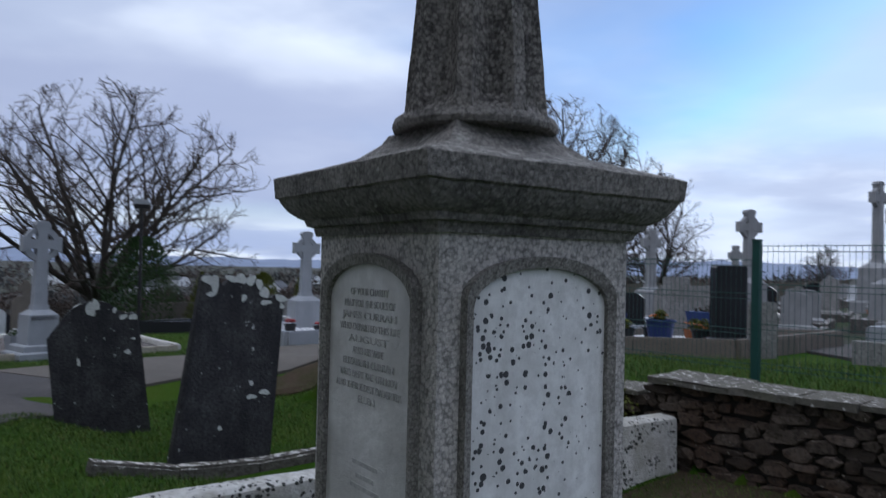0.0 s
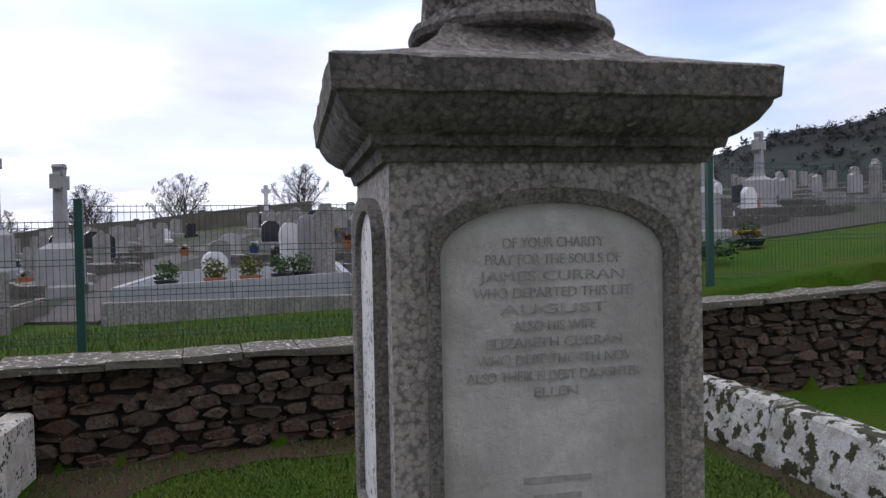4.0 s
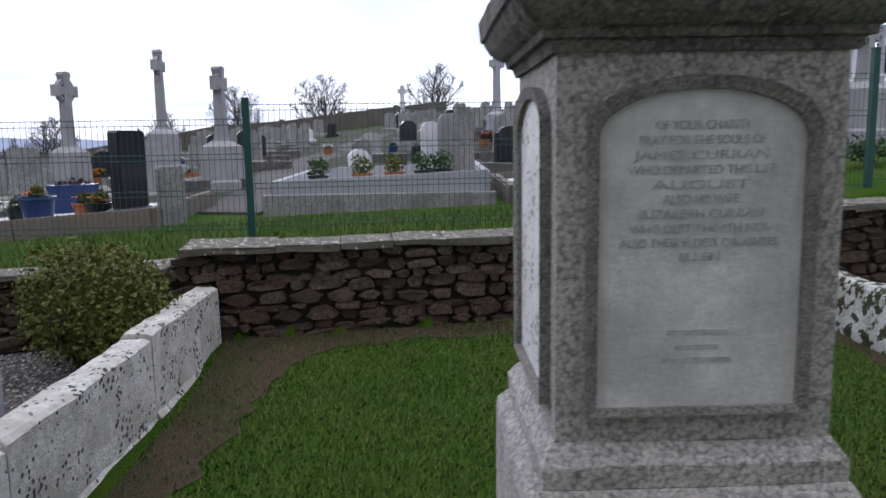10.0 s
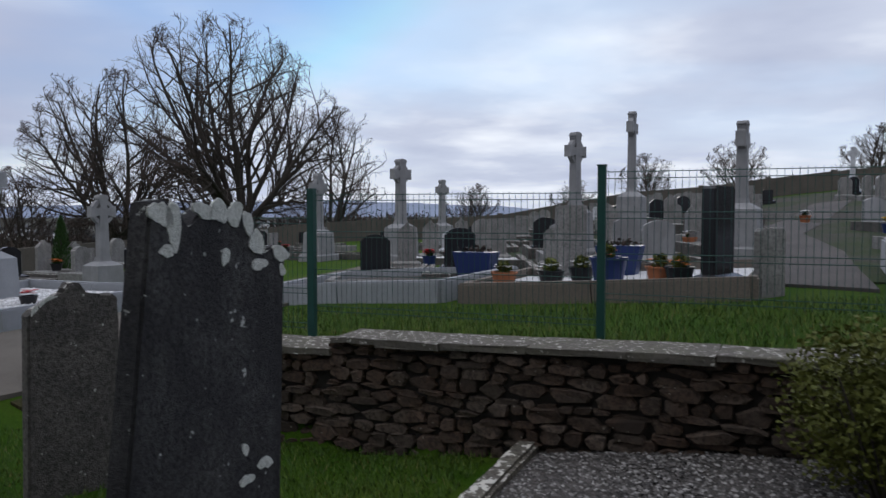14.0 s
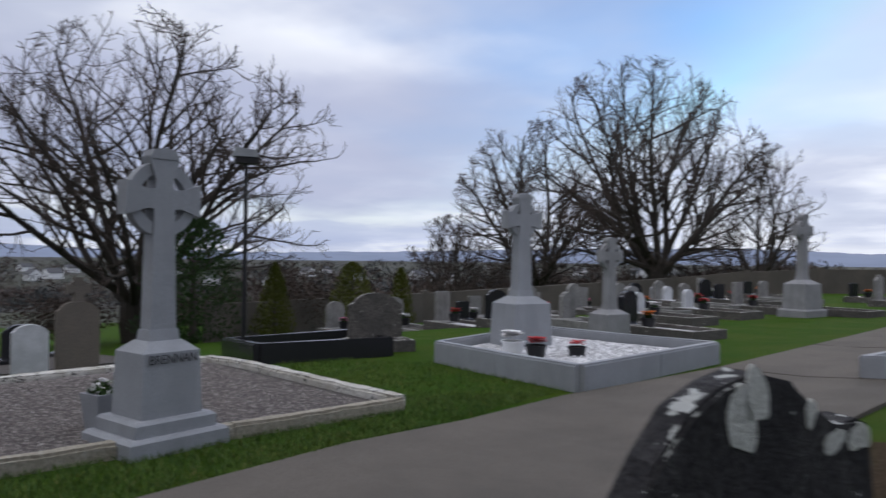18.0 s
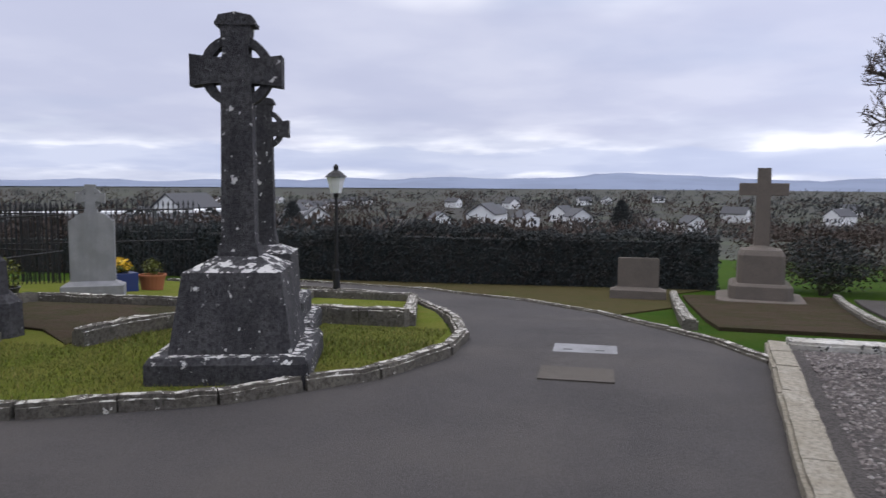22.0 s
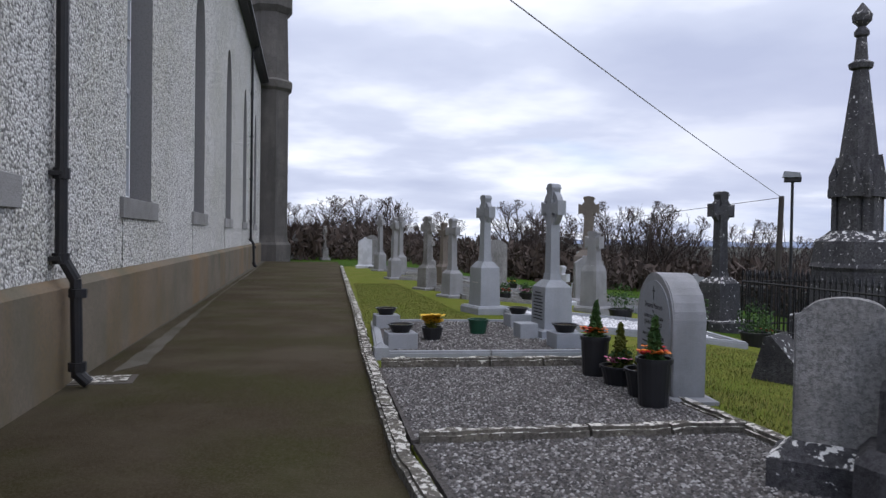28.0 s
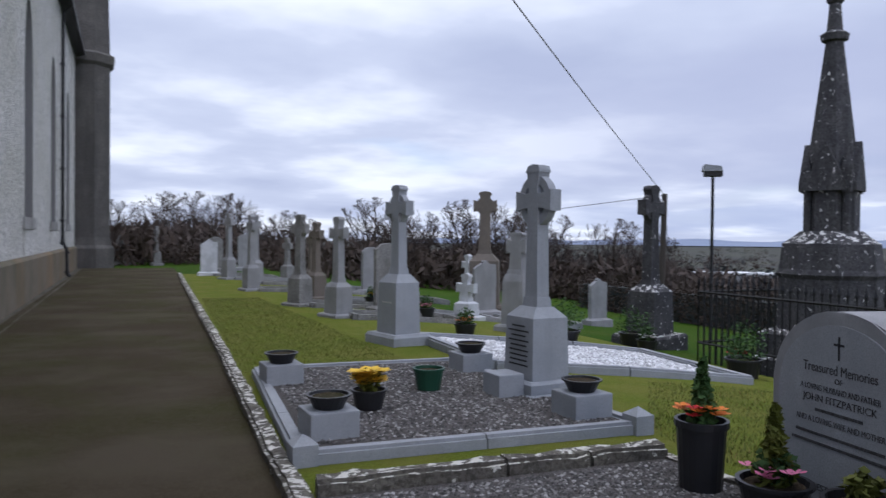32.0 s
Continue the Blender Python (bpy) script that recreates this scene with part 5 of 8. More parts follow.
patch("road", ISLAND + OUTER[::-1] + [(-8.2, 1.55), (-7.75, 2.3), (-7.2, 2.9), (-4.6, 3.6), (-3.2, 1.4), (-3.2, -3.0), (-5.2, -4.38), (-5.48, -4.38), (-5.5, -42.5), (-9.6, -42.5)], 0.012, [TARMAC], "dark tarmac drive and path round the church", "road")
patch("path_edge", [(-5.57, -10.1), (-5.57, -42.3)] + ragged([(-5.78, -42.3), (-5.85, -30), (-5.8, -20), (-5.95, -13), (-6.05, -10.6), (-5.8, -10.1)], 0.3, 0.02, 8)[:-1], 0.026, CONCRETE_MOSS, "mossy concrete strip at the foot of the church wall", "path")
patch("path", ragged([(-8.68, -4.75), (-8.44, -5.5)], 0.3, 0.0, 1)[:-1] + [(-8.44, -5.5), (-8.38, -6.6), (-8.48, -10.5), (-8.7, -16.0), (-9.03, -25.0), (-9.43, -36.0), (-9.6, -42.4), (-5.56, -42.4), (-5.56, -4.45)] + ragged([(-5.56, -4.45), (-8.68, -4.75)], 0.25, 0.05, 5)[1:12], 0.021, PATHM, "mossy brown tarmac path along the church", "path")
patch("road_concrete", [(-7.15, 2.75), (-7.15, 4.9), (-6.66, 7.9), (-6.1, 10.8), (-5.3, 18.9), (-4.6, 30.0), (-2.6, 30.0), (-3.1, 18.0), (-3.6, 10.0), (-3.95, 7.4), (-4.5, 5.9), (-4.8, 4.8), (-4.6, 3.4)], 0.022, CONCRETE, "worn concrete road into the new cemetery", "road")
patch("path_north", [(2.95, 9.3), (3.7, 8.3), (5.2, 14.0), (5.9, 19.0), (12.0, 34.0), (10.6, 34.5), (4.7, 19.5)], 0.02, TARMAC, "tarmac path between the new graves", "path")
patch("soil", ragged([(-4.45, 5.7), (-4.0, 7.0), (-3.35, 6.7), (-3.3, 5.9), (-3.9, 5.5)], 0.2, 0.06, 3), 0.012, SOIL, "bare trodden soil at the edge of the concrete road", "soil", grid=0.5)
for n_j, (a, b) in enumerate((((-6.1, 10.9), (-3.6, 10.2)), ((-5.7, 14.8), (-3.4, 14.2)))):
    patch("road_joint", [a, b, (b[0], b[1] + 0.03), (a[0], a[1] + 0.035)], 0.025, JOINT, "dark joint across the concrete road", "road")
kerb_run("road_kerb", ISLAND, 0.13, 0.11, KERBST, "rough kerb stones with white lichen round the grass island", 0.62, rough=0.02)
kerb_run("road_kerb", OUTER[1:], 0.12, 0.06, KERBST, "low stone kerb along the outer side of the drive", 0.9)

# ---- the island of graves by the church ----
ISLAND_TOP = 0.07
patch("lawn", [(-8.45, -6.5), (-8.55, -5.4), (-9.1, -4.0), (-9.43, -2.8), (-9.93, -1.82), (-10.72, -1.0), (-11.5, -0.62), (-12.5, -0.63), (-15.7, -1.4), (-18.4, -2.3), (-20.9, -4.0), (-22.4, -6.6), (-23.2, -10.0), (-23.2, -12), (-16, -12), (-16, -20), (-10.5, -36), (-9.5, -36), (-9.1, -25), (-8.8, -16.0), (-8.56, -10.5)], ISLAND_TOP - 0.02, LAWN, "mown grass island within the kerb", "lawn", grid=1.0)
cross = celtic_cross(-10.66, -1.95, 104, 2.66, DARKST, "big dark ringed stone cross spotted with white lichen", ped=(0.86, 0.66), steps_=((1.12, 0.24),), shaft=0.245, arm=0.33, pier=1.0, taper=0.88, ptop=0.80, rin=0.60, flare=1.06)
celtic_cross(-12.35, -2.48, 104, 2.32, DARKST, "second dark ringed cross with white lichen", ped=(0.6, 0.5), steps_=((1.0, 0.2), (0.8, 0.2)), shaft=0.19, arm=0.24, pier=1.0, rin=0.60, flare=1.06)
latin_cross(-11.27, -5.2, 137, 2.32, CROSSST, "dark plain stone cross on three steps", ((1.25, 0.42), (1.04, 0.36), (0.92, 0.30)), shaft=0.24, arm=0.31, arm_h=0.21, down=0.36, t=0.2)
headstone(-10.72, -5.62, 137, 0.52, 1.17, 0.12, GREYST, "weathered pale headstone on a dark plinth", "shoulder", base=(0.74, 0.42, 0.34), base_mat=DARKST)
e = headstone(-11.12, -8.42, 82, 1.0, 1.17, 0.30, PALE, "rough-edged round-topped granite headstone with black lettering", "round", base=(1.15, 0.5, 0.10))
face = e.children[0]
bm = B()
slab(bm, [(x * 0.88, 0.14 + (z - 0.14) * 0.93) for x, z in [(-0.5, 0.15), (0.5, 0.15)] + [(0.5 * math.cos(a), 0.77 + 0.4 * math.sin(a)) for a in np.linspace(0, math.pi, 17)]], -0.158, -0.14)
panel = part("polished_face", bm, PALE2, face)
yf = -0.1595
for z0, z1, x0, x1 in ((0.915, 1.04, -0.006, 0.006), (0.99, 1.002, -0.035, 0.035)):
    bar(panel, x0, x1, yf, z0, z1, INK, "cross_mark")
for txt, sz, z, w in (("Treasured Memories", 0.075, 0.835, 0.50), ("OF", 0.04, 0.79, 0.05), ("A LOVING HUSBAND AND FATHER", 0.045, 0.735, 0.54), ("JOHN FITZPATRICK", 0.055, 0.675, 0.50), ("AND A LOVING WIFE AND MOTHER", 0.045, 0.56, 0.60), ("REST IN PEACE", 0.05, 0.20, 0.34)):
    letter(txt, sz, panel, (0, yf, z), PENCIL, width=w)
for z, w in ((0.63, 0.16), (0.50, 0.30), (0.45, 0.33)):
    bar(panel, -w, w, yf, z - 0.008, z + 0.008, PENCIL)
patch("gravel", [(-8.46, -6.85), (-10.92, -6.85), (-11.0, -4.6), (-9.2, -4.05), (-8.78, -4.8), (-8.5, -5.6)], 0.085, GRAVEL, "grey gravel over an old grave", "gravel", grid=0.5)
patch("gravel", [(-8.52, -9.75), (-10.85, -9.65), (-10.92, -6.95), (-8.46, -6.95)], 0.085, GRAVEL, "grey gravel before the round headstone", "gravel", grid=0.5)
kerb_run("grave_kerb", [(-8.5, -6.9), (-10.92, -6.88)], 0.13, 0.16, KERBST, "rough kerb with white lichen across the gravel", 0.6, rough=0.018)
kerb_run("grave_kerb", [(-10.92, -6.88), (-11.0, -4.55)], 0.13, 0.15, KERBST, "lichened kerb beside the headstone", 0.6)
kerb_run("grave_kerb", [(-9.15, -4.1), (-11.05, -4.45)], 0.13, 0.15, KERBST, "rough kerb between gravel and grass", 0.6, rough=0.018)
kerb_run("grave_kerb", [(-8.55, -9.85), (-10.9, -9.75)], 0.15, 0.17, KERBST, "thick lichened kerb at the edge of the gravel", 0.55, rough=0.02)
kerb_run("grave_kerb", [(-10.9, -9.75), (-11.05, -6.95)], 0.12, 0.10, KERBST, "low kerb behind the round headstone", 0.7)
# soil plot and grass plot with lichened kerbs
patch("soil", [(-11.05, -3.75), (-12.8, -3.35), (-14.4, -4.5), (-14.3, -6.6), (-12.0, -5.9), (-11.6, -4.4)], 0.056, SOIL, "bare soil and dead leaves in a grave plot", "soil", grid=0.5)
kerb_run("grave_kerb", [(-11.0, -3.6), (-12.75, -3.3), (-14.5, -4.45)], 0.14, 0.20, KERBST, "lichened kerb along the soil plot", 0.6, rough=0.02)
kerb_run("grave_kerb", [(-14.45, -4.5), (-14.4, -6.7), (-12.2, -6.1)], 0.14, 0.18, KERBST, "white-topped kerb behind the soil plot", 0.6, rough=0.02)
kerb_run("grave_kerb", [(-13.05, -1.2), (-13.25, -3.2)], 0.2, 0.24, KERBST, "thick lichened kerb at the end of a grass plot", 0.5, rough=0.025)
kerb_run("grave_kerb", [(-13.1, -1.2), (-18.4, -2.3), (-18.6, -4.3), (-13.3, -3.2)], 0.15, 0.20, KERBST, "lichened kerb round a grass plot", 0.6, rough=0.02)
# white kerbed grave with four corner blocks
kerb_run("grave_kerb", [(-8.62, -10.5), (-11.2, -10.38), (-11.05, -13.6), (-8.85, -13.75)], 0.12, 0.145, PALE2, "smooth pale grey granite kerb", 1.3, closed=True, rough=0.002)
patch("gravel", [(-8.68, -10.56), (-11.14, -10.44), (-11.0, -13.54), (-8.9, -13.69)], 0.12, GRAVEL, "grey gravel inside the pale kerb", "gravel", grid=0.6)
for x, y in ((-8.62, -10.5), (-11.2, -10.38)):
    bm = B()
    stack(bm, [(-0.1, 0.085), (0.19, 0.085), (0.25, 0.0005)])
    e = thing("kerb_post", "small pointed granite corner post", "kerb post", pose(x, y, H(x, y), 0, 0, 3), "corner posts")
    part("post", bm, PALE2, e)
for x, y in ((-8.9, -10.92), (-8.95, -12.95), (-10.98, -12.95), (-10.95, -10.78)):
    e = thing("plinth_block", "square pale granite plinth block on the gravel", "plinth", pose(x, y, H(x, y) + 0.12, 0, 0, 3), "corner blocks")
    bm = B()
    box(bm, -0.18, 0.18, -0.17, 0.17, -0.1, 0.19, 0.012)
    part("block", bm, PALE2, e)
    pot(x, y, 0.125, 0.10, BLACKPOT, "shallow dark bowl on a granite block", [], z=H(x, y) + 0.31, group="bowls", flare=1.3)
g = celtic_cross(-11.12, -11.8, 96, 2.22, PALE2, "pale grey ringed granite cross with lettering on its pedestal", ped=(0.46, 0.66), steps_=((0.72, 0.13), (0.60, 0.11)), shaft=0.19, arm=0.27, pier=0.9, rin=0.62, rout=0.9)
for i in range(9):
    w = 0.10 + 0.06 * abs(math.sin(i * 1.7))
    bar(g.children[2], -w, w, -0.206, 0.72 - i * 0.045, 0.735 - i * 0.045, INK)
e = thing("plinth_block", "small granite vase block before the cross", "plinth", pose(-10.72, -11.7, H(-10.72, -11.7) + 0.12, 0, 0, 3))
bm = B()
box(bm, -0.13, 0.13, -0.15, 0.15, -0.08, 0.20, 0.012)
part("block", bm, PALE2, e)
pot(-9.4, -11.55, 0.13, 0.16, BLACKPOT, "dark pot of yellow flowers on the gravel", [("bush", LEAF_OLIVE, 0.2), (60, YELP, 0.09)], z=0.13)
pot(-10.15, -12.1, 0.13, 0.2, GREENPOT, "dark green plastic pot on the gravel", [], z=0.13)
pot(-10.66, -9.1, 0.148, 0.40, BLACKPOT, "tall black planter with a dwarf conifer and pansies", [("cone", LEAF_DARK, 0.38), (18, ORGP, 0.05), (8, REDP, 0.05)], z=0.09, group="black planters", flare=1.04)
pot(-10.62, -7.72, 0.148, 0.40, BLACKPOT, "tall black planter with a dwarf conifer and pansies", [("cone", LEAF_DARK, 0.38), (18, ORGP, 0.05), (8, REDP, 0.05)], z=0.09, group="black planters", flare=1.04)
pot(-10.72, -8.62, 0.17, 0.18, BLACKPOT, "low black bowl with a green conifer and flowers", [("cone", LEAF_OLIVE, 0.42), ("bush", LEAF_DARK, 0.2), (8, PINKP, 0.05)], z=0.09)
pot(-10.72, -8.1, 0.16, 0.24, BLACKPOT, "dark brown pot with low plants", [("bush", LEAF_OLIVE, 0.16)], z=0.09)
# second ringed cross and the row of graves beyond
g = celtic_cross(-11.1, -15.6, 104, 2.26, PALE2, "pale grey ringed granite cross on a tall pedestal", ped=(0.48, 0.82), steps_=((0.74, 0.2),), shaft=0.2, arm=0.26)
bar(g.children[1], -0.12, 0.12, -0.20, 0.62, 0.64, FADED)
kerb_run("grave_kerb", [(-11.4, -13.2), (-14.6, -12.6), (-15.0, -15.2), (-11.5, -15.8)], 0.13, 0.16, PALE2, "pale kerb round white chippings", 1.4, closed=True, rough=0.003)
patch("gravel", [(-11.45, -13.3), (-14.5, -12.7), (-14.9, -15.1), (-11.55, -15.7)], 0.10, MARBLECHIP, "white marble chippings on a grave", "gravel", grid=0.8)
celtic_cross(-14.05, -17.5, 120, 1.85, PALE, "grey granite cross over a tapering slab", ped=(0.45, 0.9), steps_=((0.65, 0.2),), shaft=0.26, arm=0.2, ring=False)
celtic_cross(-17.4, -18.0, 200, 3.25, DARKST, "tall dark cross on a lichened rough pedestal", ped=(0.75, 1.0), steps_=((1.2, 0.25),), shaft=0.3, arm=0.36, cap=True)
celtic_cross(-16.1, -23.0, 150, 3.2, BROWNST, "large weathered brown cross on a broad stone base", ped=(0.8, 1.3), steps_=((1.1, 0.3),), shaft=0.3, arm=0.3)
rows = [(-11.2, -19.2, 1.9, PALE, "c"), (-12.6, -20.5, 1.5, GREYST, "s"), (-11.0, -21.6, 2.0, GREYST, "c"), (-11.8, -23.5, 1.9, BROWNST, "c"), (-10.7, -26.4, 2.1, PALE, "c"), (-12.5, -27.0, 1.8, BROWNST, "c"), (-11.3, -29.5, 2.2, PALE, "c"), (-10.8, -32.0, 2.3, PALE, "c"), (-10.4, -34.6, 1.4, WHITEST, "s"), (-13.4, -30.5, 1.8, GREYST, "c"), (-14.6, -28.0, 1.5, PALE, "s"), (-15.6, -22.0, 1.4, PALE, "s"), (-16.8, -25.5, 1.6, WHITEST, "c"), (-18.4, -28.0, 1.5, GREYST, "s"), (-13.2, -34.0, 1.6, GREYST, "c"), (-11.0, -38.0, 1.5, GREYST, "s"), (-9.0, -46.5, 2.0, GREYST, "c"), (-7.4, -47.5, 1.6, GREYST, "s"), (-6.2, -48.0, 1.8, GREYST, "c"), (-12.6, -41.0, 1.7, PALE, "s"), (-19.6, -23.0, 1.3, PALE, "s"), (-14.2, -20.0, 1.0, WHITEST, "c")]
for k, (x, y, h, m, kind) in enumerate(rows):
    if kind == "c":
        celtic_cross(x, y, 108 + 8 * math.sin(k), h, m, "weathered stone cross in a row of old graves", ped=(0.42, 0.3 * h), steps_=((0.62, 0.12),), shaft=0.2, arm=0.24, group="old church graves", ring=k % 3 != 0)
    else:
        headstone(x, y, 184 + 7 * math.sin(k * 2), 0.6, h, 0.13, m, "weathered stone headstone in a row of old graves", ("round", "shoulder", "scroll")[k % 3], group="old church graves", base=(0.8, 0.4, 0.2))
    if k < 14:
        kerb_run("grave_kerb", [(x - 0.2, y + 0.5), (x - 2.4, y + 0.6), (x - 2.4, y - 0.6), (x - 0.2, y - 0.5)], 0.12, 0.14, PALE if k % 2 else GREYST, "plain stone kerb of an old grave", 1.2, closed=True, group="old grave kerbs", rough=0.004)
for x, y, m in ((-12.4, -18.9, REDP), (-13.2, -19.8, PINKP), (-12.6, -16.6, ORGP), (-15.9, -16.2, WHITEP), (-16.2, -14.4, REDP), (-12.9, -22.5, YELP), (-14.4, -25.2, YELP)):
    pot(x, y, 0.16, 0.22, BLACKPOT, "dark pot of flowers on a grave", [("bush", LEAF_DARK, 0.3), (16, m, 0.06)], group="flower pots")
# slanting plaque on the lawn
e = thing("grave_plaque", "slanting dark stone plaque on the lawn", "plaque", pose(-13.0, -9.3, H(-13, -9.3) + 0.05, 0, 0, 130))
bm = B()
slab(bm, [(-0.3, 0.03), (0.25, 0.0), (0.33, 0.03), (-0.1, 0.52), (-0.17, 0.5)], -0.3, 0.3)
part("block", bm, SLATE, e)
# white weathered headstone and planters
headstone(-17.05, -7.7, 118, 0.72, 1.5, 0.16, PALE, "pale weathered headstone under a ringed cross head", "shoulder", base=(1.0, 0.45, 0.3))
celtic_cross(-17.07, -7.72, 118, 1.98, PALE, "white weathered ringed cross head on a headstone", ped=(0.4, 1.45), shaft=0.18, arm=0.23, cap=False, pier=0.4)
e = thing("trough", "dark blue trough of yellow flowers", "planter", pose(-18.6, -8.3, H(-18.6, -8.3), 0, 0, 60))
bm = B()
box(bm, -0.45, 0.45, -0.22, 0.22, 0, 0.42, 0.01)
part("box", bm, BLUEPOT, e)
rng = random.Random(9)
part("foliage", leaf_cloud(B(), (0, 0, 0.5), (0.5, 0.25, 0.12), 300, 0.05, rng, 0.2), LEAF_OLIVE, e)
part("bouquet", leaf_cloud(B(), (0, 0, 0.56), (0.5, 0.25, 0.14), 200, 0.05, rng, 0.5), YELP, e)
pot(-19.2, -7.9, 0.24, 0.35, TERRA, "terracotta pot of shrubs", [("bush", LEAF_OLIVE, 0.4)])
pot(-14.6, -7.4, 0.2, 0.2, BLACKPOT, "green shrub in a pot on a grave", [("bush", LEAF_OLIVE, 0.5)])
pot(-14.9, -8.3, 0.2, 0.2, BLACKPOT, "yellow flowers in a pot on a grave", [("bush", LEAF_OLIVE, 0.35), (30, YELP, 0.06)])
for x, y in ((-15.3, -13.4), (-13.9, -15.7), (-16.2, -17.0)):
    pot(x, y, 0.22, 0.28, BLACKPOT, "leafy evergreen in a dark pot", [("bush", LEAF_DARK, 0.6)], group="evergreen pots")


# ---- the gothic spire monument behind railings ----
def spire():
    zb = H(-17.9, -14.2)
    e = thing("spire_monument", "tall dark gothic stone spire with gables and lichen", "monument", pose(-17.9, -14.2, zb, 0, 0, 25))
    t = -zb
    bm = B()
    stack(bm, [(-0.2, 0.95), (0.35, 0.95), (0.4, 0.85), (0.75, 0.85), (0.8, 0.78)], n=4)
    part("step", bm, DARKST, e)
    bm = B()
    stack(bm, [(0.8, 0.72), (t + 0.95, 0.70), (t + 1.02, 0.74), (t + 1.1, 0.70), (t + 1.5, 0.66), (t + 1.62, 0.5), (t + 1.7, 0.42)], n=8, turn=22.5)
    part("base", bm, DARKST, e)
    bm = B()
    stack(bm, [(t + 1.7, 0.36), (t + 2.35, 0.36)], n=8, turn=22.5)
    part("core", bm, DARKST, e)
    for k in range(4):
        a = math.pi / 4 + math.pi / 2 * k
        bm = B()
        tube(bm, (0.40 * math.cos(a), 0.40 * math.sin(a), t + 1.68), (0.40 * math.cos(a), 0.40 * math.sin(a), t + 2.35), 0.06, 0.06, 8)
        part("column", bm, DARKST, e)
        bm = B()
        slab(bm, [(-0.29, t + 2.33), (0.29, t + 2.33), (0.29, t + 2.45), (0.0, t + 3.1), (-0.29, t + 2.45)], -0.42, -0.30)
        part("gable", bm, DARKST, e).matrix_basis = pose(0, 0, 0, 0, 0, 90 * k)
        bm = B()
        stack(bm, [(t + 2.3, 0.07), (t + 2.7, 0.07), (t + 2.95, 0.005)], cx=0.42 * math.cos(a), cy=0.42 * math.sin(a))
        part("pinnacle", bm, DARKST, e)
    bm = B()
    stack(bm, [(t + 2.35, 0.38), (t + 2.6, 0.36), (t + 3.1, 0.30), (t + 4.7, 0.12), (t + 4.72, 0.18), (t + 4.82, 0.20), (t + 4.88, 0.11), (t + 5.3, 0.08), (t + 5.34, 0.12), (t + 5.42, 0.12), (t + 5.5, 0.06), (t + 5.6, 0.15), (t + 5.72, 0.16), (t + 5.85, 0.08), (t + 5.95, 0.01)], n=8, turn=22.5)
    part("spire", bm, DARKST, e)
    # railings
    r = thing("iron_railing", "black iron railings with spearheads round the spire", "railing", pose(-18.4, -13.5, zb + 0.35, 0, 0, 0))
    for (x0, y0), (x1, y1) in (((2.0, -2.0), (2.0, 2.4)), ((2.0, -2.0), (-2.4, -2.0)), ((-2.4, -2.0), (-2.4, 2.4)), ((2.0, 2.4), (-2.4, 2.4)), ((-2.4, -2.0), (-6.2, 3.6))):
        bm = B()
        for z in (0.15, 1.0):
            tube(bm, (x0, y0, z), (x1, y1, z), 0.022, 0.022, 4)
        part("rail", bm, IRON, r)
        n = int(math.hypot(x1 - x0, y1 - y0) / 0.13)
        for i in range(n + 1):
            bm = B()
            x, y = x0 + (x1 - x0) * i / n, y0 + (y1 - y0) * i / n
            tube(bm, (x, y, -0.8), (x, y, 1.12), 0.018, 0.018, 4)
            tube(bm, (x, y, 1.1), (x, y, 1.14), 0.025, 0.034, 4)
            tube(bm, (x, y, 1.14), (x, y, 1.26), 0.034, 0.002, 4)
            part("bar", bm, IRON, r)


spire()


# ---- lamps, poles and cable ----
def floodlight(x, y, top, yaw):
    z = H(x, y)
    e = thing("floodlight", "square floodlight on a thin dark pole", "floodlight", pose(x, y, z, 0, 0, yaw))
    bm = B()
    tube(bm, (0, 0, -0.2), (0, 0, top - z - 0.1), 0.045, 0.035, 8)
    part("pole", bm, IRON, e)
    bm = B()
    box(bm, -0.2, 0.2, -0.12, 0.12, top - z - 0.12, top - z, 0.01)
    lamp = part("housing", bm, IRON, e)
    bm = B()
    slab(bm, [(-0.24, top - z), (0.20, top - z), (0.16, top - z + 0.12), (-0.20, top - z + 0.16)], -0.15, 0.15)
    part("hood", bm, PALE2, e)


floodlight(-13.54, 8.65, 3.26, 60)
floodlight(-20.2, -19.3, 3.15, 150)
e = thing("street_lamp", "black victorian style lantern on a slim post", "lamp post", pose(-21.5, -4.75, H(-21.5, -4.75)))
bm = B()
stack(bm, [(-0.1, 0.09), (0.5, 0.07), (0.55, 0.045), (2.15, 0.035), (2.2, 0.07), (2.25, 0.04)], n=8)
part("post", bm, IRON, e)
bm = B()
stack(bm, [(2.25, 0.10), (2.6, 0.18)], n=6)
part("lantern", bm, WHITEPAINT, e)
bm = B()
stack(bm, [(2.6, 0.22), (2.7, 0.13), (2.76, 0.05), (2.84, 0.05), (2.9, 0.01)], n=6)
part("cap", bm, IRON, e)
e = thing("power_pole", "leaning wooden electricity pole", "power pole", pose(-26, -28, H(-26, -28)))
bm = B()
tube(bm, (0.3, 0.2, -0.4), (0, 0, 3.25 - H(-26, -28)), 0.13, 0.10, 8)
part("pole", bm, BARK, e)
bm = B()
tube(bm, (0, 0, 3.0 - H(-26, -28)), (-0.9, -0.5, 0), 0.012, 0.012, 4)
part("stay_wire", bm, IRON, e)
e = thing("overhead_cable", "thin grey cable from the church to the pole", "cable", pose(0, 0, 0))
bm = B()
a, b = Vector((-5.46, -8.55, 6.3)), Vector((-26, -28, 3.2))
last = None
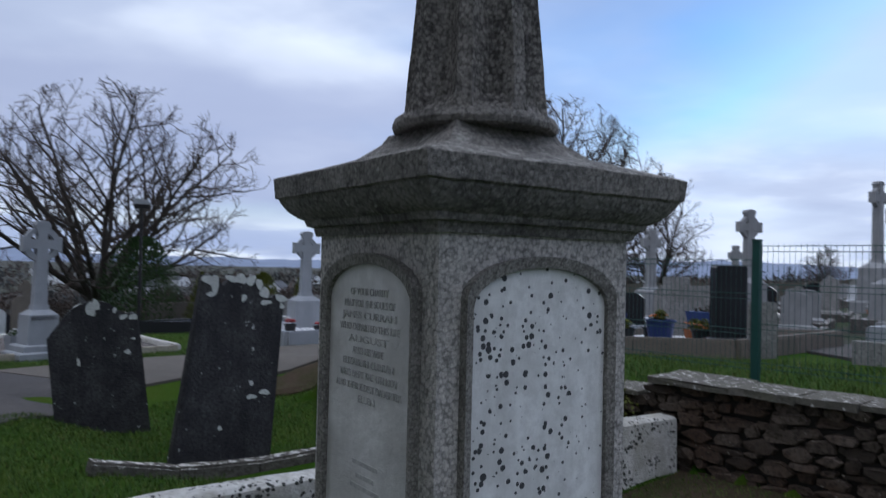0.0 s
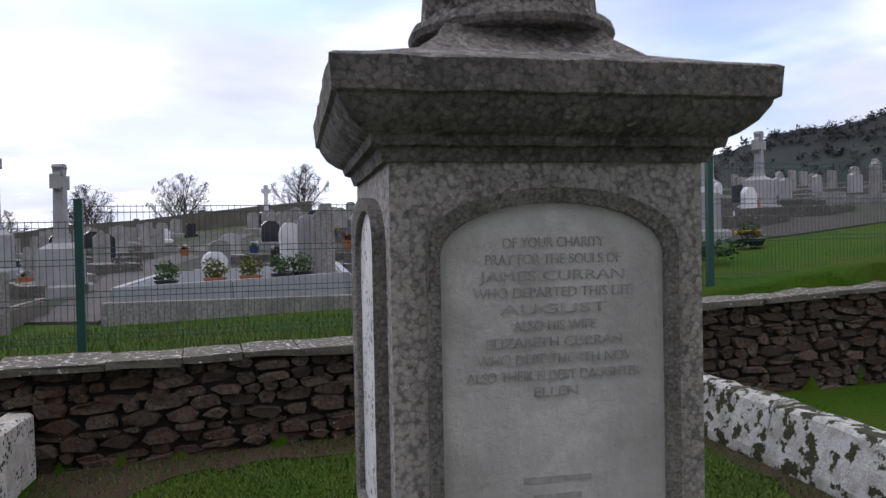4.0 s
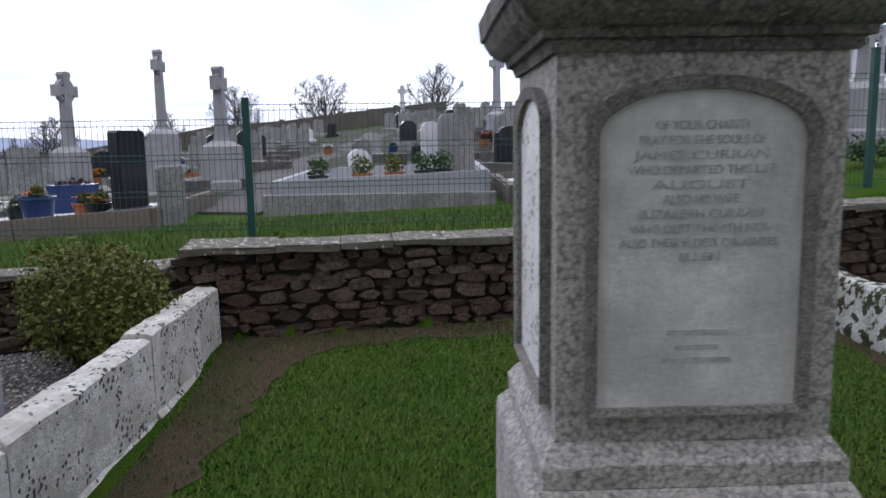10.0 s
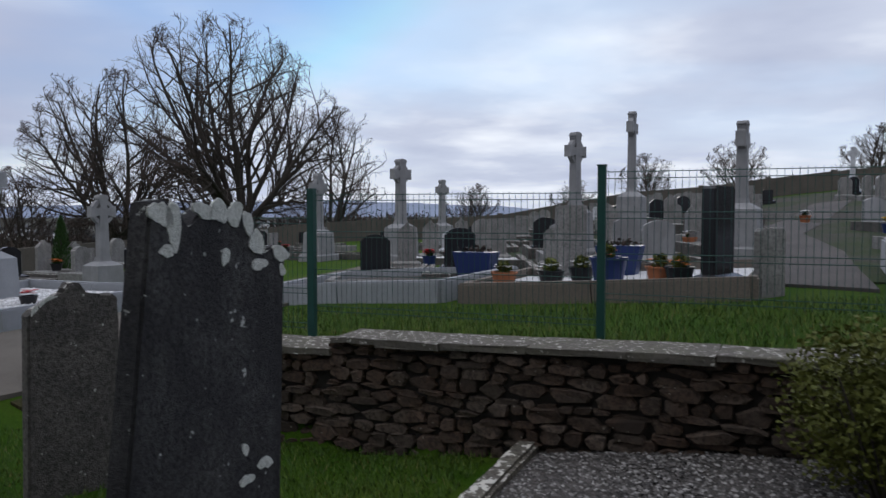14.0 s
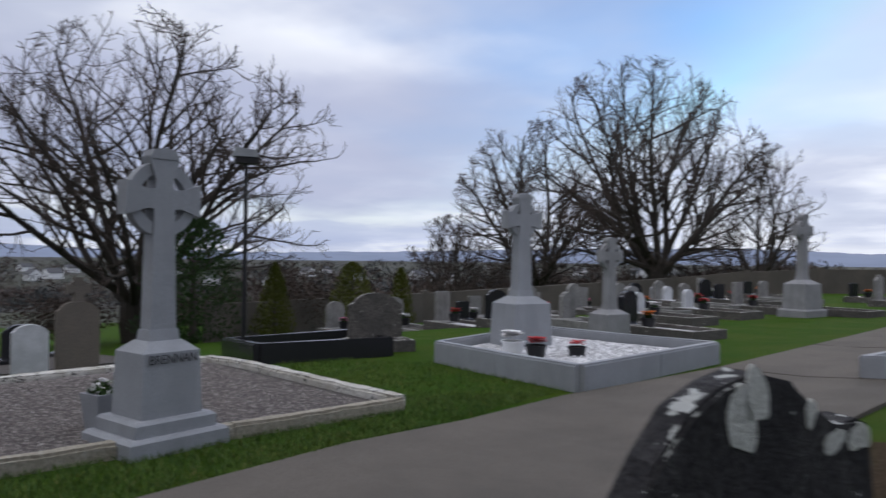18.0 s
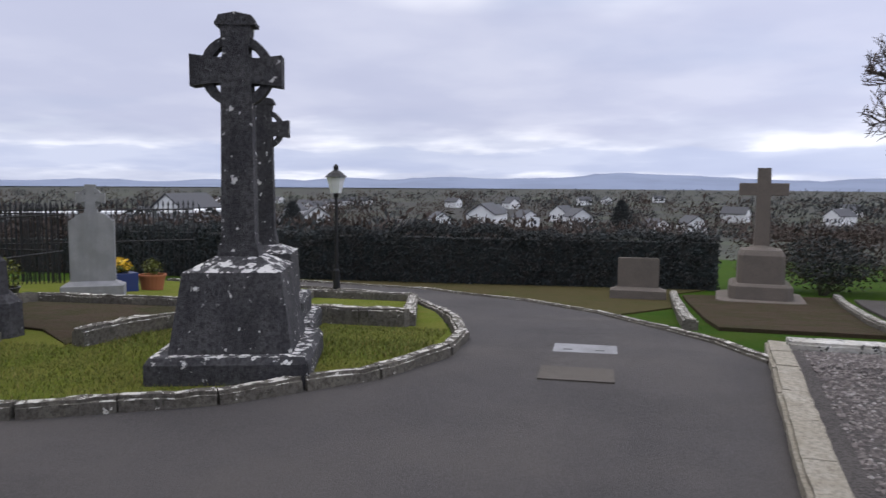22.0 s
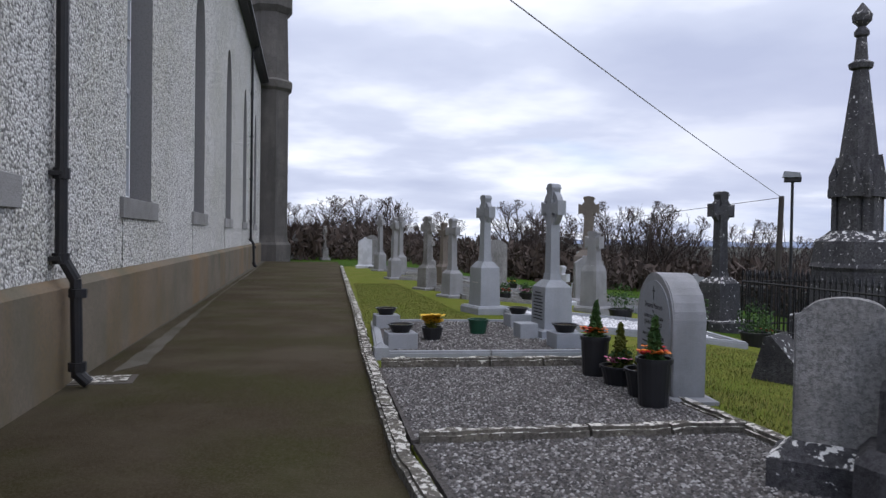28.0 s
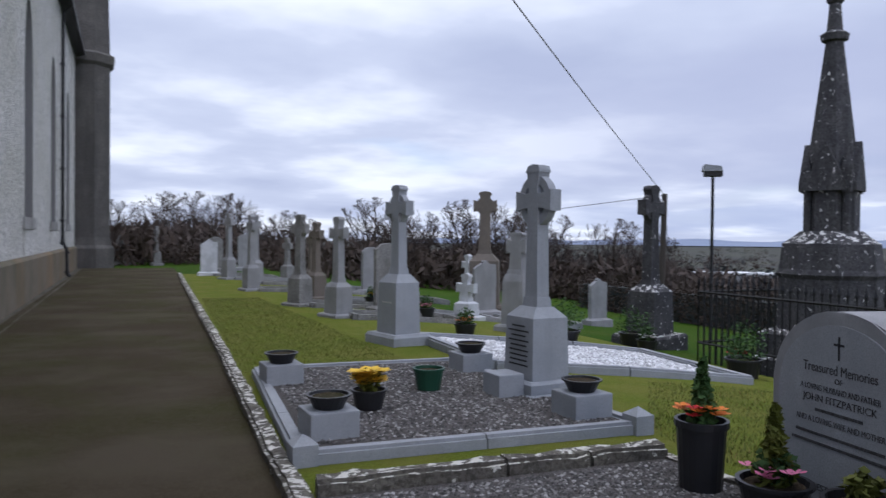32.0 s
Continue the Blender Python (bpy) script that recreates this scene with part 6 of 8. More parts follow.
for k in range(25):
    f = k / 24
    p = a.lerp(b, f) - Vector((0, 0, 0.12 * math.sin(math.pi * f)))
    if last is not None:
        tube(bm, last, p, 0.012, 0.012, 5)
    last = p
part("wire", bm, GREYST, e)
bm = B()
tube(bm, b, (-22, -60, 1.5), 0.012, 0.015, 4)
part("wire", bm, IRON, e)
# ---- the new cemetery beyond the wall ----
celtic_cross(0.52, 14.7, 60, 2.55, PALE, "tall pale ringed stone cross in the new cemetery", ped=(0.6, 0.8), steps_=((0.85, 0.3),), shaft=0.22, arm=0.3)
celtic_cross(2.0, 20.7, 75, 3.45, PALE, "very tall pale ringed stone cross in the new cemetery", ped=(0.8, 1.0), steps_=((1.1, 0.3),), shaft=0.28, arm=0.35)
celtic_cross(3.41, 13.7, 70, 2.38, PALE, "pale stone cross with a broad pedestal in the new cemetery", ped=(0.75, 0.75), steps_=((0.95, 0.2),), shaft=0.26, arm=0.26)
celtic_cross(-4.6, 21.4, 60, 3.0, PALE, "tall pale ringed stone cross beside the cemetery road", ped=(0.8, 0.9), steps_=((1.1, 0.2),), shaft=0.3, arm=0.36)
celtic_cross(-7.7, 22.9, 70, 2.8, PALE, "pale ringed stone cross among kerbed graves", ped=(0.8, 0.8), steps_=((1.0, 0.2),), shaft=0.28, arm=0.36)
celtic_cross(-5.33, 32.2, 60, 2.9, PALE, "distant pale ringed stone cross", ped=(0.8, 0.8), steps_=((1.0, 0.2),), shaft=0.28, arm=0.36)
celtic_cross(12.8, 7.4, 20, 1.95, PALE, "pale ringed stone cross on the rising ground", ped=(0.6, 0.7), steps_=((0.85, 0.2),), shaft=0.24, arm=0.26)
celtic_cross(18.7, 11.0, 20, 2.0, PALE, "pale stone cross on the rising ground", ped=(0.7, 0.7), steps_=((0.9, 0.2),), shaft=0.24, arm=0.28)
celtic_cross(13.86, 15.94, 20, 2.79, WHITEST, "tall white marble cross over a wide plot", ped=(0.8, 1.17), shaft=0.22, arm=0.27)


def plot(x0, y0, w, d, yaw, kerb, fill, h=0.25, label="granite kerb round a grave plot", group="new cemetery plots"):
    """A kerbed grave, its near left corner at x0, y0."""
    c, s = math.cos(radians(yaw)), math.sin(radians(yaw))
    P = lambda u, v: (x0 + u * c - v * s, y0 + u * s + v * c)
    kerb_run("grave_kerb", [P(0, 0), P(w, 0), P(w, d), P(0, d)], 0.14, h, kerb, label, 1.4, closed=True, group=group, rough=0.003)
    patch("gravel", [P(0.05, 0.05), P(w - 0.05, 0.05), P(w - 0.05, d - 0.05), P(0.05, d - 0.05)], h * 0.55, fill, "stone chippings on a grave", "gravel", grid=1.2)
    return P


P1 = plot(-4.25, 10.5, 3.3, 2.2, -21, PALE2, GRAVEL, 0.28)
P2 = plot(-0.85, 9.15, 3.4, 2.4, -18, BROWNST, MARBLECHIP, 0.24)
headstone(2.12, 8.55, 55, 0.50, 1.22, 0.16, BLACKST, "tall polished black headstone in the new cemetery", "flat", base=(0.75, 0.4, 0.25))
headstone(2.62, 8.35, 30, 0.34, 0.72, 0.12, GREYST, "grey stone block beside a black headstone", "flat")
headstone(*P2(0.75, 2.0), 10, 0.44, 1.15, 0.12, GREYST, "plain grey slab headstone in the new cemetery", "flat")
for u, v, kind in ((1.75, 0.45, "blue"), (2.35, 0.5, "terra"), (1.0, 0.5, "dark"), (0.4, 0.4, "terra"), (2.6, 0.35, "dark"), (1.3, 0.8, "dark")):
    x, y = P2(u, v)
    m = {"blue": BLUEPOT, "terra": TERRA, "dark": BLACKPOT}[kind]
    pot(x, y, 0.2 if kind == "blue" else 0.15, 0.34 if kind == "blue" else 0.2, m, {"blue": "blue glazed pot with plants", "terra": "terracotta pot with plants", "dark": "dark pot with plants"}[kind], [("bush", LEAF_OLIVE, 0.18), (8, (REDP, WHITEP, ORGP)[int(u * 10) % 3], 0.05)], z=H(x, y) + 0.14, group="pots in the new cemetery")
for x, y, yaw in ((*P1(2.9, 1.7), -15), (*P2(1.5, 1.9), -15)):
    e = thing("trough", "dark tapered trough planter on a grave", "planter", pose(x, y, H(x, y) + 0.12, 0, 0, yaw))
    bm = B()
    frus(bm, 0.0, 0.42, 0.46, 0.3, 0.62, 0.4)
    part("box", bm, BLUEPOT, e)
    part("planting", leaf_cloud(B(), (0, 0, 0.44), (0.3, 0.18, 0.08), 90, 0.04, random.Random(3), 0.1), LEAF_BROWN, e)
P3 = plot(3.9, 8.15, 2.75, 3.2, -17, PALE2, MARBLECHIP, 0.42)
bm = B()
x, y = P3(1.38, -0.12)
box(bm, -1.5, 1.5, -0.08, 0.08, -0.15, 0.2, 0.01)
tagged(part("plot_footing", bm, GREYST), "dark concrete footing under a raised grave", "kerb").matrix_basis = pose(x, y, H(x, y), 0, 0, -17)
for u, v, m in ((0.5, 0.5, BLACKPOT), (1.1, 0.45, TERRA), (1.55, 0.4, TERRA), (1.95, 0.35, BLACKPOT), (2.2, 0.5, BLACKPOT)):
    x, y = P3(u, v)
    pot(x, y, 0.13, 0.2, m, "small pot with an evergreen on white chippings", [("bush", LEAF_DARK if m is BLACKPOT else LEAF_OLIVE, 0.3)], z=H(x, y) + 0.24, group="pots in the new cemetery")
for u, v, h, m in ((2.3, 1.2, 0.95, PALE), (2.5, 0.9, 1.0, GREYST), (2.05, 1.5, 0.85, WHITEST)):
    headstone(*P3(u, v), -10, 0.3, h + 0.25, 0.12, m, "slender upright stone among potted plants", "round")
P4 = plot(6.75, 6.95, 2.9, 2.6, -17, BROWNST, MARBLECHIP, 0.22)
for u, v, m in ((0.7, 0.9, PINKP), (1.0, 0.7, REDP), (1.5, 0.8, WHITEP), (1.8, 1.0, REDP), (2.1, 0.9, YELP), (1.25, 1.1, PINKP)):
    x, y = P4(u, v)
    pot(x, y, 0.15, 0.12, BLACKPOT, "wreath and flowers on a grave", [(40, m, 0.08), ("bush", LEAF_DARK, 0.16)], z=H(x, y) + 0.13, group="flowers on the pink plot")
x, y = P4(2.15, 0.35)
pot(x, y, 0.2, 0.22, REDP, "bright red tub on a grave", [], z=H(x, y) + 0.13)
headstone(*P4(2.75, 0.9), 5, 0.75, 0.75, 0.14, GREYST, "grey headstone with a dark face", "flat")
headstone(*P4(2.6, 2.0), 5, 0.42, 1.35, 0.14, GREYST, "tall grey stone pillar by the flower plot", "flat")
e = thing("grave_plaque", "slanting pale marble book on a stand", "plaque", pose(*P4(2.2, 0.8), H(*P4(2.2, 0.8)) + 0.14, 0, 0, 10))
bm = B()
slab(bm, [(-0.2, 0), (0.2, 0), (0.16, 0.05), (0.05, 0.42), (0.0, 0.42)], -0.16, 0.16)
part("book", bm, PALE, e)
# daffodils and shrubs near the slope
pot(12.2, 5.9, 0.2, 0.1, BLACKPOT, "yellow daffodils and green shrubs", [("bush", LEAF_DARK, 0.3), (30, YELP, 0.07)])
part_bm = leaf_cloud(B(), (10.6, 5.3, H(10.6, 5.3) + 0.2), (0.7, 0.35, 0.16), 500, 0.04, random.Random(8), 0.2)
tagged(part("ground_shrub", part_bm, LEAF_DARK), "low green shrub beside graves", "shrub")

# rows of graves: a few kinds, placed row by row up the slope
rng = random.Random(11)
KINDS = [("round", WHITEST), ("shoulder", GREYST), ("flat", GREYST), ("round", GREYST), ("scroll", GREYST), ("flat", BLACKST), ("peak", PALE), ("shoulder", BLACKST), ("flat", GREYST)]
PROTO = []
for k, (top, m) in enumerate(KINDS):
    lab = {"white_marble": "white marble headstone in a row", "pale_limestone": "pale limestone headstone in a row", "grey_stone": "grey stone headstone in a row", "polished_black_granite": "polished black headstone in a row", "clean_grey_granite": "clean grey granite headstone in a row"}[m.name]
    PROTO.append([top, m, lab, None, 0.42 + 0.05 * (k % 4), 0.70 + 0.09 * (k % 5)])
CROSS = []


def place_stone(x, y, yaw, k):
    p = PROTO[k % len(PROTO)]
    if p[3] is None:
        p[3] = headstone(x, y, yaw, p[4], p[5], 0.14, p[1], p[2], p[0], group="new cemetery headstones", base=(p[4] + 0.2, 0.4, 0.2))
    else:
        copy_thing(p[3], Matrix.Translation((x, y, H(x, y))) @ pose(0, 0, 0, 0, 0, yaw))


def place_cross(x, y, yaw, k):
    if len(CROSS) < 3:
        CROSS.append(celtic_cross(x, y, yaw, 2.0 + 0.35 * len(CROSS), (PALE, WHITEST, PALE2)[len(CROSS)], ("pale stone cross in a row of graves", "white marble cross in a row of graves", "grey granite cross in a row of graves")[len(CROSS)], ped=(0.55, 0.6), steps_=((0.8, 0.2),), shaft=0.22, arm=0.27, group="new cemetery crosses"))
    else:
        copy_thing(CROSS[k % 3], Matrix.Translation((x, y, H(x, y))) @ pose(0, 0, 0, 0, 0, yaw))


KP = []


def place_plot(x, y, yaw, k):
    if len(KP) < 3:
        e = thing("grave_plot", ("grey kerbed plot with grey gravel", "dark kerbed plot with gravel", "dark kerbed plot with white chippings")[len(KP)], "grave", Matrix.Translation((x, y, H(x, y))) @ pose(0, 0, 0, 0, 0, yaw), "kerbed plots in rows")
        kb, fl = ((GREYST, GRAVEL), (ROUGHST, GRAVEL), (ROUGHST, MARBLECHIP))[len(KP)]
        for a in ((-0.55, 0.55, -2.0, -1.88), (-0.55, -0.43, -1.88, 0.1), (0.43, 0.55, -1.88, 0.1)):
            bm = B()
            box(bm, *a, -0.3, 0.2, 0.01)
            part("kerb", bm, kb, e)
        bm = B()
        box(bm, -0.43, 0.43, -1.88, 0.1, -0.3, 0.12)
        part("chipping_bed", bm, fl, e)
        KP.append(e)
    else:
        copy_thing(KP[k % 3], Matrix.Translation((x, y, H(x, y))) @ pose(0, 0, 0, 0, 0, yaw))


patch("cemetery_ground", [(-2.4, 10.6), (0.6, 10.0), (4.0, 9.2), (9.5, 7.6), (14.0, 6.2), (24, 4.5), (70, -2.0), (70, 40), (30, 46), (0, 46), (-1.5, 30)], 0.006, GRAVEYARD, "trodden gravel and grass between the new graves", "ground", grid=1.2)
taken = [(0.52, 14.7), (2.0, 20.7), (3.41, 13.7), (13.86, 15.94), (12.8, 7.4), (18.7, 11.0), (-4.6, 21.4), (-7.7, 22.9)]
n = 0
for row in range(13):
    y = 13.0 + row * 2.75
    x = -3.2 + 0.3 * math.sin(row * 3.1)
    while x < 34:
        yy = y - 0.17 * x + rng.uniform(-0.25, 0.25)
        road = abs(x - (3.4 + (yy - 9) * 0.27)) < 1.3
        if not road and yy > 5.9 and min(math.hypot(x - a, yy - b) for a, b in taken) > 1.1 and not (3.5 < x < 10.6 and yy < 11.3):
            n += 1
            if rng.random() < (0.08 if x > 11 else 0.03) and row > 1:
                place_cross(x, yy, 62 + rng.uniform(-25, 25) if x < 6 else 10 + rng.uniform(-12, 12), n)
            else:
                place_stone(x, yy, 8 + rng.uniform(-8, 8), rng.randrange(9))
            if row < 8:
                place_plot(x, yy - 0.1, 8, n)
        x += rng.uniform(1.25, 2.1)
# graves west of the cemetery road
for row in range(7):
    for col in range(6):
        x, y = -9.4 - col * 1.9 + rng.uniform(-0.3, 0.3) + row * 0.5, 15.6 + row * 2.8 + rng.uniform(-0.3, 0.3) + 0.15 * col
        if rng.random() < 0.82 and math.hypot(x + 7.7, y - 22.9) > 1.2 and x < -6.6:
            n += 1
            place_stone(x, y, 75 + rng.uniform(-8, 8), rng.randrange(9))
            place_plot(x, y, 75, n)
            if rng.random() < 0.6:
                pot(x + 0.5, y - 0.1, 0.14, 0.2, BLACKPOT, "small pot of bright grave flowers", [(20, rng.choice((REDP, WHITEP, ORGP, REDP, PINKP)), 0.08), ("bush", LEAF_DARK, 0.15)], z=H(x + 0.5, y - 0.1) + 0.14, group="flowers among the graves")
for k in range(26):
    x = rng.uniform(-3, 20)
    y = rng.uniform(13, 24) - 0.17 * x
    pot(x, y, 0.14, 0.2, (BLACKPOT, TERRA, BLUEPOT)[k % 3], "small pot of bright grave flowers", [(20, rng.choice((REDP, WHITEP, ORGP, YELP, PINKP)), 0.08), ("bush", LEAF_DARK, 0.15)], z=H(x, y) + 0.1, group="flowers among the graves")

# ---- rubble wall with coping, and the green mesh fence ----
WALL_RUNS = ((-2.95, -1.33, 0.50, 0.52), (-1.33, 2.72, 0.615, 0.735), (2.82, 7.85, 0.885, 0.915), (7.85, 14.0, 1.05, 1.25))


def coping_z(x):
    for x0, x1, z0, z1 in WALL_RUNS:
        if x <= x1:
            return z0 + (z1 - z0) * max(0.0, (x - x0) / (x1 - x0))
    return 1.25


FENCE = thing("mesh_fence", "dark green welded mesh fence on steel posts behind the wall", "fence", pose(0, 0, 0))
posts = [(-2.9, 6.38), (-1.8, 6.19), (0.77, 5.74), (3.43, 5.19), (6.33, 4.64), (9.48, 4.04), (12.4, 3.5)]
tops = [1.60, 1.81, 1.97, 2.10, 2.34, 2.53, 2.7]
for (x, y), t in zip(posts, tops):
    bm = B()
    box(bm, -0.032, 0.032, -0.032, 0.032, coping_z(x) - 0.3, t, 0.004)
    p = part("post", bm, GREENPOST, FENCE)
    p.matrix_basis = pose(x, y + 0.12, 0, 0, 0, -10)
    bm = B()
    box(bm, -0.036, 0.036, -0.036, 0.036, t, t + 0.015)
    part("cap", bm, GREENPOST, p)
for i in range(len(posts) - 1):
    (x0, y0), (x1, y1) = posts[i], posts[i + 1]
    y0, y1 = y0 + 0.12, y1 + 0.12
    z0, z1, zt0, zt1 = coping_z(x0) + 0.06, coping_z(x1) + 0.06, min(tops[i], tops[i + 1]) - 0.03, min(tops[i], tops[i + 1]) - 0.03
    n_w = int(math.hypot(x1 - x0, y1 - y0) / 0.05)
    bm = B()
    for k in range(1, n_w):
        f = k / n_w
        x, y = x0 + (x1 - x0) * f, y0 + (y1 - y0) * f
        tube(bm, (x, y, max(z0, z1) - 0.05), (x, y, zt0), 0.0022, 0.0022, 4)
    for f in (0.02, 0.34, 0.67, 0.985):
        z = max(z0, z1) * (1 - f) + zt0 * f
        tube(bm, (x0, y0 - 0.006, z), (x1, y1 - 0.006, z), 0.0035, 0.0035, 4)
        tube(bm, (x0, y0 + 0.02, z - 0.05), (x1, y1 + 0.02, z - 0.05), 0.0035, 0.0035, 4)
    part("mesh_panel", bm, GREENPOST, FENCE)


def leafy(name, label, cat, at, radii, count, size, mat, seed, twigs=True, group=""):
    e = thing(name, label, cat, pose(*at), group)
    rng = random.Random(seed)
    bm = B()
    for _ in range(7):
        c = (rng.uniform(-0.45, 0.45) * radii[0], rng.uniform(-0.45, 0.45) * radii[1], radii[2] * rng.uniform(0.75, 1.15))
        leaf_cloud(bm, c, (radii[0] * 0.62, radii[1] * 0.62, radii[2] * 0.72), count // 7, size, rng, 0.45)
    part("foliage", bm, mat, e)
    bm = B()
    for _ in range(14):
        a, r = rng.uniform(0, 6.3), rng.uniform(0.3, 0.8)
        tube(bm, (0.05 * math.cos(a), 0.05 * math.sin(a), -0.1), (radii[0] * r * math.cos(a), radii[1] * r * math.sin(a), radii[2] * rng.uniform(0.8, 1.6)), 0.014, 0.004, 4)
    part("stems", bm, BARK, e)
    return e


leafy("box_bush", "rounded olive-green box bush against the rubble wall", "bush", (2.24, 3.98, 0.02), (0.62, 0.60, 0.60), 10500, 0.021, LEAF_OLIVE, 21)
# ---- trees, hedge and the country beyond ----
def bare_tree(name, label, at, height, half, seed, leaders=5, low=0.16, group="", twig=0.012, turn=0.0, dense=1.0, off=(0.0, 0.0)):
    """A winter tree: stems fan out from the bole into a domed crown, each feathered with upturned branches, shoots and twigs."""
    rs = random.Random(seed)
    e = thing(name, label, "tree", pose(*at, 0, 0, turn), group)
    z0 = height * low
    mid = z0 + (height - z0) * 0.30
    limbs, twigs = ([], []), ([], [])

    def inside_crown(p, slack=1.0):
        dz = (p.z - mid) / ((height - mid) if p.z > mid else (mid - z0 * 0.55))
        rise = min(1.0, max(0.0, p.z / mid))
        dx, dy = p.x - off[0] * rise, p.y - off[1] * rise
        az = math.atan2(dy, dx)
        wob = 1 + 0.09 * math.sin(3 * az + seed) + 0.07 * math.sin(5 * az + 2 * seed + 4 * dz)
        return (dx * dx + dy * dy) / (half * half * wob * wob) + dz * dz < slack

    def run(store, pts, r0, r1, m):
        vs, fs = store
        k = len(vs)
        for i, p in enumerate(pts):
            d = (pts[min(i + 1, len(pts) - 1)] - pts[max(i - 1, 0)]).normalized()
            u = d.cross(Vector((0.31, 0.52, 0.8))).normalized()
            w = d.cross(u)
            r = r0 + (r1 - r0) * i / (len(pts) - 1)
            for a in range(m):
                an = 2 * math.pi * a / m
                vs.append(tuple(p + r * (math.cos(an) * u + math.sin(an) * w)))
        for i in range(len(pts) - 1):
            for a in range(m):
                b = (a + 1) % m
                fs.append((k + i * m + a, k + i * m + b, k + (i + 1) * m + b, k + (i + 1) * m + a))

    def grow(p, d, length, n, rise, wander):
        pts = [p.copy()]
        for i in range(n):
            d = (d + Vector((rs.gauss(0, wander), rs.gauss(0, wander), rs.gauss(0, wander) + rise))).normalized()
            p = p + d * (length / n)
            if i > 0 and not inside_crown(p, 1.06):
                break
            pts.append(p)
        return pts

    def aside(d, angle):
        u = d.orthogonal().normalized()
        u.rotate(Matrix.Rotation(rs.uniform(0, 2 * math.pi), 3, d))
        return (d * math.cos(angle) + u * math.sin(angle)).normalized()

    def branch(p, d, length, r, level):
        n = (10, 8, 5, 3)[level]
        pts = grow(p, d, length, n, (0.022, 0.045, 0.07, 0.06)[level], (0.085, 0.12, 0.15, 0.16)[level])
        if len(pts) < 2:
            return
        tip = max(twig * 0.45, r * 0.25)
        run(limbs if level < 2 else twigs, pts, r, tip, (7, 5, 3, 3)[level])
        if level == 3:
            return
        kids = int((13, 8, 4.6)[level] * dense * rs.uniform(0.8, 1.2))
        for k in range(kids):
            f = ((0.16, 0.14, 0.2)[level] + (k + rs.random()) / kids * (0.86, 0.88, 0.82)[level]) * (len(pts) - 1)
            i = min(int(f), len(pts) - 2)
            q = pts[i].lerp(pts[i + 1], f - i)
            along = (pts[i + 1] - pts[i]).normalized()
            share = 1 - 0.55 * f / (len(pts) - 1)
            size = length * (0.52, 0.46, 0.50)[level] * share * rs.uniform(0.75, 1.2)
            size = max(size, height * (0.09, 0.05, 0.028)[level])
            here = r + (tip - r) * f / (len(pts) - 1)
            branch(q, aside(along, radians(rs.uniform(30, 60))), size, max(twig * (1.5, 1.0, 0.75)[level], min(here * 0.7, size * 0.016)), level + 1)

    bole = height * 0.026
    for k in range(leaders):
        az = 2 * math.pi * (k + rs.uniform(-0.25, 0.25)) / leaders
        tilt = radians((8, 50, 28, 72, 40, 62)[k % 6] + rs.uniform(-5, 5))
        foot = Vector((math.cos(az), math.sin(az), 0)) * bole * 0.5
        fork = Vector((foot.x * 2.2, foot.y * 2.2, z0 * rs.uniform(0.7, 1.25)))
        run(limbs, [foot - Vector((0, 0, 0.3)), foot.lerp(fork, 0.5) + Vector((rs.gauss(0, 0.05), rs.gauss(0, 0.05), 0)), fork], bole * rs.uniform(0.75, 1.0), bole * 0.52, 8)
        d = Vector((math.cos(az) * math.sin(tilt) + off[0] / height, math.sin(az) * math.sin(tilt) + off[1] / height, math.cos(tilt))).normalized()
        branch(fork, d, height * 1.05 * (1 - 0.2 * math.sin(tilt)), bole * 0.52, 0)
    for nm, (vs, fs), m in (("trunk", limbs, BARK), ("crown", twigs, TWIG)):
        me = bpy.data.meshes.new(nm)
        me.from_pydata(vs, [], fs)
        me.materials.append(m)
        new(nm, me).parent = e
    return e


def Z(x, y, dz=0.0):
    return (x, y, H(x, y) + dz)


bare_tree("bare_tree", "tall leafless tree with several stems and fine twigs", Z(-26.2, 13.7), 10.8, 6.7, 4, leaders=12, low=0.15, twig=0.017, off=(0.2, 0.6))
bare_tree("bare_tree", "large leafless tree with a broad domed crown", Z(-21.2, 45.7), 15.4, 7.6, 12, leaders=14, low=0.14, twig=0.021, dense=1.08, off=(-1.5, -0.5))
bare_tree("bare_tree", "leafless tree with a rounded crown", Z(-27.6, 42.0), 11.9, 5.3, 7, leaders=11, low=0.14, twig=0.021, off=(-0.8, -0.2))
bare_tree("bare_tree", "small leafless tree by the cemetery wall", Z(-15.6, 47.5), 8.9, 4.2, 9, leaders=8, low=0.10, twig=0.017, dense=0.85, off=(0.6, 0.2))
small2 = bare_tree("bare_tree", "small leafless hedgerow tree in brown scrub", Z(-31, 38), 6.0, 3.9, 15, leaders=10, low=0.06, twig=0.017, group="hedgerow trees")
rng = random.Random(31)
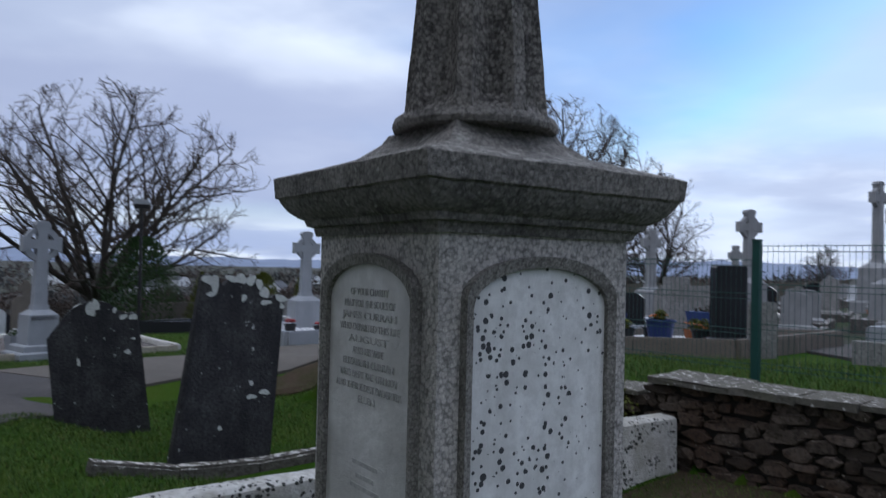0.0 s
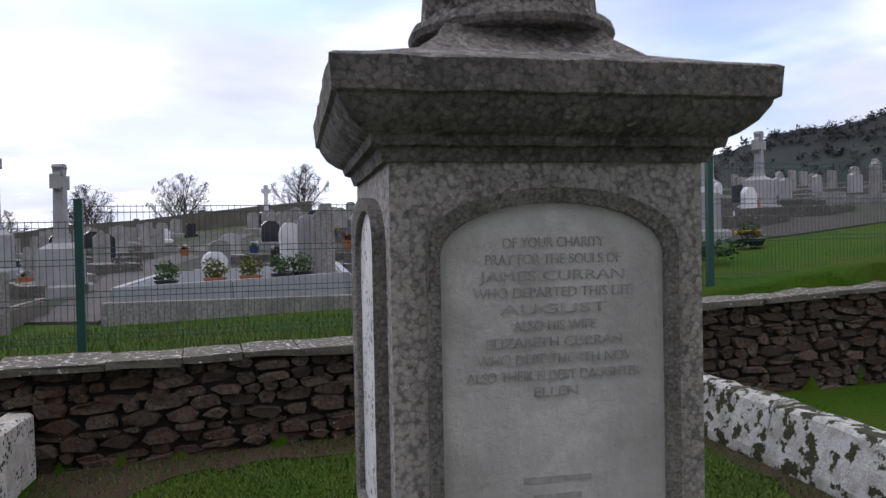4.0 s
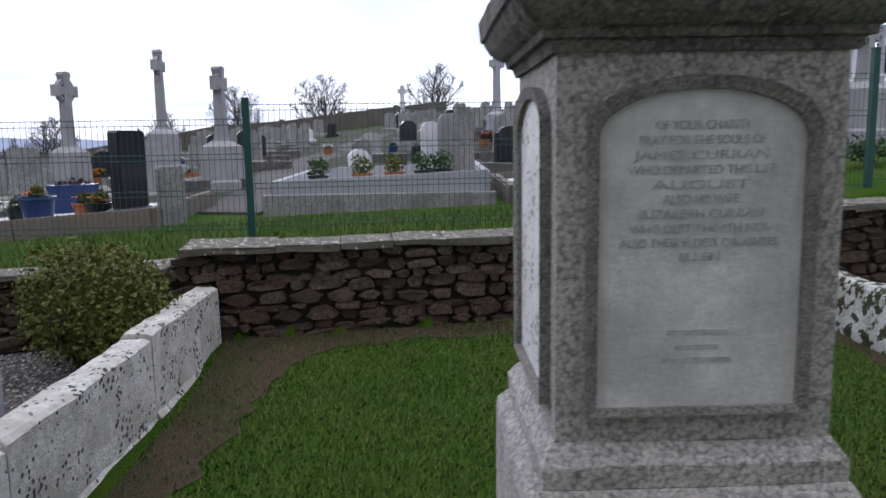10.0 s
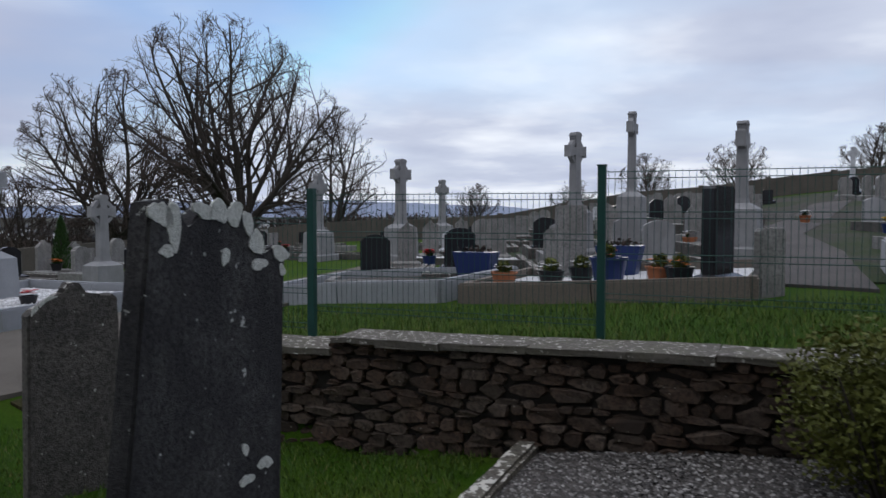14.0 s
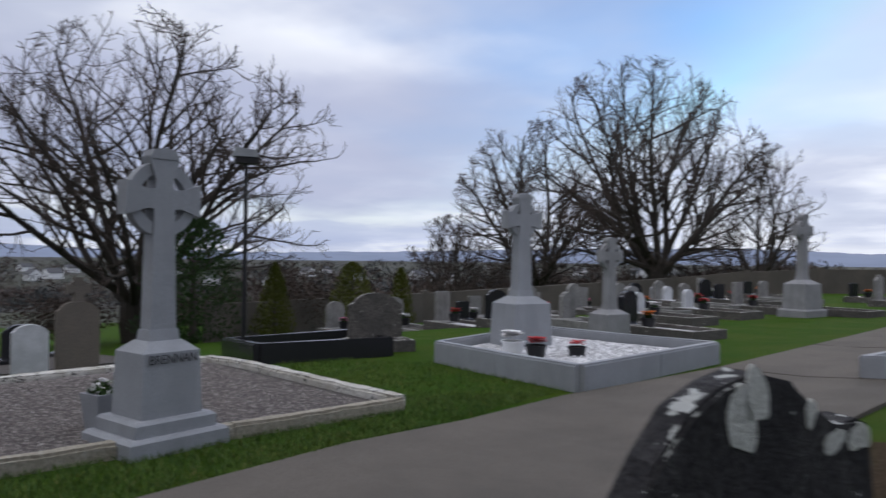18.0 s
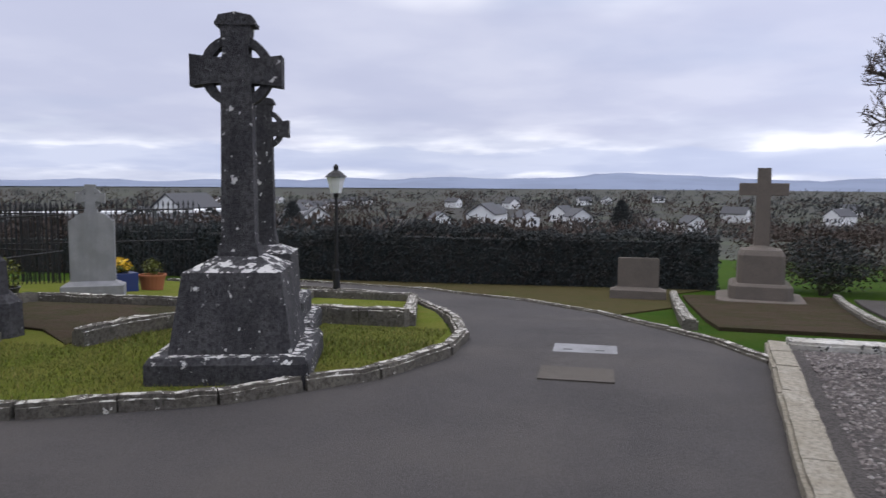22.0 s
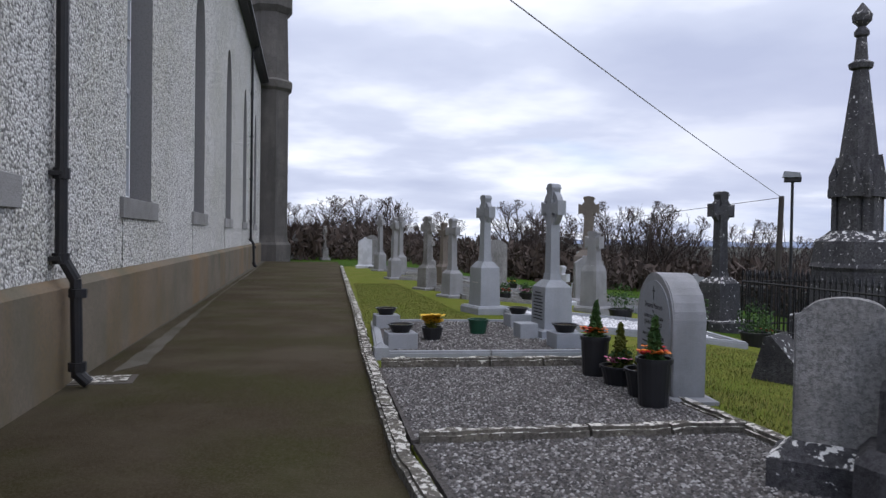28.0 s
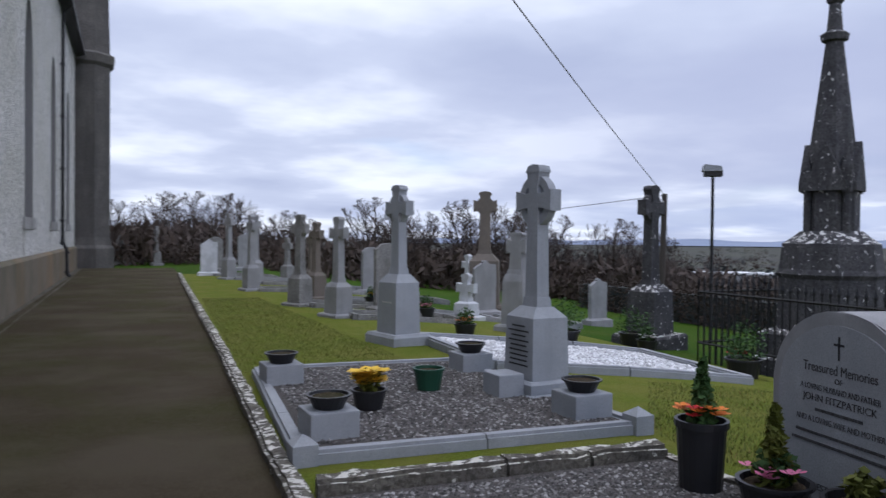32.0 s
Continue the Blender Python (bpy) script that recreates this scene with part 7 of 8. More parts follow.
for x, y, s in [(-9.7, -62.0, 0.92), (-12.2, -61.9, 0.95), (-15.2, -61.5, 0.98), (-6.5, -64, 0.8), (-21.3, -48.0, 0.98), (-22.9, -47.6, 0.9), (-26.7, -46.0, 1.05), (-28.7, -45.1, 1.08), (-30.2, -44.4, 1.0), (-33.8, -42.2, 0.95), (-36.0, -41, 0.8), (-24.8, -52, 0.85), (-18.2, -58, 0.8), (-8, 60, 1.1), (0, 62, 0.9), (6, 60, 1.1), (13, 62, 1.2), (-38, 30, 0.9), (-33, 46, 0.9), (22, 60, 1.2)]:
    south = y < -40
    c = copy_thing(small2, Matrix.Translation(Z(x, y)) @ pose(0, 0, 0, 0, 0, rng.uniform(0, 360)))
    c.scale = (s * (0.84 if south else 0.62),) * 3
    tagged(c, "distant leafless tree beyond the graves", "tree", "distant bare trees")


def conifer(at, h, r, mat, label, seed, n=5200, blunt=0.35, leaf=0.05):
    e = thing("conifer", label, "tree", pose(*at))
    rng = random.Random(seed)
    bm = B()
    tube(bm, (0, 0, -0.2), (0, 0, h * 0.8), r * 0.09, 0.02, 7)
    part("trunk", bm, BARK, e)
    bm = B()
    for _ in range(n):
        f = rng.random() ** 1.25
        prof = (1 - f) ** blunt if f > 0.12 else 0.55 + 3.2 * f
        a = rng.uniform(0, 2 * math.pi)
        lump = 1 + 0.28 * noise.noise(Vector((math.cos(a) * 1.6, math.sin(a) * 1.6, f * 5 + seed)))
        rr = r * min(1.0, prof) * lump * (0.55 + 0.45 * rng.random() ** 0.5)
        p = Vector((rr * math.cos(a), rr * math.sin(a), f * h))
        u = Vector((math.cos(a) * 0.5, math.sin(a) * 0.5, 0.8)).normalized() * leaf * rng.uniform(0.8, 2.0)
        v = Vector((-math.sin(a) + rng.gauss(0, 0.4), math.cos(a) + rng.gauss(0, 0.4), rng.gauss(0, 0.3))).normalized() * leaf * rng.uniform(0.4, 0.8)
        bm.faces.new([bm.verts.new(q) for q in (p - u * 0.5, p + v, p + u, p - v)])
    part("foliage", bm, mat, e)
    return e


conifer(Z(-23.5, 14.15, -0.1), 4.0, 1.95, LEAF_DARK, "dense dark green conifer", 3, 9000)
conifer(Z(-21.3, 15.6), 2.3, 0.75, LEAF_OLIVE, "young yellow-green conifer by the wall", 5, 2600, 0.7)
conifer(Z(-19.9, 17.6), 2.2, 0.95, LEAF_OLIVE, "bushy yellow-green conifer by the wall", 6, 3000, 0.45)
conifer(Z(-18.7, 18.6), 1.9, 0.5, LEAF_OLIVE, "small bushy conifer by the wall", 8, 1600, 0.5)
conifer(Z(-16.0, 21.5), 1.9, 0.42, LEAF_DARK, "slim dark conifer by the wall", 7, 1800, 0.7)
conifer(Z(-262, -100), 9.5, 5.0, LEAF_HEDGE, "dark evergreen beside a far house", 15, 1500, 0.6, 0.5)
conifer(Z(-290, 18), 10.5, 5.5, LEAF_HEDGE, "dark evergreen among far houses", 16, 1500, 0.6, 0.5)
leafy("scrub", "tangled brown winter scrub", "bush", Z(-22.5, 17.5), (2.4, 1.6, 1.5), 3000, 0.05, LEAF_BROWN, 41)
leafy("scrub", "tangled brown winter scrub below the graves", "bush", Z(-28.5, 8.0), (2.6, 3.0, 1.2), 5000, 0.06, LEAF_BROWN, 42)
leafy("scrub", "brown scrub by the foot of a tree", "bush", Z(-27.5, 12.0), (2.4, 2.0, 0.9), 3000, 0.06, LEAF_BROWN, 43)
leafy("scrub", "dark evergreen scrub on the slope", "bush", Z(-26.5, 7.0), (1.6, 1.6, 0.9), 2600, 0.05, LEAF_HEDGE, 44)


def hedge(pts, h, w, label, mat, seed, per=420, leaf=0.05):
    e = thing("hedge", label, "hedge", pose(0, 0, 0), kind="")
    rng = random.Random(seed)
    for (x0, y0), (x1, y1) in zip(pts, pts[1:]):
        L = math.hypot(x1 - x0, y1 - y0)
        ux, uy = (x1 - x0) / L, (y1 - y0) / L
        bm = B()
        for _ in range(int(L * per)):
            s = rng.random() * L
            if rng.random() < 0.35:
                v, zz = rng.uniform(-0.5, 0.5), 1.0
            else:
                v, zz = rng.choice((-0.5, 0.5)), rng.random()
            k = 1 + 0.14 * noise.noise(Vector((s * 2.2 + x0, v * 2, zz * 2.2))) + 0.22 * noise.noise(Vector((s * 0.45 + y0, 3, 7)))
            dep = 1 - 0.35 * rng.random() ** 2
            x, y = x0 + ux * s - uy * v * w * k * dep, y0 + uy * s + ux * v * w * k * dep
            p = Vector((x, y, H(x, y) + zz * h * k * (1 - 0.12 * rng.random())))
            a = Vector((rng.gauss(0, 1), rng.gauss(0, 1), rng.gauss(0, 1))).normalized() * leaf * rng.uniform(0.6, 1.4)
            b = a.cross(Vector((rng.gauss(0, 1), rng.gauss(0, 1), rng.gauss(0, 1)))).normalized() * leaf * 0.6
            bm.faces.new([bm.verts.new(q) for q in (p - a, p + b, p + a, p - b)])
        part("foliage", bm, mat, e)
        bm = B()
        slab(bm, [(-0.28 * w, -0.2), (0.28 * w, -0.2), (0.28 * w, h * 0.86), (-0.28 * w, h * 0.86)], -L / 2, L / 2)
        o = part("twiggy_core", bm, LEAF_HEDGE, e)
        xm, ym = (x0 + x1) / 2, (y0 + y1) / 2
        o.matrix_basis = pose(xm, ym, (H(x0, y0) + H(x1, y1)) / 2, 0, 0, math.degrees(math.atan2(uy, ux)) - 90)
    return e


hedge([(-26.6, -15.0), (-26.8, -11.0), (-26.9, -7.0), (-27.0, -3.0), (-27.3, 1.0), (-27.6, 4.5)], 1.55, 1.3, "dense dark clipped hedge beyond the drive", LEAF_HEDGE, 51, 2600, 0.045)
hedge([(-26.0, -33.0), (-26.4, -24.0), (-26.6, -15.0)], 1.2, 1.4, "brown hedge along the foot of the graves", LEAF_BROWN, 52, 700, 0.06)

patch("verge", [(-17.5, 1.2), (-20.6, -0.25), (-23.6, -2.7), (-25.05, -6.3), (-25.75, -10.5), (-26.6, -10.5), (-26.7, -3.0), (-27.0, 4.2), (-24.7, 2.9), (-20, 2.4)], 0.008, DRYGRASS, "rough brown dead grass below the hedge", "verge", grid=0.8)
# grey boundary wall of the cemetery
e = tagged(new("boundary_wall"), "grey rendered boundary wall with piers", "wall", kind="structure")
pts = [(-22.4, 14.0), (-21.8, 23.5), (-16.4, 36.0), (-8.0, 42.5), (4.0, 47.0), (20, 50.0)]
for (x0, y0), (x1, y1) in zip(pts, pts[1:]):
    n_b = max(1, round(math.hypot(x1 - x0, y1 - y0) / 4))
    for k in range(n_b):
        ax, ay, bx, by = x0 + (x1 - x0) * k / n_b, y0 + (y1 - y0) * k / n_b, x0 + (x1 - x0) * (k + 1) / n_b, y0 + (y1 - y0) * (k + 1) / n_b
        L = math.hypot(bx - ax, by - ay)
        za, zb = H(ax, ay), H(bx, by)
        bm = B()
        slab(bm, [(-L / 2 + 0.12, -1.0 + za), (L / 2 - 0.12, -1.0 + zb), (L / 2 - 0.12, 1.15 + zb), (-L / 2 + 0.12, 1.15 + za)], -0.1, 0.1)
        part("panel", bm, CONCRETE, e).matrix_basis = pose((ax + bx) / 2, (ay + by) / 2, 0, 0, 0, math.degrees(math.atan2(by - ay, bx - ax)))
        bm = B()
        box(bm, -0.14, 0.14, -0.14, 0.14, -1.0, 1.25)
        part("pier", bm, CONCRETE, e).matrix_basis = pose(ax, ay, za, 0, 0, math.degrees(math.atan2(by - ay, bx - ax)))


# ---- distant land: houses, woods, hills ----
def house(x, y, yaw, w, d, h, m, roof):
    e = thing("house", "white gabled house far off in the valley", "house", pose(x, y, H(x, y), 0, 0, yaw), "houses in the valley")
    bm = B()
    slab(bm, [(-w / 2, -1), (w / 2, -1), (w / 2, h), (0, h + w * 0.38), (-w / 2, h)], -d / 2, d / 2)
    part("wall", bm, m, e)
    for s in (-1, 1):
        bm = B()
        slab(bm, [(s * (w / 2 + 0.4), h - 0.25), (s * (w / 2 + 0.4), h + 0.05), (0, h + w * 0.38 + 0.35), (0, h + w * 0.38 + 0.05)], -d / 2 - 0.3, d / 2 + 0.3)
        part("roof", bm, roof, e)
    for sx in (-0.25, 0.25):
        for sy in (-1, 1):
            bm = B()
            box(bm, w * sx - 0.5, w * sx + 0.5, min(sy * d / 2, sy * (d / 2 + 0.03)), max(sy * d / 2, sy * (d / 2 + 0.03)), h * 0.35, h * 0.75)
            part("window", bm, GLASSM, e)


rng = random.Random(77)
proto = None
for k in range(44):
    a = radians(rng.uniform(150, 212)) if k < 30 else radians(rng.uniform(110, 150))
    d = rng.uniform(320, 820)
    x, y = -4 + d * math.cos(a), d * math.sin(a)
    yaw = rng.uniform(0, 180)
    if proto is None:
        house(x, y, yaw, 7.5, 11, 4.2, WHITEPAINT, SLATEROOF)
        proto = [o for o in scene.objects if o.name == "house"][0]
    else:
        copy_thing(proto, Matrix.Translation((x, y, H(x, y))) @ pose(0, 0, 0, 0, 0, yaw))
for x, y, k in ((-283, -153, 2.0), (-267, -105, 0.8), (-268, -93, 1.2), (-279, -49, 0.9), (-285, -32, 1.4), (-294, -18, 1.0), (-300, 2, 1.1), (-261, 27, 0.8), (-275, 41, 0.9)):
    c = copy_thing(proto, Matrix.Translation((x, y, H(x, y))) @ pose(0, 0, 0, 0, 0, rng.uniform(60, 120)))
    c.scale = (k, k, k * 0.9)
for x, y, w, l in ((-190, -165, 10, 60), (-230, -150, 14, 40), (-160, -90, 9, 34), (-330, -215, 12, 70)):
    e = thing("long_building", "long pale flat building in the valley", "building", pose(x, y, H(x, y), 0, 0, 50))
    bm = B()
    box(bm, -w / 2, w / 2, -l / 2, l / 2, -2, 5)
    part("wall", bm, PALE, e)
    bm = B()
    box(bm, -w / 2 - 0.5, w / 2 + 0.5, -l / 2 - 0.5, l / 2 + 0.5, 5, 5.5)
    part("roof", bm, WHITEPAINT, e)


def woods(name, label, count, ring, angles, size, mats, seed, per=70):
    """Far woods and hedgerows: clumps of fine twiggy facets, past counting."""
    rs = np.random.RandomState(seed)
    for m in mats:
        spots = []
        for _ in range(count // len(mats)):
            a, d = radians(rs.uniform(*angles)), ring[0] * (ring[1] / ring[0]) ** rs.rand()
            x, y = -4 + d * math.cos(a), d * math.sin(a)
            if H(x, y) < 3 and noise.noise(Vector((x * 0.012, y * 0.012, seed))) > -0.12:
                spots.append((x, y, H(x, y), size * rs.uniform(0.5, 1.4)))
        c = np.repeat(np.array(spots), per, axis=0)
        n = len(c)
        v = rs.normal(size=(n, 3))
        v /= np.linalg.norm(v, axis=1)[:, None]
        v *= (rs.rand(n) ** 0.4)[:, None]
        s = c[:, 3:4]
        p = c[:, :3] + v * s * (1.4, 1.4, 0.8) + (0, 0, 0.6) * s
        u = rs.normal(size=(n, 3)) * (0.6, 0.6, 1.2)
        u *= (s[:, 0] * rs.uniform(0.10, 0.30, n) / np.linalg.norm(u, axis=1))[:, None]
        w = np.cross(u, rs.normal(size=(n, 3)))
        w *= (s[:, 0] * rs.uniform(0.03, 0.09, n) / np.linalg.norm(w, axis=1))[:, None]
        vs = np.stack([p - u, p + w, p + u, p - w], axis=1).reshape(-1, 3)
        me = bpy.data.meshes.new(name)
        me.from_pydata(vs.tolist(), [], np.arange(4 * n).reshape(-1, 4).tolist())
        me.materials.append(m)
        tagged(new(name, me), label, "woodland", kind="stuff")


woods("far_woods", "leafless hedgerows and woods across the valley", 3300, (115, 900), (95, 265), 3.0, [LEAF_BROWN, LEAF_HEDGE, TWIG], 61, 60)
woods("far_woods", "dark woods far across the valley", 1500, (420, 1700), (100, 262), 6.5, [LEAF_HEDGE, LEAF_BROWN], 67, 50)
woods("scrub_belt", "brown thorn scrub beyond the churchyard", 300, (46, 72), (205, 268), 1.25, [LEAF_BROWN, TWIG], 62, 240)
woods("scrub_belt", "brown thorn scrub beyond the cemetery wall", 130, (50, 80), (100, 150), 1.2, [LEAF_BROWN, TWIG], 63, 220)


def hills(name, label, r, table, mat, wob, seed):
    """A line of hills on the skyline: bearing in degrees and height."""
    vs, fs = [], []
    a0, a1 = table[0][0], table[-1][0]
    n_a = 160
    for i in range(n_a + 1):
        a = a0 + (a1 - a0) * i / n_a
        h = steps(a, table) + wob * (noise.noise(Vector((a * 0.23, seed, 0))) + 0.4 * noise.noise(Vector((a * 1.1, seed, 3))))
        x, y = math.cos(radians(a)), math.sin(radians(a))
        for f, g_ in ((0.82, 0.0), (0.9, 0.45), (1.0, 1.0), (1.12, 0.9), (1.3, 0.0)):
            vs.append((x * r * f, y * r * f, -18 + (h + 18) * g_))
    for i in range(n_a):
        for k in range(4):
            p = i * 5 + k
            fs.append((p, p + 5, p + 6, p + 1))
    me = bpy.data.meshes.new(name)
    me.from_pydata(vs, [], fs)
    me.materials.append(mat)
    for f in me.polygons:
        f.use_smooth = True
    tagged(new(name, me), label, "hills", kind="structure")


RIDGE = [(-20, 30), (0, 74), (25, 80), (40, 56), (52, 24), (60, -2), (64, -18)]


def ridge_trees():
    """Scattered trees and gorse on the heathland ridge."""
    rs = np.random.RandomState(5)
    vs, fs = [], []
    for _ in range(900):
        a = rs.uniform(10, 62)
        h = steps(a, RIDGE) + 5 * (noise.noise(Vector((a * 0.23, 8.0, 0))) + 0.4 * noise.noise(Vector((a * 1.1, 8.0, 3))))
        f = 1.0 - 0.16 * rs.rand() ** 2
        z = -18 + (h + 18) * (1 - (1 - f) * 5.5)
        x, y, s = 520 * f * math.cos(radians(a)), 520 * f * math.sin(radians(a)), rs.uniform(1.0, 3.2)
        for _ in range(34):
            p = Vector((x, y, z)) + Vector(rs.normal(size=3)) * s * 0.5 + Vector((0, 0, s * 0.4))
            u, w = Vector(rs.normal(size=3)) * s * 0.25, Vector(rs.normal(size=3)) * s * 0.25
            k = len(vs)
            vs += [tuple(p - u), tuple(p + w), tuple(p + u)]
            fs.append((k, k + 1, k + 2))
    me = bpy.data.meshes.new("ridge_trees")
    me.from_pydata(vs, [], fs)
    me.materials.append(LEAF_HEDGE)
    tagged(new("ridge_trees", me), "dark scattered trees along the heathland ridge", "woodland", kind="stuff")


# the west and north hills carry the air's blue haze in their colour
hills("backdrop_hills_west", "far hills on the horizon, painted haze blue", 3400, [(120, 2), (150, 14), (160, 30), (166, 22), (172, 44), (178, 48), (184, 22), (192, 26), (200, 12), (225, 2), (250, 0)], HILLHAZE, 12, 2.0)
hills("backdrop_hills_north", "low hills beyond the valley, painted haze blue", 3000, [(85, -18), (95, 20), (108, 45), (118, 38), (130, 20), (150, 0)], HILLHAZE, 14, 5.0)
hills("backdrop_ridge", "dark heathland ridge rising behind the cemetery", 520, RIDGE, HILLGREEN, 5, 8.0)
ridge_trees()
# ---- wall stones, coping, gravel and grass ----
WALLS = tagged(new("wall_rubble"), "rubble stone retaining wall with a lichened slab coping", "wall", kind="structure")


def rubble_wall():
    rng = random.Random(17)
    shapes, rest_v, rest_f, count = [], [], [], 0
    for k in range(14):
        bm = B()
        n_e = rng.randint(6, 9)
        out = []
        for i in range(n_e):
            a = 2 * math.pi * i / n_e + rng.uniform(-0.25, 0.25)
            sq = 1 / max(abs(math.cos(a)), abs(math.sin(a)))
            out.append((0.5 * math.cos(a) * sq ** 0.9 * rng.uniform(0.86, 1.03), 0.5 * math.sin(a) * sq ** 0.9 * rng.uniform(0.84, 1.03)))
        back = [bm.verts.new((x, 0.0, z)) for x, z in out]
        mid = [bm.verts.new((x * 0.98, -0.6, z * 0.98)) for x, z in out]
        front = [bm.verts.new((x * rng.uniform(0.82, 0.95), -1.0 + rng.uniform(-0.25, 0.2), z * rng.uniform(0.78, 0.93))) for x, z in out]
        for a, b in ((back, mid), (mid, front)):
            for i in range(n_e):
                bm.faces.new((a[i], a[(i + 1) % n_e], b[(i + 1) % n_e], b[i]))
        bm.faces.new(front)
        me = bpy.data.meshes.new("stone")
        bmesh.ops.recalc_face_normals(bm, faces=bm.faces)
        bm.to_mesh(me)
        bm.free()
        me.materials.append(RUBBLE)
        shapes.append(me)
    # core of mortar
    for x0, x1, c0, c1 in WALL_RUNS:
        y0, y1 = face_y(x0), face_y(x1)
        L = math.hypot(x1 - x0, y1 - y0)
        bm = B()
        slab(bm, [(-L / 2, -0.9), (L / 2, -0.9), (L / 2, c1 - 0.055), (-L / 2, c0 - 0.055)], 0.0, 0.36)
        part("mortar_core", bm, MORTAR, WALLS).matrix_basis = pose((x0 + x1) / 2, (y0 + y1) / 2, 0, 0, 0, math.degrees(math.atan2(y1 - y0, x1 - x0)))
        # coping slabs
        s = 0.0
        while s < L - 0.05:
            w = min(rng.uniform(0.38, 0.8), L - s)
            f = (s + w / 2) / L
            x, y = x0 + (x1 - x0) * f, y0 + (y1 - y0) * f
            bm = B()
            t = rng.uniform(0.04, 0.065)
            box(bm, -w / 2 + 0.004, w / 2 - 0.004, -0.09 + rng.uniform(-0.03, 0.02), 0.42, -t, 0)
            bmesh.ops.subdivide_edges(bm, edges=bm.edges[:], cuts=2)
            ob = part("coping_slab", lumpy(bm, 0.016, 9, x * 3), COPING, WALLS)
            ob.matrix_basis = pose(x, y, c0 + (c1 - c0) * f + 0.005, rng.uniform(-1.5, 1.5), -math.degrees(math.atan2(c1 - c0, L)) + rng.uniform(-0.8, 0.8), math.degrees(math.atan2(y1 - y0, x1 - x0)))
            s += w
        # courses of stones
        z = min(H(x0, face_y(x0) - 0.12), H(x1, face_y(x1) - 0.12), H((x0 + x1) / 2, face_y((x0 + x1) / 2) - 0.12)) - 0.06
        ang = math.degrees(math.atan2(y1 - y0, x1 - x0))
        while z < max(c0, c1) - 0.06:
            h = rng.uniform(0.045, 0.12)
            s = rng.uniform(-0.1, 0.0)
            while s < L:
                w = rng.uniform(0.09, 0.36) * (0.75 + 2.5 * h)
                f = (s + w / 2) / L
                if 0 < f < 1 and z + h * 0.55 < c0 + (c1 - c0) * f - 0.04:
                    x, y = x0 + (x1 - x0) * f, y0 + (y1 - y0) * f
                    shape = rng.choice(shapes)
                    place = pose(x, y + 0.01, z + h / 2 + rng.uniform(-0.02, 0.02), 0, rng.uniform(-6, 6), ang) @ Matrix.Diagonal((w * 0.99, rng.uniform(0.035, 0.075), h * rng.uniform(0.85, 1.25), 1))
                    if 1.6 < x < 6.2 and count < 300:
                        count += 1
                        ob = new("stone", shape)
                        ob.parent = WALLS
                        ob.matrix_basis = place
                    else:
                        k = len(rest_v)
                        rest_v += [tuple(place @ v.co) for v in shape.vertices]
                        rest_f += [tuple(k + i for i in f.vertices) for f in shape.polygons]
                s += w
            z += h * 0.96
    me = bpy.data.meshes.new("wall_stones")
    me.from_pydata(rest_v, [], rest_f)
    me.materials.append(RUBBLE_JOINED)
    o = new("wall_stones", me)
    o.parent = WALLS
    tagged(o, kind="stuff")


rubble_wall()


def inside(p, poly):
    x, y = p
    hit = False
    for (x0, y0), (x1, y1) in zip(poly, poly[1:] + poly[:1]):
        if (y0 > y) != (y1 > y) and x < (x1 - x0) * (y - y0) / (y1 - y0) + x0:
            hit = not hit
    return hit


def scatter_gravel(name, label, poly, lift, count, size, mat, seed):
    rng = random.Random(seed)
    xs, ys = [p[0] for p in poly], [p[1] for p in poly]
    vs, fs = [], []
    while len(fs) < count * 8:
        p = rng.uniform(min(xs), max(xs)), rng.uniform(min(ys), max(ys))
        if not inside(p, poly):
            continue
        s = size * rng.uniform(0.5, 1.3)
        z = H(*p) + lift + s * 0.15
        k = len(vs)
        rot = rng.uniform(0, 6.3)
        for dx, dy, dz in ((1, 0, 0), (0, 0.8, 0), (-0.9, 0, 0.1), (0, -0.8, 0), (0, 0, 0.55), (0, 0, -0.5)):
            j = rng.uniform(0.75, 1.25)
            vs.append((p[0] + s * j * (dx * math.cos(rot) - dy * math.sin(rot)), p[1] + s * j * (dx * math.sin(rot) + dy * math.cos(rot)), z + s * dz * j))
        for a, b in ((0, 1), (1, 2), (2, 3), (3, 0)):
            fs.append((k + a, k + b, k + 4))
            fs.append((k + b, k + a, k + 5))
    me = bpy.data.meshes.new(name)
    me.from_pydata(vs, [], fs)
    me.materials.append(mat)
    tagged(new(name, me), label, "gravel", kind="stuff")


def pebble_mat(name, stops):
    m = bpy.data.materials.new(name)
    m.use_nodes = True
    nt = m.node_tree
    geo = nt.nodes.new("ShaderNodeNewGeometry")
    r = nt.nodes.new("ShaderNodeValToRGB")
    while len(r.color_ramp.elements) < len(stops):
        r.color_ramp.elements.new(0.5)
    for el, (p, c) in zip(r.color_ramp.elements, stops):
        el.position, el.color = p, (*c, 1)
    nt.links.new(geo.outputs["Random Per Island"], r.inputs[0])
    nt.links.new(r.outputs[0], nt.nodes["Principled BSDF"].inputs["Base Color"])
    nt.nodes["Principled BSDF"].inputs["Roughness"].default_value = 0.85
    return m


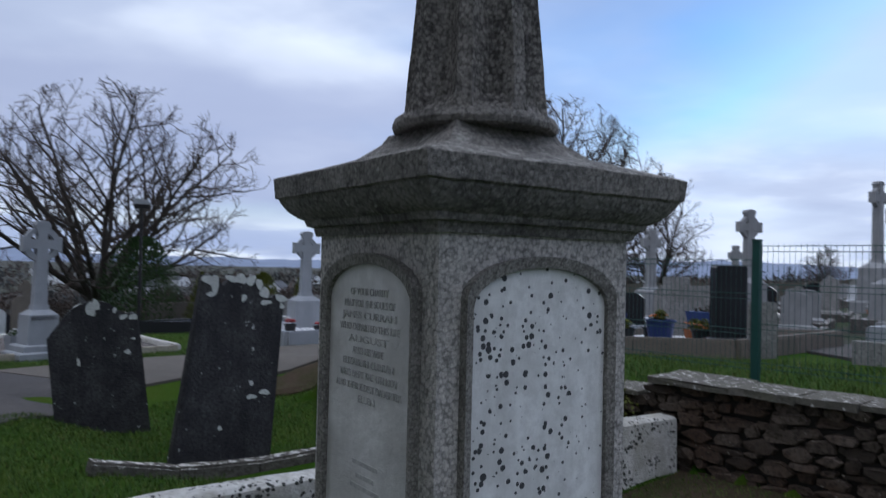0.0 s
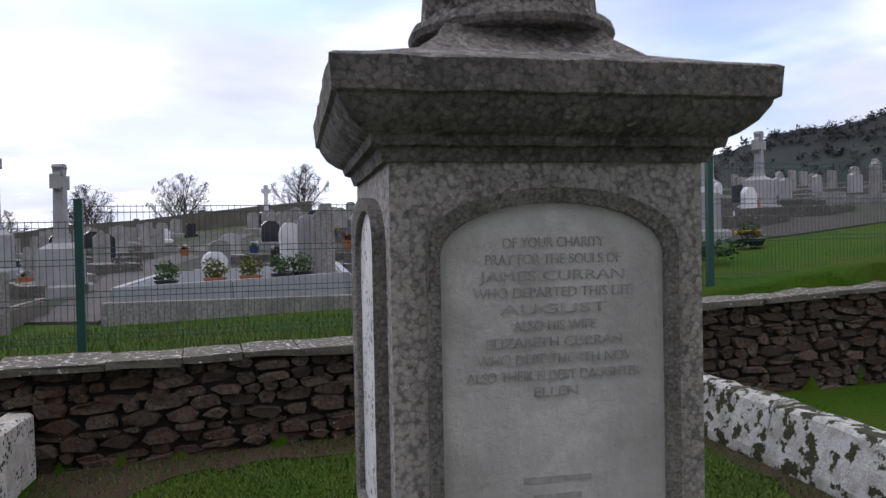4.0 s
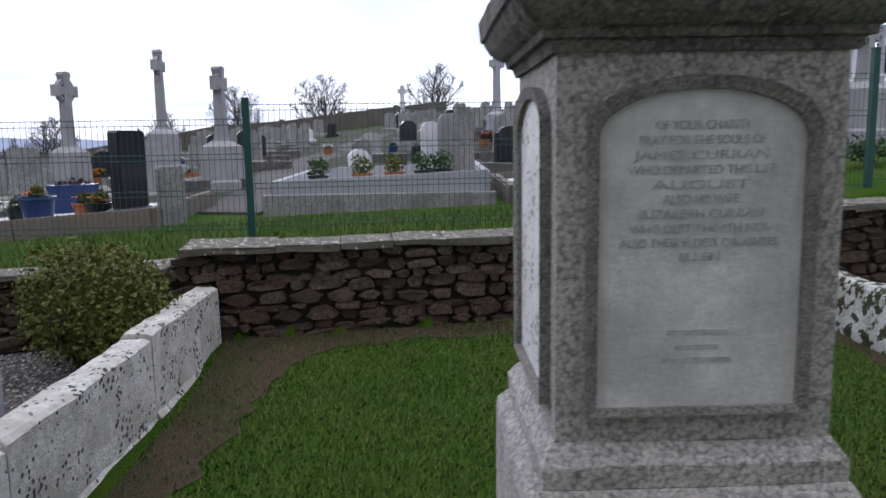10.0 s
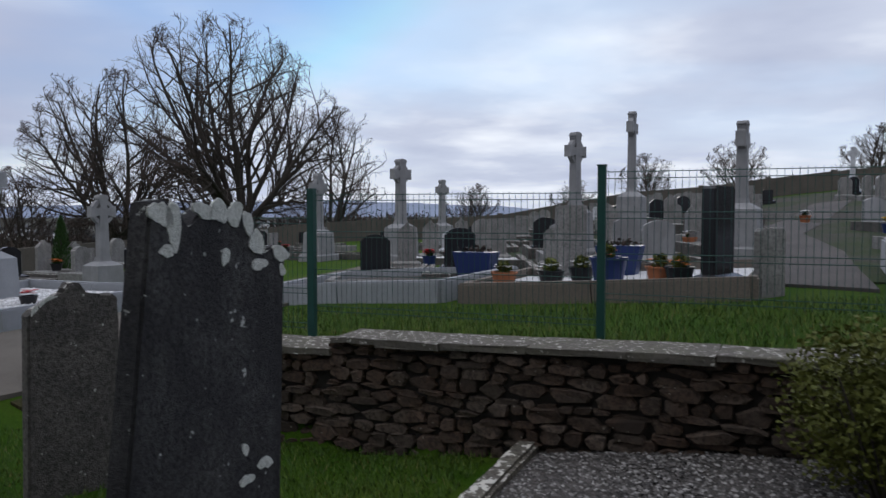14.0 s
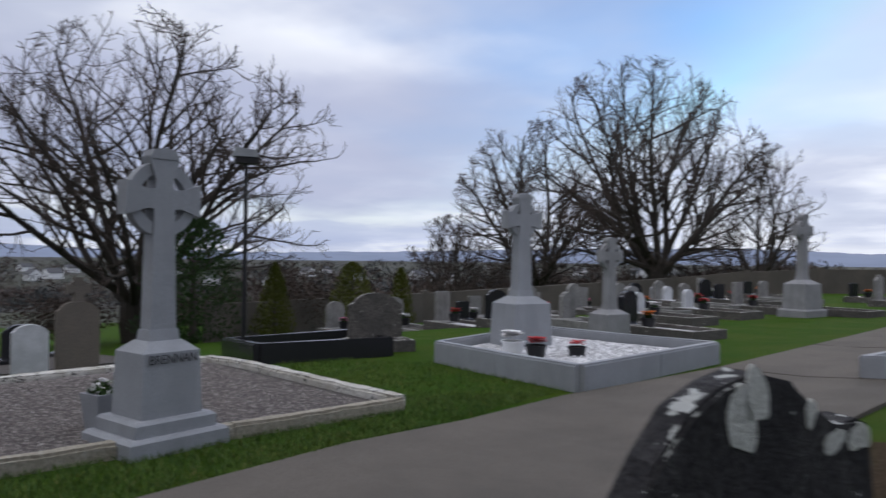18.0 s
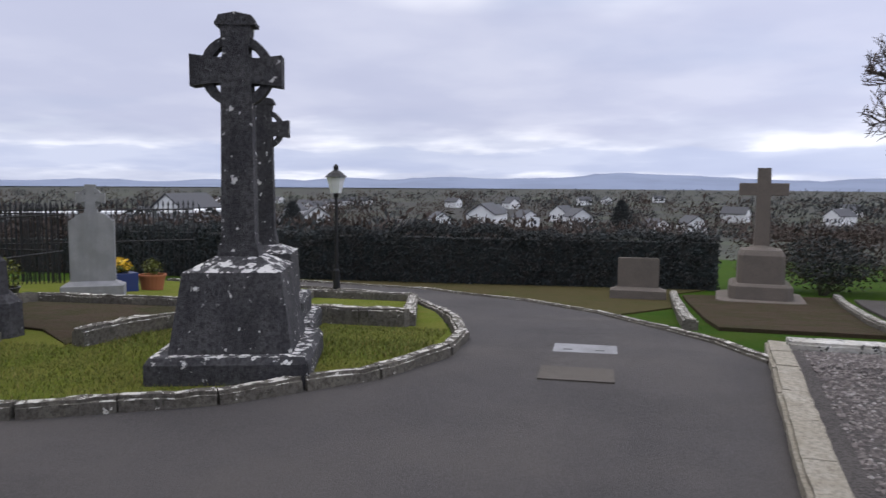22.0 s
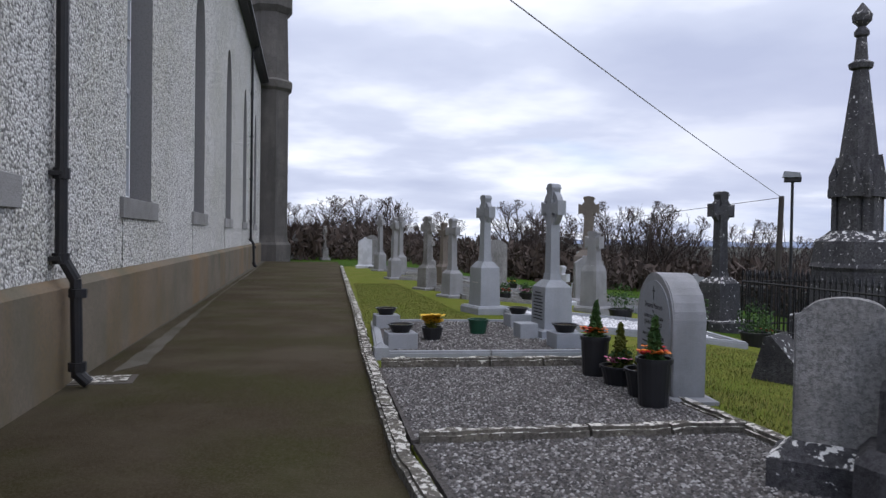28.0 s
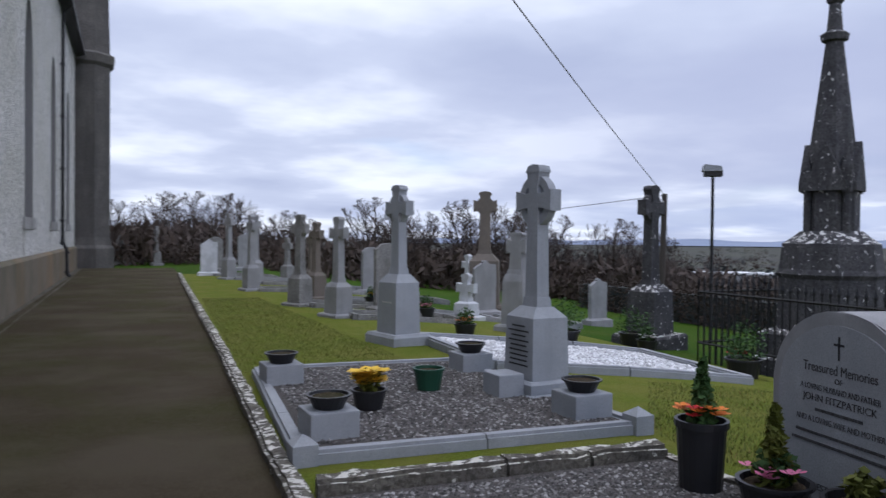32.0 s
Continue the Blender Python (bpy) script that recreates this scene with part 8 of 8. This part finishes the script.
PEB = pebble_mat("gravel_stones", [(0.0, (0.026, 0.024, 0.023)), (0.45, (0.075, 0.069, 0.066)), (0.75, (0.14, 0.13, 0.125)), (1.0, (0.32, 0.31, 0.30))])
PEBP = pebble_mat("pinkish_gravel_stones", [(0.0, (0.07, 0.060, 0.056)), (0.4, (0.125, 0.108, 0.102)), (0.8, (0.185, 0.162, 0.152)), (1.0, (0.30, 0.28, 0.265))])
PEBW = pebble_mat("marble_stones", [(0.0, (0.3, 0.3, 0.31)), (1.0, (0.72, 0.72, 0.73))])
scatter_gravel("gravel_stones", "loose grey gravel stones", [(-8.5, -6.85), (-10.9, -6.85), (-10.95, -4.7), (-9.25, -4.15), (-8.82, -4.8), (-8.55, -5.6)], 0.085, 14000, 0.016, PEB, 1)
scatter_gravel("gravel_stones", "loose grey gravel stones", [(-8.55, -9.7), (-10.85, -9.6), (-10.9, -6.98), (-8.5, -6.98)], 0.085, 18000, 0.015, PEB, 2)
scatter_gravel("gravel_stones", "loose grey gravel stones", [(-8.75, -10.65), (-11.1, -10.5), (-10.95, -13.5), (-8.95, -13.6)], 0.12, 9000, 0.017, PEB, 3)
scatter_gravel("gravel_stones", "loose pinkish grey gravel stones", [(-8.7, 1.85), (-8.05, 6.15), (-11.95, 6.75), (-12.5, 2.55)], 0.04, 26000, 0.016, PEBP, 4)
scatter_gravel("gravel_stones", "loose grey gravel stones", [(0.3, 5.05), (-0.1, 3.45), (1.55, 2.7), (2.15, 2.4), (2.6, 4.0), (2.6, 4.6)], 0.02, 12000, 0.016, PEB, 5)
scatter_gravel("marble_stones", "loose white marble chippings", [(-11.5, -13.35), (-14.4, -12.75), (-14.8, -15.0), (-11.6, -15.65)], 0.10, 2600, 0.035, PEBW, 6)
scatter_gravel("marble_stones", "loose white marble chippings", [(-9.5, 9.45), (-6.9, 8.45), (-6.6, 11.4), (-9.7, 12.3)], 0.16, 2600, 0.035, PEBW, 7)


def grass_blades(label, poly, lift, density, seed, hole=None, tall=0.05, mat=None):
    rng = random.Random(seed)
    xs, ys = [p[0] for p in poly], [p[1] for p in poly]
    area = (max(xs) - min(xs)) * (max(ys) - min(ys))
    vs, fs = [], []
    for _ in range(int(area * density)):
        p = rng.uniform(min(xs), max(xs)), rng.uniform(min(ys), max(ys))
        if not inside(p, poly) or (hole and inside(p, hole)):
            continue
        z = H(*p) + lift - 0.01
        a, h = rng.uniform(0, 6.3), tall * rng.uniform(0.5, 1.3)
        c, s, w = math.cos(a), math.sin(a), rng.uniform(0.003, 0.006)
        k = len(vs)
        vs += [(p[0] - s * w, p[1] + c * w, z), (p[0] + s * w, p[1] - c * w, z), (p[0] + c * h * rng.uniform(0.1, 0.9), p[1] + s * h * rng.uniform(0.1, 0.9), z + h)]
        fs.append((k, k + 1, k + 2))
    me = bpy.data.meshes.new("grass_blades")
    me.from_pydata(vs, [], fs)
    me.materials.append(mat or BLADE)
    tagged(new("grass_blades", me), label, "grass", kind="stuff")


SOIL_EDGE = [(1.75, -0.9), (2.35, 1.4), (2.8, 2.95), (3.1, 4.2), (3.1, 4.40), (8.6, 3.44), (8.2, 3.2), (7.6, 1.2), (7.2, -0.3), (6.75, -0.2), (7.2, 1.3), (7.65, 2.85), (7.4, 3.2), (5.5, 3.62), (3.95, 3.85), (3.55, 3.6), (3.15, 2.7), (2.75, 1.5), (2.15, -0.9)]
SOIL_EDGE = SOIL_EDGE[:9] + ragged(SOIL_EDGE[9:], 0.16, 0.07, 4)[:-8]
patch("soil", SOIL_EDGE, -0.013, SOIL, "bare brown soil at the foot of the wall and kerbs", "soil", grid=0.5)
BLADE = pebble_mat("grass_blade", [(0.0, (0.020, 0.052, 0.0025)), (0.6, (0.048, 0.10, 0.005)), (0.9, (0.085, 0.125, 0.011)), (1.0, (0.14, 0.118, 0.035))])
BLADE2 = pebble_mat("yellowed_blade", [(0.0, (0.048, 0.07, 0.005)), (0.5, (0.10, 0.12, 0.013)), (0.85, (0.16, 0.15, 0.03)), (1.0, (0.21, 0.16, 0.06))])
grass_blades("short grass round the obelisk", [(1.8, -0.9), (3.1, 4.35), (8.1, 3.45), (7.2, -0.6)], -0.01, 5000, 1, hole=SOIL_EDGE, tall=0.026)
grass_blades("sparse grass on bare soil under the wall", SOIL_EDGE, -0.01, 900, 11, tall=0.035)
grass_blades("short grass round the old headstones", [(-4.4, 5.0), (-3.5, 6.1), (0.0, 5.2), (-0.6, 2.6), (1.2, 0.4), (-3.4, 0.4)], 0.0, 1600, 2, tall=0.045)
grass_blades("grass verge before the gravel plot", [(-8.5, 1.7), (-7.8, 6.4), (-8.2, 6.8), (-6.9, 8.0), (-7.1, 5.0), (-7.2, 2.2)], 0.0, 2200, 3, tall=0.045)
grass_blades("grass verge beside a kerbed grave", [(-7.9, 6.6), (-12.0, 7.6), (-11.5, 8.2), (-9.6, 9.2), (-6.8, 8.1)], 0.0, 700, 4)
grass_blades("mown grass on the island", [(-9.1, -3.95), (-9.45, -2.8), (-9.95, -1.85), (-10.75, -1.05), (-11.5, -0.68), (-12.9, -0.72), (-13.0, -3.2), (-11.0, -3.5), (-11.0, -4.3)], 0.05, 3200, 5, tall=0.035, mat=BLADE2)
grass_blades("lawn beside the round headstone", [(-11.2, -6.5), (-11.3, -10.4), (-13.0, -12.5), (-15.5, -11.8), (-15.0, -7.0)], 0.05, 1200, 6, tall=0.04, mat=BLADE2)
grass_blades("lawn along the church path", [(-8.7, -13.9), (-10.7, -13.9), (-10.5, -24), (-9.2, -24)], 0.05, 1600, 7, tall=0.035, mat=BLADE2)
grass_blades("grass strip behind the wall", [(-3.0, 6.5), (0, 5.75), (3, 4.95), (9, 3.9), (9, 5.4), (3.8, 7.6), (-0.9, 8.8), (-3.4, 9.6)], 0.0, 800, 8, tall=0.07)
